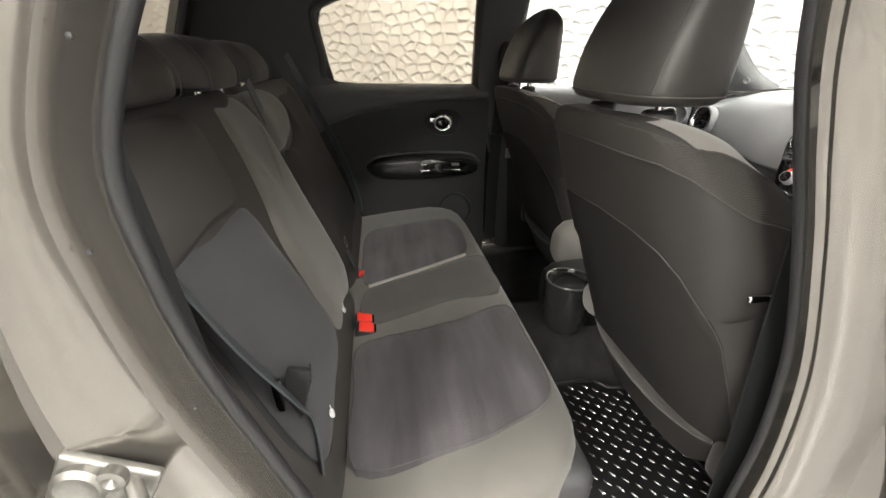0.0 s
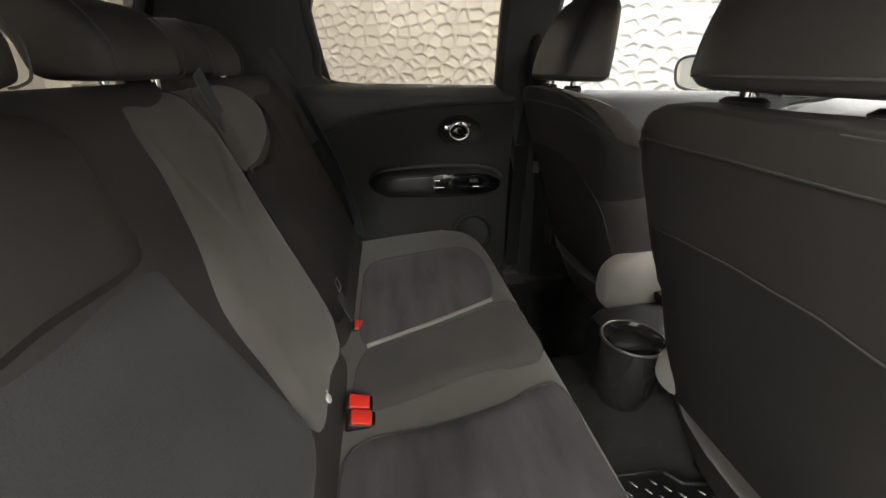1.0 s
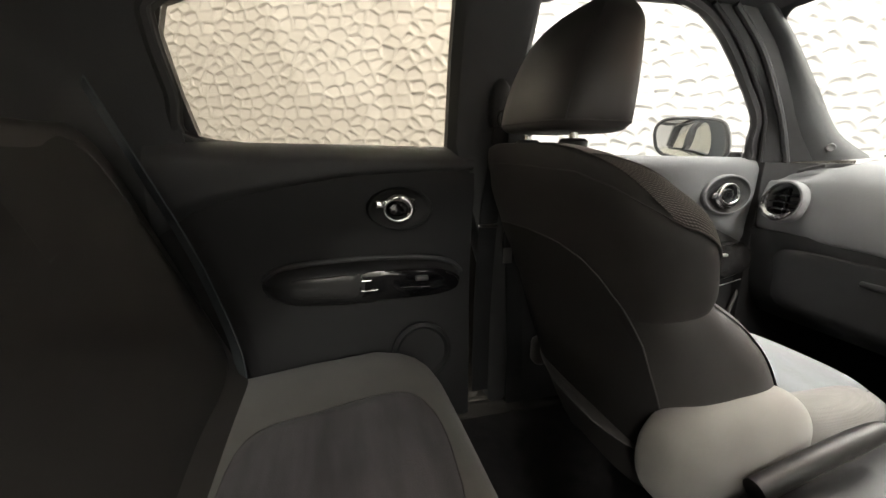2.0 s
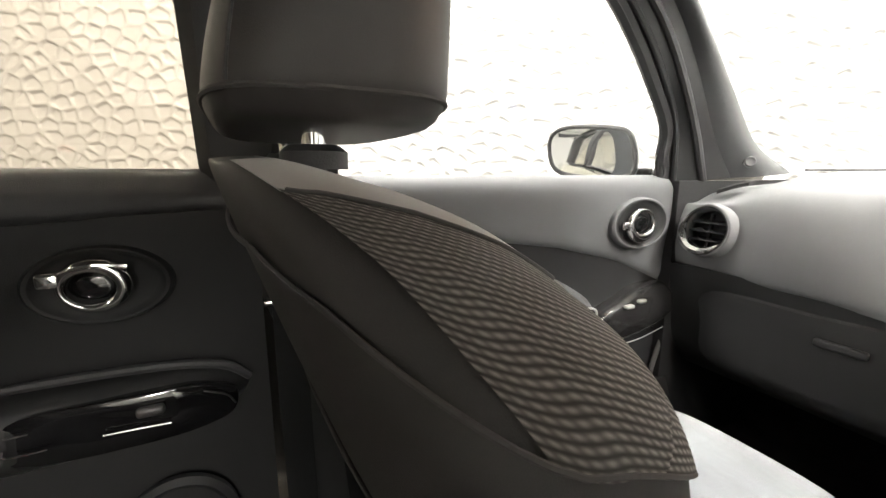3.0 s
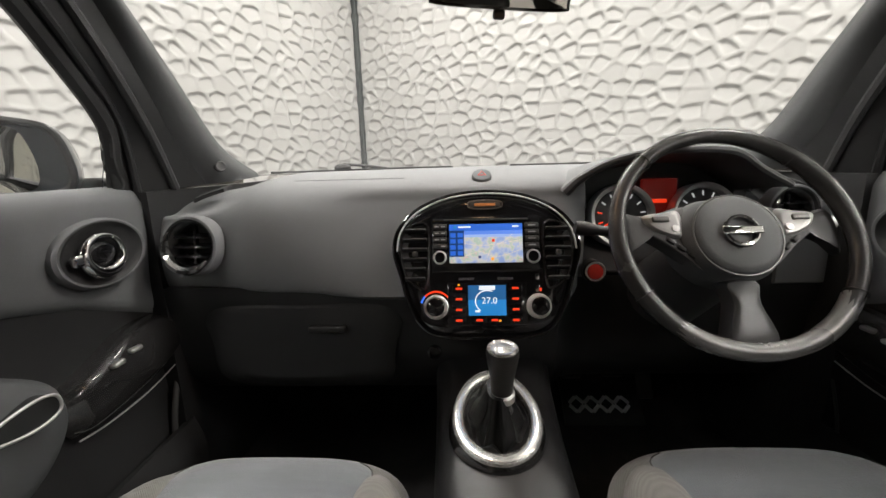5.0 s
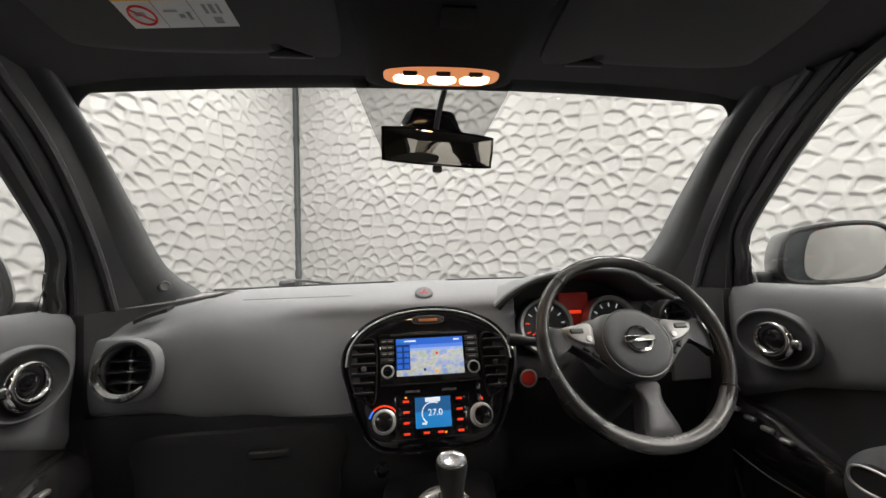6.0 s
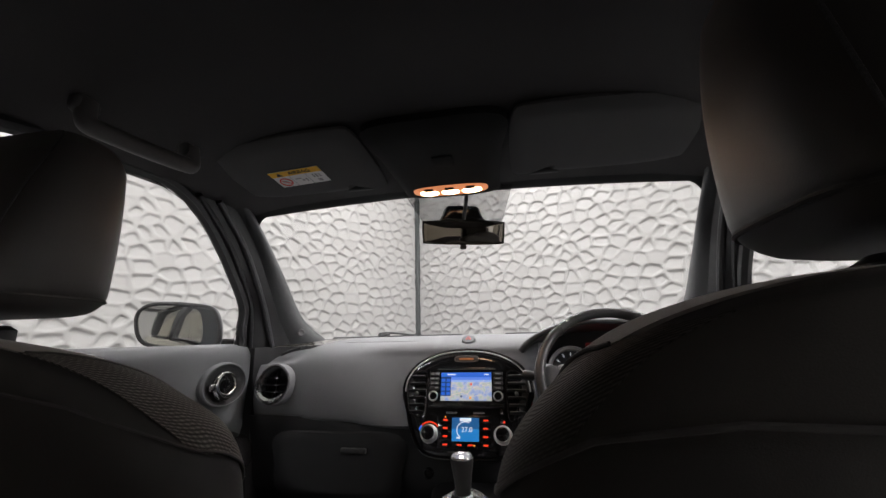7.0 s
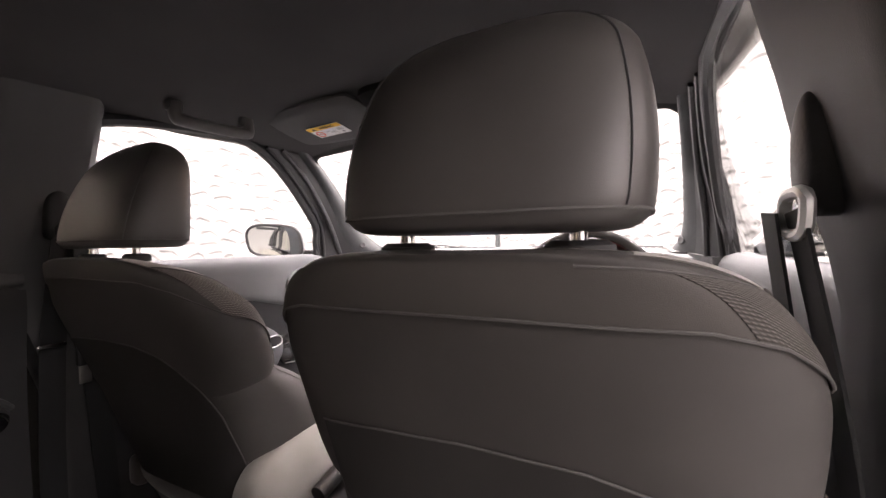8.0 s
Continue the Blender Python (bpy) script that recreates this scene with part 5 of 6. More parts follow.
part("emblem_bar", moved(box((0, 0, 0.0465), (0.058, 0.0125, 0.006), 0.002, 3), WM), CHROME, wheel)
part("column_shroud", moved(tube([(0, -0.01, -0.01), (0, -0.02, -0.10), (0, -0.03, -0.22)], [0.058, 0.066, 0.075], 20), WM), DARK, wheel)
for s, z in ((-1, 0.028), (1, 0.028)):
    part("stalk", moved(tube(curve_pts([(s * 0.05, 0.02, -0.055), (s * 0.13, 0.034, -0.050), (s * 0.215, 0.046, -0.045)], 6), [0.008] * 6 + [0.009] * 4 + [0.0125, 0.013, 0.011], 12), WM), BLACK_TRIM if s < 0 else SATIN, wheel, "column stalk")

# ---- front seats ----
def curve_rows(rows):
    return [tuple(p) for p in curve_pts(rows, 5)]


def front_seat(x0, y0, dz, inner, reach=0.0):
    """inner: the side (-1 or 1) on which the tunnel lies."""
    seat = thing("front_seat", (x0, y0 + 0.1, 0.38), "charcoal and grey cloth front car seat with headrest", "car seat", "front seats")
    back_y = lambda z: y0 - 0.248 - (z - 0.6) * 0.355

    # backrest: rounded sections stacked from the hips to the shoulders
    # (height, half width, depth from back to bolster front)
    def section(rows, z):
        return interp(z, [(r[0], r[1]) for r in rows]), interp(z, [(r[0], r[2]) for r in rows])

    def skin(rows, lift=0.0, e=3.2):
        def f(z, a):
            w, d = section(rows, z)
            w, d = w + lift, d / 2 + lift
            c, q = math.cos(a), math.sin(a)
            k = 2 / (e if q < 0 else 2.7 if inner > 0 else 3.6)
            x = w * math.copysign(abs(c) ** k, c)
            y = d * math.copysign(abs(q) ** k, q)
            if q > 0:       # hollow between the side bolsters
                y -= 0.045 * min(1.0, d / 0.09) * max(0.0, 1 - (x / (w * 0.72)) ** 2)
            if x * inner < 0:
                x *= 0.93
            return Vector((x0 + x, back_y(z) + d - lift + y, z + 0.08 * y))
        return f

    def shell(name, rows, material, label, zs, a0=0.0, a1=2 * math.pi, n=128, lift=0.0):
        f = skin(rows, lift)
        if a1 - a0 > 6.2:
            return part(name, bridge([[f(z, 2 * math.pi * i / n) for i in range(n)] for z in zs]), material, seat, label)
        return part(name, sheet(f, zs, span(a0, a1, n), (0, 0.002, -0.002)), material, seat, label)

    if inner > 0:
        UP = curve_rows([(0.868, 0.238, 0.186), (0.880, 0.246, 0.189), (0.905, 0.258, 0.190), (0.94, 0.267, 0.186), (0.98, 0.274, 0.178), (1.02, 0.270, 0.164), (1.047, 0.246, 0.146), (1.070, 0.220, 0.126), (1.087, 0.196, 0.097), (1.099, 0.168, 0.066), (1.107, 0.135, 0.044), (1.111, 0.09, 0.03)])
    else:
        UP = curve_rows([(0.868, 0.236, 0.146), (0.880, 0.243, 0.160), (0.905, 0.250, 0.176), (0.94, 0.255, 0.194), (0.98, 0.255, 0.194), (1.02, 0.249, 0.170), (1.05, 0.236, 0.142), (1.075, 0.218, 0.116), (1.095, 0.198, 0.102), (1.108, 0.173, 0.084), (1.117, 0.138, 0.060), (1.121, 0.09, 0.04)])
    LOW = curve_rows([(0.49, 0.16, 0.10), (0.54, 0.215, 0.19), (0.60, 0.248, 0.240), (0.66, 0.262, 0.300), (0.72, 0.264, 0.302), (0.78, 0.260, 0.285), (0.83, 0.250, 0.250), (0.865, 0.242, 0.205), (0.885, 0.236, 0.180), (0.893, 0.230, 0.14)])
    part_z = [r[0] for r in UP]
    shell("upper_backrest", UP, CLOTH, "charcoal cloth upper backrest", part_z)
    shell("lower_backrest", LOW, CLOTH, "charcoal cloth lower backrest", [r[0] for r in LOW])
    # facings: the shoulder front, taupe paled for windscreen light, and the lower side bolsters
    shell("front_facing", UP, TAUPE, "front facing in taupe, paled as if lit", [z for z in part_z if z > 0.87], radians(36), radians(144), 90, 0.002)
    shell("front_facing", LOW, CLOTH if inner > 0 else CLOTH_LIT, "lower bolster facing in seat cloth", [r[0] for r in LOW if r[0] > 0.55], radians(32), radians(148), 90, 0.003)
    # fine woven mesh at the shoulders, between a lower seam and the pale shoulder cap
    away = lambda a: abs(math.degrees(a) - 270)
    seam = lambda a: interp(away(a), [(0, 1.080), (40, 1.076), (60, 1.060), (76, 1.034), (90, 1.008), (108, 0.980), (122, 0.950), (134, 0.905)])
    drop = 0.010 if inner > 0 else 0.0
    CAP = [(20, 1.107), (60, 1.105), (76, 1.101), (90, 1.095), (106, 1.085), (120, 1.068), (130, 1.045)] if inner > 0 else [(20, 1.117), (42, 1.115), (60, 1.111), (76, 1.104), (90, 1.094), (106, 1.078), (120, 1.054), (130, 1.02)]
    cap = lambda a: interp(away(a), CAP)
    if inner < 0:
        seam = lambda a: interp(away(a), [(0, 1.078), (40, 1.076), (60, 1.066), (76, 1.044), (90, 1.018), (108, 0.980), (122, 0.946), (134, 0.905)])
        f0 = skin(UP, 0.0022)
        part("shoulder_band", sheet(lambda a, k: f0(seam(a) + (cap(a) - seam(a)) * k, a), span(radians(270 - 66), radians(270 + 60), 70), span(0, 1, 14), (0, 0.002, -0.002)), BAND_LIT, seat, "brown-grey cloth band across the shoulders, lightened as if lit")
        part("piping", tube([f0(cap(a) - 0.002, a) for a in span(radians(270 + 24), radians(270 + 80), 50)], 0.0011, 6), STITCH, seat, "grey seam piping")
    for s in (-1, 1):
        f = skin(UP, 0.0030)
        arc = lambda lo, hi, n: [radians(270 + s * k) for k in span(lo, hi, n)]
        part("mesh_shoulder", cloth_sheet(lambda a, k: f(seam(a) + (cap(a) - seam(a)) * k, a), arc((84 if inner > 0 else 66) if s == inner else 52 if inner < 0 else 38, 127, 60), span(0, 1, 20), (0, 0.002, -0.002)), KNIT if inner > 0 else KNIT_FINE, seat, "ribbed woven mesh shoulder")
        f4 = skin(UP, 0.0038)
        # the cap's taupe is paled too, for light from the windscreen
        part("shoulder_cap", sheet(lambda a, k: f4(cap(a) + (1.119 - drop - cap(a)) * k, a), arc(84, 130, 60), span(0, 1, 20), (0, 0.002, -0.002)), TAUPE, seat, "shoulder cap in taupe, paled as if lit")
        f2 = skin(UP, 0.0040)
        part("piping", tube([f2(cap(a), a) for a in arc(86, 128, 40)], 0.0011, 6), STITCH, seat, "grey seam piping")
    f3 = skin(UP, 0.0028)
    part("piping", tube([f3(seam(a), a) for a in span(radians(136), radians(404), 80)], 0.0013, 6), STITCH, seat, "grey seam piping")
    # rear pocket, with a curved edge, lying on the back's own curve
    def rear_at(x, z, lift):
        shells = [section(LOW, min(z, 0.865))] * (z < 0.893) + [section(UP, max(z, 0.88))] * (z > 0.845)
        side = 1.0 if -x * inner > 0 else 0.93
        inset = min(d / 2 * (1 - (1 - min(0.999, abs(x) / (w * side)) ** 3.2) ** (1 / 3.2)) for w, d in shells)
        return Vector((x0 - x, back_y(z) + inset - lift, z))
    lip = lambda x: interp(x, [(-0.222, 0.62), (-0.219, 0.74), (-0.212, 0.82), (-0.198, 0.878), (-0.175, 0.915), (-0.14, 0.940), (-0.08, 0.954), (0.02, 0.957), (0.11, 0.952), (0.19, 0.942)])
    steps = [-0.222, -0.2205, -0.219, -0.216, -0.212, -0.206] + span(-0.198, 0.19, 30)
    part("back_pocket", sheet(lambda x, k: rear_at(x, 0.60 + (lip(x) - 0.60) * k, 0.0045), steps, span(0, 1, 18), (0, 0.003, 0)), CLOTH_DARK, seat, "dark map pocket")
    part("piping", tube([rear_at(x, lip(x), 0.0045) for x in steps], 0.0012, 6), STITCH, seat, "grey seam piping")
    part("base_cover", tube(curve_pts([(x0 - 0.20, y0 - 0.222, 0.612), (x0 - 0.10, y0 - 0.238, 0.608), (x0, y0 - 0.242, 0.605), (x0 + 0.10, y0 - 0.238, 0.605), (x0 + 0.20, y0 - 0.222, 0.606)], 3), [0.006, 0.014, 0.020, 0.023] + [0.025] * 5 + [0.023, 0.020, 0.014, 0.006], 14), TAUPE_DARK, seat, "taupe lower edge of the backrest")
    part("hinge_cover", box((x0 - inner * 0.225, y0 - 0.205, 0.585), (0.045, 0.060, 0.075), 0.016, 3), TAUPE_DARK, seat, "grey plastic hinge cover")
    ins = curve_pts([(x0 + x, back_y(z) + section(UP if z > 0.88 else LOW, z)[1] - 0.040, z) for x, z in ((-0.145, 0.70), (-0.14, 0.9), (-0.11, 1.00), (0, 1.02), (0.11, 1.00), (0.14, 0.9), (0.145, 0.70), (0, 0.69))], 5, True)
    part("backrest_insert", pillow(ins, (0, 0.008, 0.0), (0, -0.03, 0), 5), VELOUR_DARK, seat)
    # cushion
    zc = 0.60 + dz
    cx, yc = x0 + inner * 0.020, y0 - 0.09 + reach
    rise = lambda y: 0.035 * y - 0.9 * max(0.0, y - 0.33) ** 2
    rows = curve_rows([(-0.02, 0.20, 0.05), (0.02, 0.225, 0.075), (0.12, 0.236, 0.084), (0.26, 0.240, 0.085), (0.35, 0.233, 0.082), (0.41, 0.212, 0.074), (0.445, 0.180, 0.060), (0.462, 0.145, 0.042), (0.470, 0.09, 0.018)])
    part("cushion", bridge([superring((cx, yc + y, zc - 0.085 + rise(y)), (1, 0, 0), (0, 0, 1), w, d, 48, 2.9) for y, w, d in rows]), RIBBED, seat, "pale grey cloth seat cushion")
    wide = [(r[0], r[1]) for r in rows]
    deep = [(r[0], r[2]) for r in rows]

    def top_of(x, y, lift):
        w, d = interp(y, wide), interp(y, deep)
        return Vector((cx + x, yc + y, zc - 0.085 + rise(y) + d * (1 - min(1.0, abs(x) / w) ** 2.9) ** (1 / 2.9) + lift))
    half_of = lambda y: interp(y, [(0.03, 0.130), (0.15, 0.145), (0.28, 0.160), (0.36, 0.168), (0.41, 0.156), (0.435, 0.125)])
    part("cushion_insert", sheet(lambda u, y: top_of(u * half_of(y), y, 0.0045 * (1 - abs(u) ** 10) * min(1.0, (0.437 - y) / 0.012) - 0.0015 + 0.0015), span(-1, 1, 24), span(0.03, 0.435, 32), (0, 0, -0.004)), VELOUR_BLUE, seat, "blue-grey velour cushion insert")
    for u in (-1, 1):
        part("piping", tube([top_of(u * half_of(y), y, 0.0006) for y in span(0.03, 0.43, 30)], 0.0013, 6), STITCH, seat)
    for s in (-1, 1):
        rows = curve_rows([(-0.02, 0.040, 0.03), (0.05, 0.055, 0.045), (0.18, 0.060, 0.052), (0.29, 0.056, 0.046), (0.36, 0.044, 0.034), (0.40, 0.026, 0.018), (0.415, 0.012, 0.008)])
        part("cushion_bolster", bridge([superring((cx + s * (0.182 - 0.35 * max(0, y - 0.24) ** 1.5), yc + y, zc - 0.042 + rise(y)), (1, 0, 0), (0, 0, 1), w, d, 24, 2.2) for y, w, d in rows]), RIBBED, seat, "pale ribbed cloth bolster")
        part("side_valance", box((x0 + s * 0.245, y0 + 0.10, zc - 0.135), (0.03, 0.36, 0.12), 0.014, 3), DARK, seat, "dark plastic seat valance")
        rail = part("seat_rail", box((x0 + s * 0.19, y0 + 0.12, 0.392), (0.035, 0.46, 0.022), 0.005), STEEL, seat)
        for y in (-0.08, 0.30):
            part("rail_foot", box((x0 + s * 0.19, y0 + y, 0.375), (0.05, 0.06, 0.025), 0.006), BLACK_TRIM, rail)
        part("leg", box((x0 + s * 0.19, y0 + 0.10, 0.45), (0.03, 0.36, 0.11), 0.01), BLACK_TRIM, seat)
    bulge = curve_rows([(-0.140, 0.014, 0.020), (-0.128, 0.036, 0.056), (-0.08, 0.054, 0.086), (0.0, 0.060, 0.098), (0.08, 0.056, 0.090), (0.135, 0.040, 0.060), (0.150, 0.016, 0.024)])
    if inner < 0:
        bulge = [(y * 0.75, w * 0.85, d * 0.65) for y, w, d in bulge]
    part("side_bolster", bridge([superring((x0 + inner * (0.245 if inner > 0 else 0.200), y0 - 0.155 + y, 0.652 + 0.04 * y), (1, 0, 0), (0, 0, 1), w, d, 28, 2.3) for y, w, d in bulge]), TAUPE, seat, "pale cloth bolster at the hip")
    out = -inner
    part("recliner_cover", box((x0 + out * 0.250, y0 - 0.135, 0.60 + dz * 0.5), (0.026, 0.12, 0.16), 0.013, 3), DARK, seat)
    # headrest on two posts: deep at its foot, its rear face sloping forwards to a narrow top
    px = 0.013 if inner > 0 else 0.0
    hx, foot_z = (x0 + 0.025, 1.128) if inner > 0 else (x0 + 0.001, 1.135)
    for s in (-1, 1):
        at = (x0 + px + s * 0.0755, y0 - 0.370)
        part("headrest_post", tube([(*at, 1.08), (*at, 1.18)], 0.0068, 14), CHROME, seat, "chrome headrest post")
        part("post_guide", lathe([(0.022, -0.004), (0.022, 0.006), (0.017, 0.010), (0, 0.010)], (*at, 1.118 - drop), (0, 0, 1), 20, 1.2, 0.9), DARK, seat)
    bow = lambda u, a, b, c: a * (1 - u) * (1 - 2 * u) + 4 * b * u * (1 - u) + c * u * (2 * u - 1)

    def head_ring(u, lift=0.0):
        foot = 0.80 + 0.20 * math.sqrt(1 - (1 - min(1.0, u / 0.10)) ** 2)
        v = max(0.0, (u - 0.72) / 0.28)
        k = foot * max(0.03, 0.9 * math.sqrt(max(0.0, 1 - v ** 2.6)) + 0.1 * (1 - v))
        w, back, front = bow(u, 0.124, 0.1265, 0.098), bow(u, -0.431, -0.404, -0.342), bow(u, -0.286, -0.286, -0.282)
        ring = []
        for j in range(64):
            q = 2 * math.pi * j / 64
            c, d = math.cos(q), math.sin(q)
            e = 3.8 if d < 0 else 3.4
            ring.append(Vector((hx + (w * k + lift) * math.copysign(abs(c) ** (2 / e), c), y0 + (back + front) / 2 + ((front - back) / 2 * k + lift) * math.copysign(abs(d) ** (2 / e), d), foot_z + (1.333 - foot_z) * u)))
        return ring
    us = [0.0, 0.01, 0.025, 0.05, 0.075, 0.10] + span(0.14, 0.72, 14) + [0.76, 0.80, 0.84, 0.88, 0.91, 0.94, 0.96, 0.975, 0.985, 0.993, 0.998, 1.0]
    part("headrest", bridge([head_ring(u) for u in us]), HEADCLOTH, seat, "charcoal padded headrest")
    part("headrest_seam", tube(head_ring(0.065, 0.0004), 0.0016, 6, True), STITCH, seat)
    for j in (39, 57):
        part("headrest_seam", tube([head_ring(u, 0.0004)[j] for u in us[4:-4]], 0.0010, 6), DARK, seat)
    return seat


front_seat(0.402, 0.0, 0.095, -1, 0.05)
front_seat(-0.375, 0.085, 0.045, 1)

# ---- rear bench ----
bench = thing("rear_bench", (XC, -0.65, 0.38), "grey cloth rear bench with velour inserts and three headrests", "rear bench")
rows = [(-0.90, 0.64, 0.06), (-0.86, 0.645, 0.075), (-0.70, 0.645, 0.083), (-0.56, 0.64, 0.085), (-0.505, 0.615, 0.080), (-0.475, 0.590, 0.072), (-0.455, 0.562, 0.060), (-0.440, 0.52, 0.042), (-0.433, 0.47, 0.02)]
top = lambda y: 0.640 + (y + 0.60) * 0.10
part("cushion", bridge([superring((XC, y, top(y) - 0.075), (1, 0, 0), (0, 0, 1), w, d, 64, 5.0) for y, w, d in rows]), TAUPE_BENCH, bench, "taupe cloth bench cushion")


def cushion_zone(name, pts, material, label, rise=0.016):
    loop = curve_pts([(x, y, top(y) + 0.007) for x, y in pts], 5, True)
    part(name, pillow(loop, (0, 0, rise), (0, 0, -0.03), 5, 3.2, 0.8), material, bench, label)
    part("piping", tube([p + Vector((0, 0, 0.001)) for p in loop], 0.0011, 6, True), STITCH, bench)


cushion_zone("seat_insert", [(0.283, -0.815), (0.262, -0.68), (0.242, -0.582), (0.222, -0.475), (0.34, -0.468), (0.50, -0.478), (0.556, -0.57), (0.577, -0.667), (0.582, -0.815), (0.42, -0.825)], VELOUR, "mauve-grey velour seat insert")
cushion_zone("seat_insert", [(0.030, -0.80), (-0.02, -0.66), (-0.075, -0.520), (-0.20, -0.490), (-0.32, -0.495), (-0.39, -0.54), (-0.385, -0.68), (-0.35, -0.80), (-0.16, -0.82)], VELOUR, "mauve-grey velour seat insert")
cushion_zone("centre_insert", [(0.205, -0.80), (0.175, -0.62), (0.15, -0.475), (0.03, -0.465), (-0.055, -0.485), (0.0, -0.65), (0.05, -0.80)], surf("centre_grey_cloth", (0.068, 0.065, 0.062), 0.85, var=0.2, scale=12, grain=1500, bump=0.16, spec=0.3, sheen=0.15), "dark centre seat insert", 0.012)
part("insert_edge", tube([(x, y, top(y) + 0.012) for x, y in curve_pts_flat([(0.040, -0.80), (-0.010, -0.655), (-0.066, -0.515)])], 0.0045, 8), TAUPE, bench, "pale cord beside the centre insert")
part("valance", box((XC, -0.50, 0.485), (1.22, 0.14, 0.21), 0.03, 3), DARK, bench, "dark bench base")

BY = lambda z: -0.845 - (z - 0.66) * 0.405
BACK = lambda z: BY(z) - 6.0 * max(0.0, z - 1.065) ** 2      # rolls over at the top
rows = [(0.55, 0.055), (0.60, 0.065), (0.75, 0.07), (0.95, 0.07), (1.03, 0.064), (1.080, 0.056), (1.104, 0.046), (1.118, 0.032), (1.124, 0.016)]
part("backrest", bridge([superring((XC + 0.325, BACK(z) - d - 0.0105, z), (1, 0, 0), (0, 1, 0.2), 0.300 - 0.25 * max(0, z - 1.06), d, 56, 6.0) for z, d in rows]), CLOTH, bench, "charcoal cloth split backrest")
part("backrest", bridge([superring((XC - 0.308, BACK(z) - d - 0.0105, z), (1, 0, 0), (0, 1, 0.2), 0.318 - 0.30 * max(0, z - 1.03), d, 56, 6.0) for z, d in rows]), CLOTH, bench, "charcoal cloth split backrest")


def back_zone(name, pts, material, label, rise=0.016):
    loop = curve_pts([(x, BACK(z) - 0.008, z) for x, z in pts], 5, True)
    part(name, pillow(loop, (0, rise, rise * 0.4), (0, -0.03, 0), 5, 2.8, 0.8), material, bench, label)
    part("piping", tube([p + Vector((0, 0.001, 0)) for p in loop], 0.0009, 6, True), BLACK_TRIM, bench)


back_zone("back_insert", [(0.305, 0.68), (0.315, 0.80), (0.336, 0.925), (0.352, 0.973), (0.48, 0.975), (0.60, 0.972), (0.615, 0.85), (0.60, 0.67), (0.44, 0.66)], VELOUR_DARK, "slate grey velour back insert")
back_zone("back_upper", [(0.350, 0.978), (0.330, 1.04), (0.318, 1.108), (0.47, 1.119), (0.605, 1.108), (0.618, 1.02), (0.605, 0.978), (0.48, 0.980)], CLOTH, "charcoal upper back panel")
back_zone("inner_bolster", [(0.040, 0.67), (0.038, 0.90), (0.040, 1.06), (0.050, 1.108), (0.15, 1.118), (0.226, 1.108), (0.238, 1.03), (0.266, 0.955), (0.304, 0.885), (0.306, 0.80), (0.296, 0.67), (0.17, 0.665)], TAUPE_BENCH, "taupe inner back panel", 0.020)
back_zone("inner_bolster", [(0.014, 0.990), (0.016, 1.06), (0.008, 1.108), (-0.08, 1.118), (-0.19, 1.110), (-0.242, 1.068), (-0.20, 1.018), (-0.09, 0.990)], TAUPE_BENCH, "taupe upper back panel", 0.016)
# Far insert takes the dark pocket cloth, not the near insert's slate velour.
back_zone("back_insert", [(0.012, 0.67), (0.010, 0.86), (0.008, 0.978), (-0.09, 0.980), (-0.212, 1.010), (-0.258, 1.062), (-0.262, 1.098), (-0.40, 1.104), (-0.52, 1.085), (-0.55, 0.90), (-0.54, 0.68), (-0.30, 0.66)], CLOTH_DARK, "charcoal back insert, darker than the near one")
for x, hz in ((0.408, 1.178), (0.108, 1.180), (-0.180, 1.180)):
    hy = -1.092
    rows = curve_rows([(-0.049, 0.076, 0.036), (-0.046, 0.086, 0.046), (-0.036, 0.092, 0.054), (0.0, 0.094, 0.057), (0.018, 0.093, 0.056), (0.032, 0.088, 0.049), (0.040, 0.076, 0.036), (0.044, 0.045, 0.018)])
    hr = part("headrest", bridge([superring((x, hy - 0.50 * max(0.0, k + 0.01) - 0.1 * k, hz + k), (1, 0, 0), (0, 1, 0), w, d, 44, 4.2) for k, w, d in rows]), CLOTH, bench, "low charcoal rear headrest")
    for s in (-1, 1):
        part("headrest_post", tube([(x + s * 0.062, hy + 0.02, 1.06), (x + s * 0.062, hy + 0.02, 1.16)], 0.0062, 12), CHROME, hr)
        part("post_guide", lathe([(0.016, -0.004), (0.016, 0.006), (0.012, 0.009), (0, 0.009)], (x + s * 0.062, hy + 0.02, 1.104), (0, 0, 1), 18), BLACK_TRIM, hr)
        part("headrest_seam", tube([(x + s * (w - 0.006), hy - 0.50 * max(0.0, k + 0.01) - 0.1 * k + d * 0.93, hz + k) for k, w, d in rows[2:-2]], 0.0012, 6), DARK, hr)


def buckle(x, y, z, label, tilt=0.0):
    ob = thing("belt_buckle", (x, y, z), label, "belt buckle", "rear belt buckles")
    m = Matrix.Translation((x, y, z)) @ Matrix.Rotation(radians(tilt + 16), 4, "Y") @ Matrix.Rotation(radians(-18), 4, "X")
    part("casing", moved(box((0, 0, -0.014), (0.030, 0.046, 0.030), 0.005, 3), m), BLACK_TRIM, ob, "black buckle casing")
    part("press_button", moved(box((0, -0.002, 0.002), (0.025, 0.034, 0.006), 0.0025, 3), m), RED, ob, "red press button")
    part("slot", moved(box((0, 0.0185, 0.0015), (0.022, 0.004, 0.004), 0.0012, 2), m), PIANO, ob)


buckle(0.202, -0.806, 0.640, "red-button belt buckle standing in the bench")
buckle(0.231, -0.802, 0.634, "red-button belt buckle standing in the bench")
buckle(-0.048, -0.812, 0.622, "single red-button belt buckle in the bench")
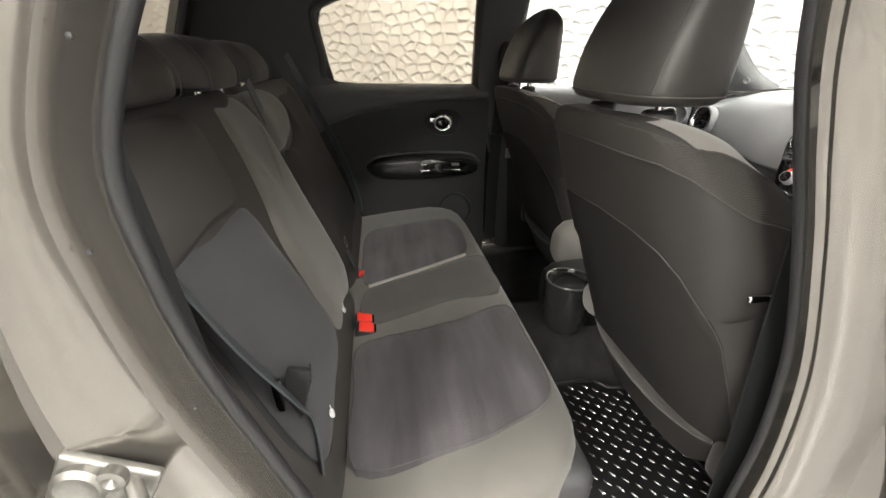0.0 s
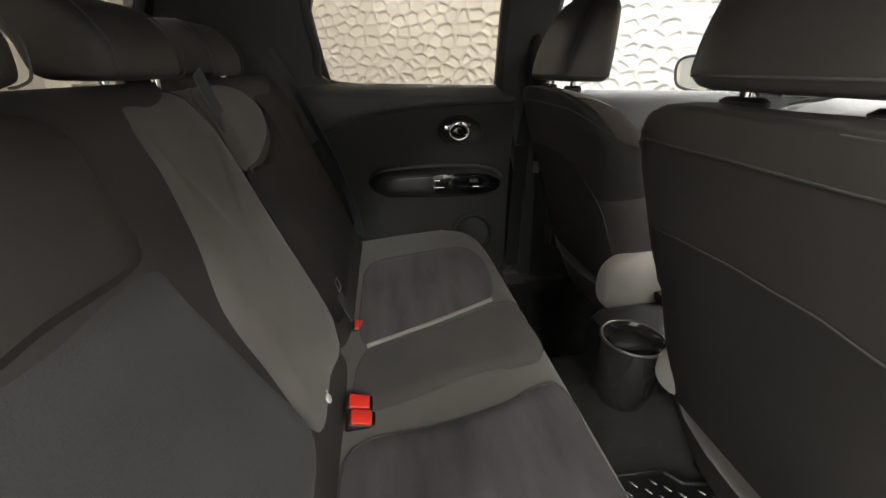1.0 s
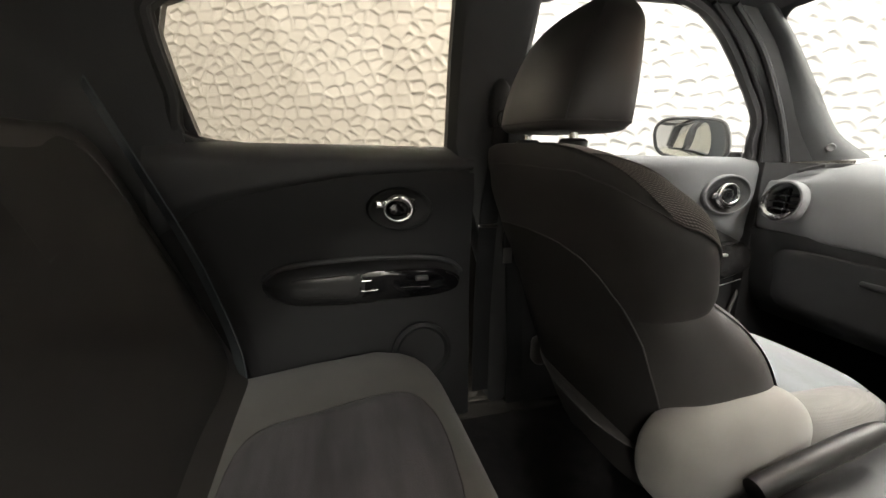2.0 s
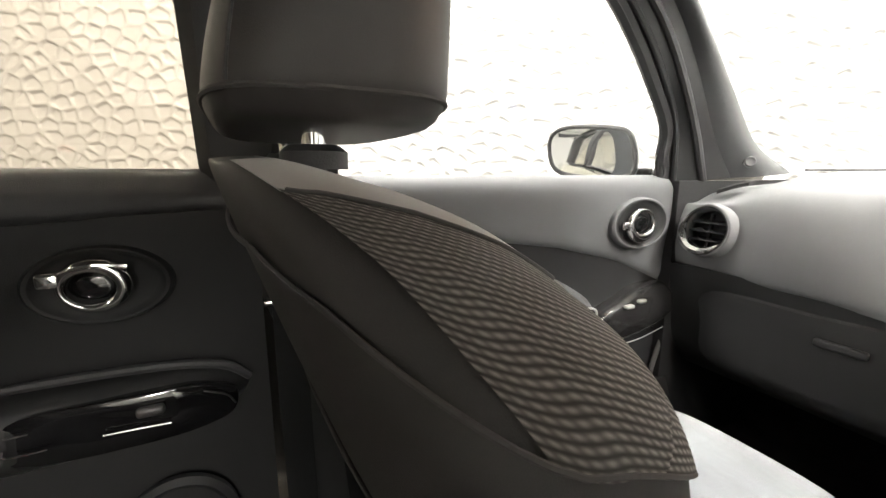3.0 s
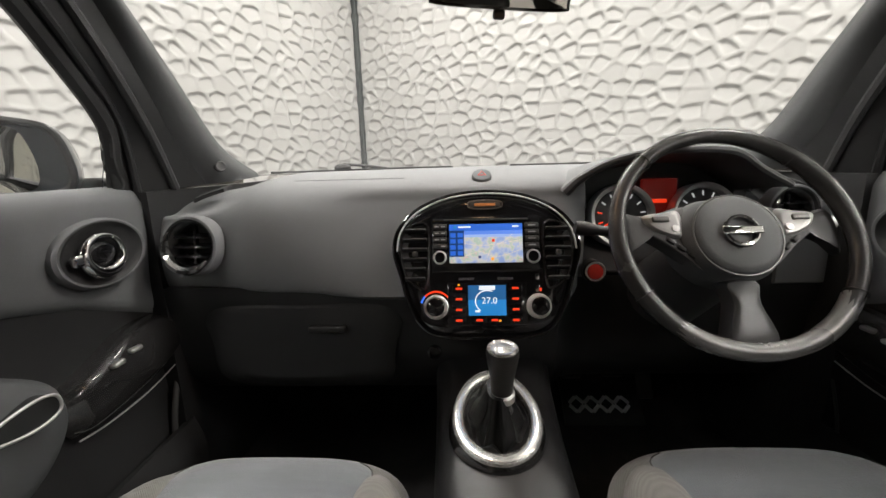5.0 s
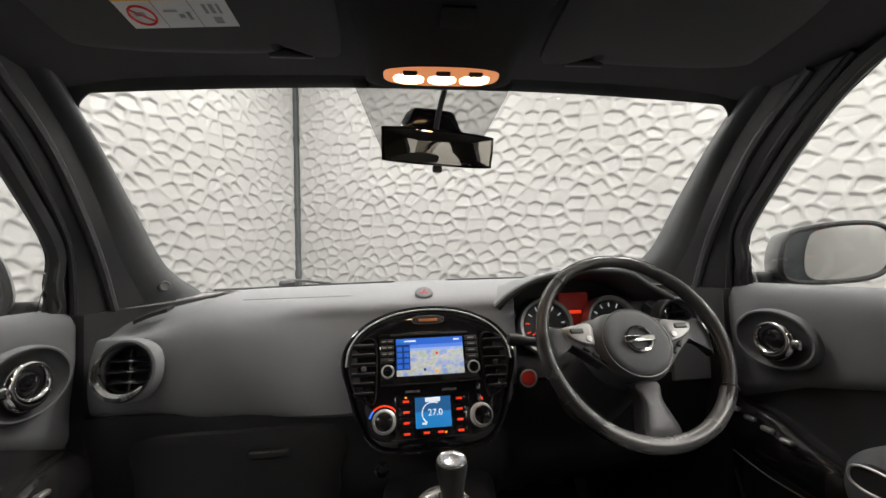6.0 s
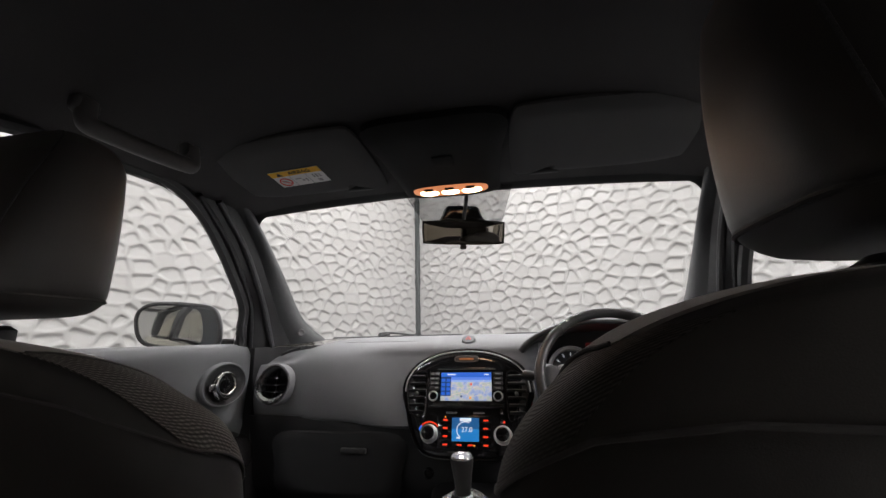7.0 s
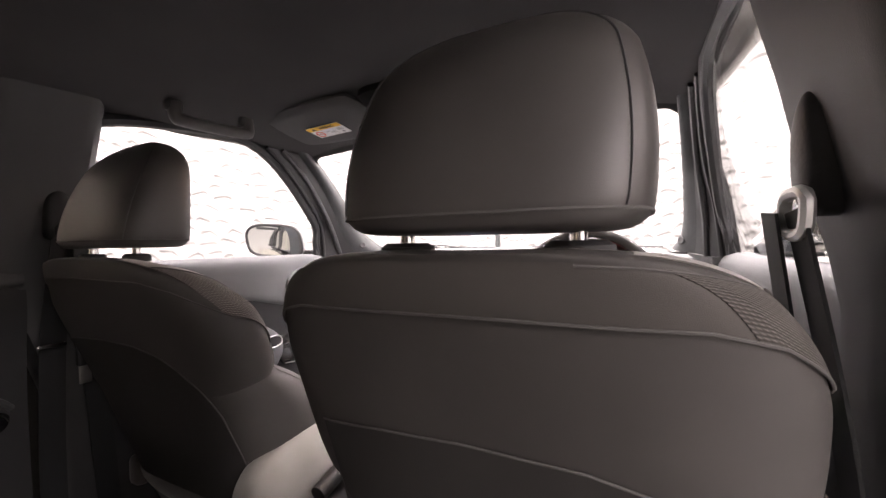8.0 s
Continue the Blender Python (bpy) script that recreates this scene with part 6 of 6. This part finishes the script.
for x, z in ((0.249, 0.697), (0.537, 0.697)):
    tg = thing("isofix_tag", (x, BY(z), z), "small round white anchor tag on the backrest", "tag", "anchor tags")
    part("disc", lathe([(0.0068, 0), (0.0068, 0.003), (0.0054, 0.0036), (0, 0.003)], (x, BY(z) + 0.012, z), (0, 0.93, 0.37), 20), WHITE, tg)
    part("loop", tube([(x + 0.006, BY(z) + 0.014, z + 0.008), (x + 0.001, BY(z) + 0.012, z + 0.018)], 0.001, 5), WHITE, tg)


def belt(name, pts, width, across, label, parent=None, t=0.0014, material=None):
    """Flat webbing along points; across: the way in which it is wide."""
    p = curve_pts(pts, 8)
    a = Vector(across).normalized()
    rings = []
    for i, q in enumerate(p):
        d = (p[min(i + 1, len(p) - 1)] - p[max(i - 1, 0)]).normalized()
        w = (a - d * a.dot(d)).normalized()
        nrm = d.cross(w).normalized()
        rings.append([q + w * width / 2 + nrm * t, q - w * width / 2 + nrm * t, q - w * width / 2 - nrm * t, q + w * width / 2 - nrm * t])
    return part(name, bridge(rings), material or WEBBING, parent)


bl = thing("seat_belt", (0.62, -0.93, 0.85), "slack grey rear seat belt with tongue plate", "seat belt", "seat belts")
belt("webbing", [(0.635, -1.03, 1.12), (0.632, -0.975, 1.02), (0.622, -0.925, 0.90), (0.598, -0.885, 0.80), (0.575, -0.872, 0.74), (0.60, -0.865, 0.66)], 0.046, (0.77, 0.46, 0.02), "", bl)
tg = part("tongue", box((0.588, -0.878, 0.795), (0.010, 0.030, 0.075), 0.004, 2, Matrix.Rotation(radians(-14), 4, "X")), BLACK_TRIM, bl, "black belt tongue with a steel plate")
part("plate", tube([(0.560, -0.868, 0.775), (0.545, -0.868, 0.770), (0.545, -0.866, 0.800), (0.560, -0.866, 0.806)], 0.0014, 5, True), STEEL, tg)
part("clip", box((0.612, -0.893, 0.812), (0.006, 0.012, 0.05), 0.002), CHROME, tg)
bl = thing("seat_belt", (-0.05, -0.92, 0.9), "grey centre rear seat belt lying on the backrest", "seat belt", "seat belts")
belt("webbing", [(0.02, -1.025, 1.14), (-0.02, -0.995, 1.02), (-0.045, -0.925, 0.86), (-0.055, -0.868, 0.725), (-0.06, -0.835, 0.64)], 0.040, (1, 0, 0), "", bl)
part("plate", tube([(-0.072, -0.862, 0.735), (-0.045, -0.862, 0.735), (-0.045, -0.855, 0.712), (-0.072, -0.855, 0.712)], 0.0013, 5, True), STEEL, bl)
bl = thing("seat_belt", (-0.5, -0.93, 0.9), "grey rear seat belt hanging beside the door", "seat belt", "seat belts")
belt("webbing", [(-0.60, -1.05, 1.20), (-0.585, -0.975, 1.04), (-0.56, -0.90, 0.88), (-0.55, -0.85, 0.72), (-0.55, -0.84, 0.64)], 0.044, (0.8, 0.6, 0), "", bl)


def front_belt(s):
    ob = thing("seat_belt", sx(s, 0.64, -0.25, 1.2), "dark front seat belt with height guide on the door pillar", "seat belt", "seat belts")
    cover = curve_pts([sx(s, 0.644, (-0.226 if s > 0 else -0.262) + y * 0.9, 1.208 + z) for y, z in ((-0.024, -0.055), (-0.030, 0.015), (-0.020, 0.045), (0.004, 0.052), (0.026, 0.025), (0.030, -0.03), (0.020, -0.058))], 5, True)
    part("height_cover", pillow(cover, (-s * 0.016, 0, 0.0), (s * 0.02, 0, 0), 6, 2.2), BLACK_TRIM, ob, "black belt height adjuster")
    loop = [sx(s, 0.622, (-0.256 if s > 0 else -0.245) + y * 0.85, (1.148 if s > 0 else 1.165) + z * 0.85) for y, z in ((-0.030, 0.016), (0.030, 0.016), (0.026, -0.018), (-0.026, -0.018))]
    part("guide", tube(curve_pts(loop, 4, True), 0.0055, 8, True), SATIN if s > 0 else BLACK_TRIM, ob, "steel belt guide" if s > 0 else "black belt guide")
    belt("webbing", [sx(s, 0.610, -0.230, 1.150), sx(s, 0.635, -0.215, 0.95), sx(s, 0.655, -0.19, 0.70), sx(s, 0.665, -0.17, 0.48)], 0.046, (0, 1, 0), "", ob, material=WEB_DARK)
    belt("webbing", [sx(s, 0.620, -0.262, 1.150), sx(s, 0.648, -0.275, 0.95), sx(s, 0.668, -0.275, 0.70), sx(s, 0.672, -0.27, 0.45)], 0.046, (0, 1, 0.0), "", ob, material=WEB_DARK)
    t = part("tongue", box(sx(s, 0.640, -0.215, 0.885), (0.012, 0.05, 0.045), 0.005, 3), BLACK_TRIM, ob, "black belt tongue")
    part("plate", box(sx(s, 0.638, -0.225, 0.845), (0.003, 0.024, 0.045), 0.001), STEEL, t)
    part("bright_bar", box(sx(s, 0.632, -0.285, 0.921), (0.010, 0.052, 0.011), 0.004, 3), CHROME, ob, "small bright chrome bar beside the belt")


front_belt(1), front_belt(-1)

# ---- centre console ----
con = thing("centre_console", (XC, 0.15, 0.40), "dark centre console with silver gear surround", "centre console")
rows = [(0.60, 0.115, 0.60, 0.73), (0.55, 0.112, 0.56, 0.712), (0.44, 0.108, 0.50, 0.700), (0.32, 0.106, 0.47, 0.690), (0.24, 0.100, 0.46, 0.665), (0.05, 0.090, 0.46, 0.640), (-0.15, 0.088, 0.46, 0.635), (-0.24, 0.082, 0.47, 0.630), (-0.275, 0.06, 0.49, 0.615)]
part("body", bridge([superring((XC, y, (a + b) / 2), (1, 0, 0), (0, 0, 1), w, (b - a) / 2, 36, 4.5) for y, w, a, b in rows]), surf("matt_black_console", (0.014, 0.014, 0.015), 0.38, var=0.15, scale=6, grain=800, bump=0.2, spec=0.4), con, "dark moulded console body")
G = plane_at((0.006, 0.431, 0.714), (1, 0, 0), (0, 0.985, 0.17))
oval = lambda k, z: [(k * 0.070 * math.cos(q) * (1 - 0.10 * math.sin(q)), k ** 0.8 * 0.102 * math.sin(q), z) for q in (2 * math.pi * i / 48 for i in range(48))]
part("gear_surround", moved(bridge([oval(1.04, -0.05), oval(1.035, -0.002), oval(1.025, 0.005), oval(0.995, 0.0085), oval(0.96, 0.0095), oval(0.80, 0.0075), oval(0.765, 0.005), oval(0.75, 0.0), oval(0.745, -0.02)], caps=False), G), BRUSHED, con, "broad polished silver gear surround")
part("gear_housing", moved(bridge([oval(1.22, -0.10), oval(1.17, -0.05), oval(1.10, -0.006), oval(1.03, 0.004), oval(1.0, -0.01), oval(0.9, -0.05)], caps=True), G), GLOSSGREY, con, "gloss dark gear housing")
fold = lambda k, z: [(p[0] * (1 + 0.5 * (0.80 - k) * math.sin(i * 0.785 + k * 4)), p[1] * (1 + 0.4 * (0.80 - k) * math.sin(i * 1.18 + k * 3)), p[2] + 0.004 * math.sin(i * 0.98)) for i, p in enumerate(oval(k, z))]
part("gear_boot", moved(bridge([oval(0.74, -0.006), fold(0.67, 0.000), fold(0.58, -0.004), fold(0.50, 0.008), fold(0.41, 0.018), fold(0.33, 0.032), oval(0.22, 0.056)], caps=True), G), surf("boot_leather", (0.008, 0.008, 0.008), 0.40, spec=0.3, var=0.15, scale=20, grain=600, bump=0.3), con, "black leather gear boot")
KN = Vector((0.0135, 0.405, 0.838))
part("gear_lever", lathe([(0.016, -0.118), (0.0175, -0.108), (0.0165, -0.100), (0.0145, -0.094), (0.0145, -0.085), (0.0170, -0.072), (0.0185, -0.050), (0.0212, -0.030), (0.0240, -0.013), (0.0252, -0.003), (0.0243, 0.004), (0.0, 0.004)], KN, (0, -0.12, 1), 32), surf("worn_knob_leather", (0.034, 0.033, 0.032), 0.36, var=0.2, scale=40, grain=700, bump=0.3), con, "worn grey leather gear knob")
part("lever_ring", lathe([(0.0165, -0.088), (0.0205, -0.085), (0.0212, -0.079), (0.0205, -0.074), (0.017, -0.071)], KN, (0, -0.12, 1), 28), SATIN, con, "satin silver collar")
part("lever_ring", lathe([(0.0165, -0.109), (0.0185, -0.107), (0.0185, -0.103), (0.0165, -0.101)], KN, (0, -0.12, 1), 28), SATIN_DARK, con)
part("knob_cap", lathe([(0.0240, 0.002), (0.0238, 0.006), (0.0212, 0.0082), (0.0180, 0.0066), (0.013, 0.0066), (0.006, 0.0088), (0.0, 0.0092)], KN, (0, -0.12, 1), 36), surf("satin_cap", (0.34, 0.335, 0.33), 0.25, 0.8, var=0.06, bump=0.02), con, "chrome shift-pattern cap")
part("socket", lathe([(0.014, 0), (0.014, 0.006), (0.010, 0.008), (0.009, 0.0), (0, 0)], (XC - 0.115, 0.578, 0.755), (0, -1, 0.1), 24), PIANO, con, "round power socket cover")
cup = part("rear_cup_holder", lathe([(0.050, -0.15), (0.062, -0.11), (0.066, -0.02), (0.066, 0.0), (0.060, 0.004), (0.056, -0.004), (0.052, -0.07), (0, -0.075)], (0.098, -0.255, 0.645), (0, 0, 1), 36), GLOSSGREY, con, "gloss rear cup holder")
part("rim", tube([(0.098 + 0.063 * math.cos(q), -0.255 + 0.063 * math.sin(q), 0.648) for q in (2 * math.pi * i / 36 for i in range(36))], 0.0028, 8, True), SATIN_DARK, cup, "dark satin rim")
hb = thing("handbrake", (-0.055, 0.02, 0.64), "black leather handbrake lever", "handbrake")
part("lever", tube(curve_pts([(-0.050, -0.10, 0.645), (-0.050, 0.02, 0.675), (-0.050, 0.14, 0.700)], 6), [0.017] * 10 + [0.016, 0.015, 0.012], 14), LEATHER, hb)
part("button", lathe([(0.007, 0), (0.007, 0.01), (0, 0.012)], (-0.050, 0.142, 0.7005), (0, 1, 0.2), 14), CHROME, hb)


# ---- floor mats ----
def tread_mat(name, loop, z, label, pitch=0.034):
    mat = thing(name, (loop[0][0], loop[0][1], z), label, "floor mat", "floor mats")
    part("sheet", prism([(x, y, z) for x, y in loop], (0, 0, 0.006), 0.002), RUBBER, mat)
    part("raised_edge", tube([(x, y, z + 0.006) for x, y in loop], 0.006, 8, True), RUBBER, mat)
    xs, ys = [p[0] for p in loop], [p[1] for p in loop]

    def inside(x, y):
        hit = False
        for (x0, y0), (x1, y1) in zip(loop, loop[1:] + loop[:1]):
            if (y0 > y) != (y1 > y) and x < (x1 - x0) * (y - y0) / (y1 - y0) + x0:
                hit = not hit
        return hit
    stud = bmesh.new()
    a = [stud.verts.new(v) for v in ((-0.0095, 0, 0), (-0.003, -0.0024, 0), (0.003, -0.0024, 0), (0.0095, 0, 0), (0.003, 0.0024, 0), (-0.003, 0.0024, 0))]
    b = [stud.verts.new(v) for v in ((-0.004, 0, 0.002), (0.004, 0, 0.002))]
    for f in ((a[0], a[1], b[0]), (a[1], a[2], b[1], b[0]), (a[2], a[3], b[1]), (a[3], a[4], b[1]), (a[4], a[5], b[0], b[1]), (a[5], a[0], b[0])):
        stud.faces.new(f)
    me = bpy.data.meshes.new("stud")
    stud.to_mesh(me)
    stud.free()
    me.materials.append(TREAD)
    k = 0
    y = min(ys) + 0.02
    row = 0
    while y < max(ys) - 0.012:
        x = min(xs) + 0.02 + (pitch / 2 if row % 2 else 0)
        while x < max(xs) - 0.012:
            if inside(x, y) and inside(x + 0.012, y) and inside(x - 0.012, y) and k < 300:
                ob = new("stud", me)
                ob.parent = mat
                ob.matrix_parent_inverse = base_of(mat).inverted()
                ob.matrix_basis = Matrix.Translation((x, y, z + 0.006)) @ Matrix.Rotation(radians(35), 4, "Z")
                k += 1
            x += pitch
        y += pitch * 0.62
        row += 1


tread_mat("floor_mat", [(0.205, -0.46), (0.205, -0.195), (0.235, -0.17), (0.245, -0.115), (0.34, -0.09), (0.60, -0.085), (0.62, -0.46)], 0.372, "black rubber rear footwell mat with raised shiny treads")
heel = thing("heel_pad", (0.36, 0.95, 0.39), "dark heel pad with raised bright tread plates", "heel pad")
HP_ = Matrix.Translation((0.360, 0.945, 0.402)) @ Matrix.Rotation(radians(38), 4, "X")
part("pad", moved(box((0, 0, -0.004), (0.23, 0.14, 0.008), 0.003, 2), HP_), RUBBER, heel)
for i in range(8):
    for j in range(2):
        at = (-0.084 + i * 0.022, -0.012 + j * 0.026, 0.001)
        part("tread", moved(box(at, (0.030, 0.011, 0.004), 0.002, 1, Matrix.Rotation(radians(45 if (i + j) % 2 else -45), 4, "Z")), HP_), TREADPAD, heel)
ped = thing("pedal_set", (0.36, 1.02, 0.40), "dark metal pedals above the driver's footwell", "pedals")
for x, w, z in ((0.275, 0.055, 0.50), (0.395, 0.062, 0.505), (0.490, 0.045, 0.47)):
    part("pedal", box((x, 0.98, z), (w, 0.014, 0.055 if x < 0.45 else 0.12), 0.006, 2, Matrix.Rotation(radians(-30), 4, "X")), RUBBER, ped)
    part("arm", tube([(x, 0.992, z + 0.02), (x, 1.02, z + 0.14)], 0.007, 8), BLACK_TRIM, ped)

# ---- overhead ----
over = thing("overhead_console", (XC, 0.32, 1.46), "dark overhead console with lit map lamps", "overhead console")
loop = curve_pts([(x, y, 0) for x, y in ((-0.112, -0.105), (-0.05, -0.118), (0.05, -0.118), (0.112, -0.105), (0.118, -0.06), (0.130, 0.05), (0.140, 0.16), (0.0, 0.175), (-0.140, 0.16), (-0.130, 0.05), (-0.118, -0.06))], 5, True)
OCM = Matrix.Translation((0.012, 0.300, 1.471)) @ Matrix((Vector((1, 0, 0)), Vector((0, -0.9837, 0.18)), Vector((0, -0.18, -0.9837)))).transposed().to_4x4()
part("body", moved(pillow(loop, (0, 0, 0.014), (0, 0, -0.05), 5, 3.2, 0.7), OCM), surf("matt_black_grain", (0.012, 0.012, 0.012), 0.8, var=0.2, grain=900, bump=0.4, spec=0.2), over, "dark moulded console body")
lens = superring((0, -0.066, 0.013), (1, 0, 0), (0, 1, 0), 0.090, 0.025, 56, 3.0)
part("lamp_lens", moved(pillow(lens, (0, 0, 0.005), (0, 0, -0.012), 4), OCM), BULB_LENS, over, "warm lit map lamp lens")
for x in (-0.050, 0.0, 0.050):
    part("bulb", moved(pillow(superring((x, -0.069, 0.0165), (1, 0, 0), (0, 1, 0), 0.025, 0.0125, 28, 2.6), (0, 0, 0.004), (0, 0, -0.004), 4), OCM), BULB, over, "bright warm bulb")
    part("lamp_switch", moved(box((x, -0.0515, 0.0195), (0.022, 0.008, 0.005), 0.002, 2), OCM), surf("brown_switch", (0.06, 0.035, 0.022), 0.5, var=0.1), over, "small dark lamp switch")
part("microphone_cover", moved(box((0.006, 0.055, 0.0145), (0.044, 0.036, 0.004), 0.012, 3), OCM), surf("matt_black_grain", (0.012, 0.012, 0.012), 0.8), over)
lamp = bpy.data.lights.new("map_lamp", "AREA")
lamp.shape, lamp.size, lamp.size_y, lamp.energy, lamp.color = "RECTANGLE", 0.14, 0.02, 0.35, (1.0, 0.62, 0.35)
ob = new("map_lamp", lamp)
ob.matrix_world = OCM @ Matrix.Translation((0, -0.068, 0.026)) @ Matrix.Rotation(math.pi, 4, "X")


def sun_visor(s, label):
    ob = thing("sun_visor", sx(s, 0.3, 0.25, 1.48), label, "sun visor", "sun visors")
    m = Matrix.Translation((XC, 0.235, 1.483)) @ Matrix((Vector((1, 0, 0)), Vector((0, -0.9837, 0.18)), Vector((0, -0.18, -0.9837)))).transposed().to_4x4()
    outl = [(0.150, -0.100), (0.180, -0.104), (0.190, -0.088), (0.206, -0.082), (0.232, -0.084), (0.244, -0.104), (0.40, -0.108), (0.445, -0.106), (0.490, -0.100), (0.505, -0.078), (0.508, 0.058), (0.494, 0.080), (0.36, 0.100), (0.20, 0.105), (0.160, 0.09), (0.148, 0.0)]
    lp = curve_pts([(s * x, y * 1.05 + 0.002, 0) for x, y in outl], 3, True)
    part("board", moved(pillow(lp, (0, 0, 0.009), (0, 0, -0.008), 4, 4.0, 0.5), m), surf("visor_cloth", (0.075, 0.075, 0.076), 0.85, var=0.1, scale=10, grain=800, bump=0.3, spec=0.2), ob, "dark grey visor board")
    part("clip", moved(tube([(s * 0.188, -0.104, 0.002), (s * 0.248, -0.104, 0.002)], 0.007, 10), m), BLACK_TRIM, ob, "black visor clip")
    part("pivot", moved(tube([(s * 0.50, 0.02, -0.004), (s * 0.535, 0.015, -0.014)], 0.007, 8), m), BLACK_TRIM, ob)
    if s < 0:
        lm = m @ Matrix.Translation((-0.334, -0.020, 0.0105)) @ Matrix.Rotation(radians(5), 4, "Z")
        lab = part("warning_label", moved(box((0, 0, 0), (0.128, 0.062, 0.0008)), lm), WHITE, ob, "white and yellow airbag warning label", smooth=False)
        part("yellow_band", moved(box((0, 0.0215, 0.0006), (0.128, 0.019, 0.0006)), lm), YELLOW, lab, smooth=False)
        lettering("AIRBAG", 0.0165, lm @ Matrix.Translation((0.012, 0.0212, 0.0012)), PRINT_BLACK, lab)
        part("triangle", moved(prism([(-0.049, 0.0150, 0.001), (-0.033, 0.0150, 0.001), (-0.041, 0.0280, 0.001)], (0, 0, 0.0004)), lm), PRINT_BLACK, lab, smooth=False)
        part("ban_ring", moved(tube([(-0.042 + 0.0145 * math.cos(q), -0.010 + 0.0145 * math.sin(q), 0.0008) for q in (2 * math.pi * i / 28 for i in range(28))], 0.0014, 5, True), lm), RED, lab)
        part("ban_bar", moved(box((-0.042, -0.010, 0.0009), (0.028, 0.0026, 0.0006), 0, 1, Matrix.Rotation(radians(-42), 4, "Z")), lm), RED, lab, smooth=False)
        for x in (-0.021, 0.021):
            part("rule", moved(box((x, -0.010, 0.0006), (0.0010, 0.042, 0.0004)), lm), GREYPRINT, lab, smooth=False)
        for x, y, w, h in ((-0.044, -0.008, 0.012, 0.006), (-0.006, -0.004, 0.016, 0.003), (0.004, -0.012, 0.006, 0.006), (0.013, -0.012, 0.004, 0.012), (0.036, -0.002, 0.004, 0.014), (0.044, -0.002, 0.005, 0.014), (0.052, -0.002, 0.003, 0.014), (0.044, -0.020, 0.010, 0.010)):
            part("pictogram", moved(box((x, y, 0.0007), (w, h, 0.0004)), lm), GREYPRINT, lab, smooth=False)


sun_visor(-1, "dark grey sun visor with a yellow warning label, folded up")
sun_visor(1, "plain dark grey sun visor, folded up")

mir = thing("rear_view_mirror", (0.022, 0.50, 1.372), "dark framed rear-view mirror hanging from the windscreen", "rear-view mirror")
MM = plane_at((0.020, 0.500, 1.372), (0.972, 0.225, -0.02), (0.02, -0.150, 1))
lp = curve_pts([(x, y, 0) for x, y in ((-0.108, -0.020), (-0.110, 0.020), (-0.100, 0.031), (0.0, 0.034), (0.100, 0.031), (0.110, 0.020), (0.108, -0.020), (0.098, -0.030), (0.0, -0.032), (-0.098, -0.030))], 4, True)
part("casing", moved(pillow(lp, (0, 0, -0.035), (0, 0, 0.006), 6, 2.4, 0.8), MM), PIANO, mir, "gloss black mirror casing")
part("glass", moved(pillow([(p.x * 0.955, p.y * 0.88, 0.0062) for p in lp], (0, 0, 0.0012), (0, 0, -0.004), 3), MM), MIRROR_TINT, mir, "dimmed mirror glass")
part("dimmer_tab", moved(box((0.0, -0.037, -0.004), (0.018, 0.014, 0.012), 0.004, 2), MM), BLACK_TRIM, mir)
part("sensor_box", moved(pillow(curve_pts([(x, y, -0.045) for x, y in ((-0.062, 0.030), (-0.058, 0.050), (-0.046, 0.078), (-0.030, 0.082), (0.030, 0.082), (0.046, 0.078), (0.058, 0.050), (0.062, 0.030))], 3, True), (0, 0, 0.014), (0, 0, -0.03), 4, 4.0, 0.5), MM), PIANO, mir, "dark rain sensor cover")
part("stem", moved(tube([(0.0, 0.02, -0.03), (0.008, 0.075, -0.030), (0.010, 0.115, -0.005)], 0.0055, 8), MM), BLACK_TRIM, mir)


def grip(s):
    ob = thing("grab_handle", sx(s, 0.50, 0.0, 1.445), "dark folding grab handle above the door", "grab handle", "grab handles")
    a, b = Vector((XC + s * 0.494, -0.098, 1.452)), Vector((XC + s * 0.464, 0.076, 1.452))
    d = Vector((-s * 0.008, 0, -0.020))
    pts = curve_pts([a + Vector((0, 0, 0.02)), a + d * 0.7, a.lerp(b, 0.10) + d, a.lerp(b, 0.5) + d * 1.1, a.lerp(b, 0.90) + d, b + d * 0.7, b + Vector((0, 0, 0.02))], 6)
    part("bar", tube(pts, 0.0150, 14, False, 1.0), surf("grip_plastic", (0.075, 0.073, 0.074), 0.5, var=0.1), ob)
    for p in (a, b):
        part("mount", box(p + Vector((s * 0.004, 0, 0.014)), (0.026, 0.040, 0.03), 0.01, 3), DARK, ob)


grip(-1)
wip = thing("wiper", (-0.36, 1.02, 1.115), "black wiper arm parked at the windscreen base", "wiper")
part("pivot_cap", lathe([(0.016, -0.03), (0.016, 0.004), (0.011, 0.010), (0, 0.011)], (-0.385, 1.02, 1.115), (0, -0.2, 1), 20, 1.5, 1.0), RUBBER, wip)
part("arm", tube(curve_pts([(-0.385, 1.02, 1.124), (-0.34, 1.03, 1.121), (-0.26, 1.045, 1.110)], 6), 0.004, 8), RUBBER, wip)
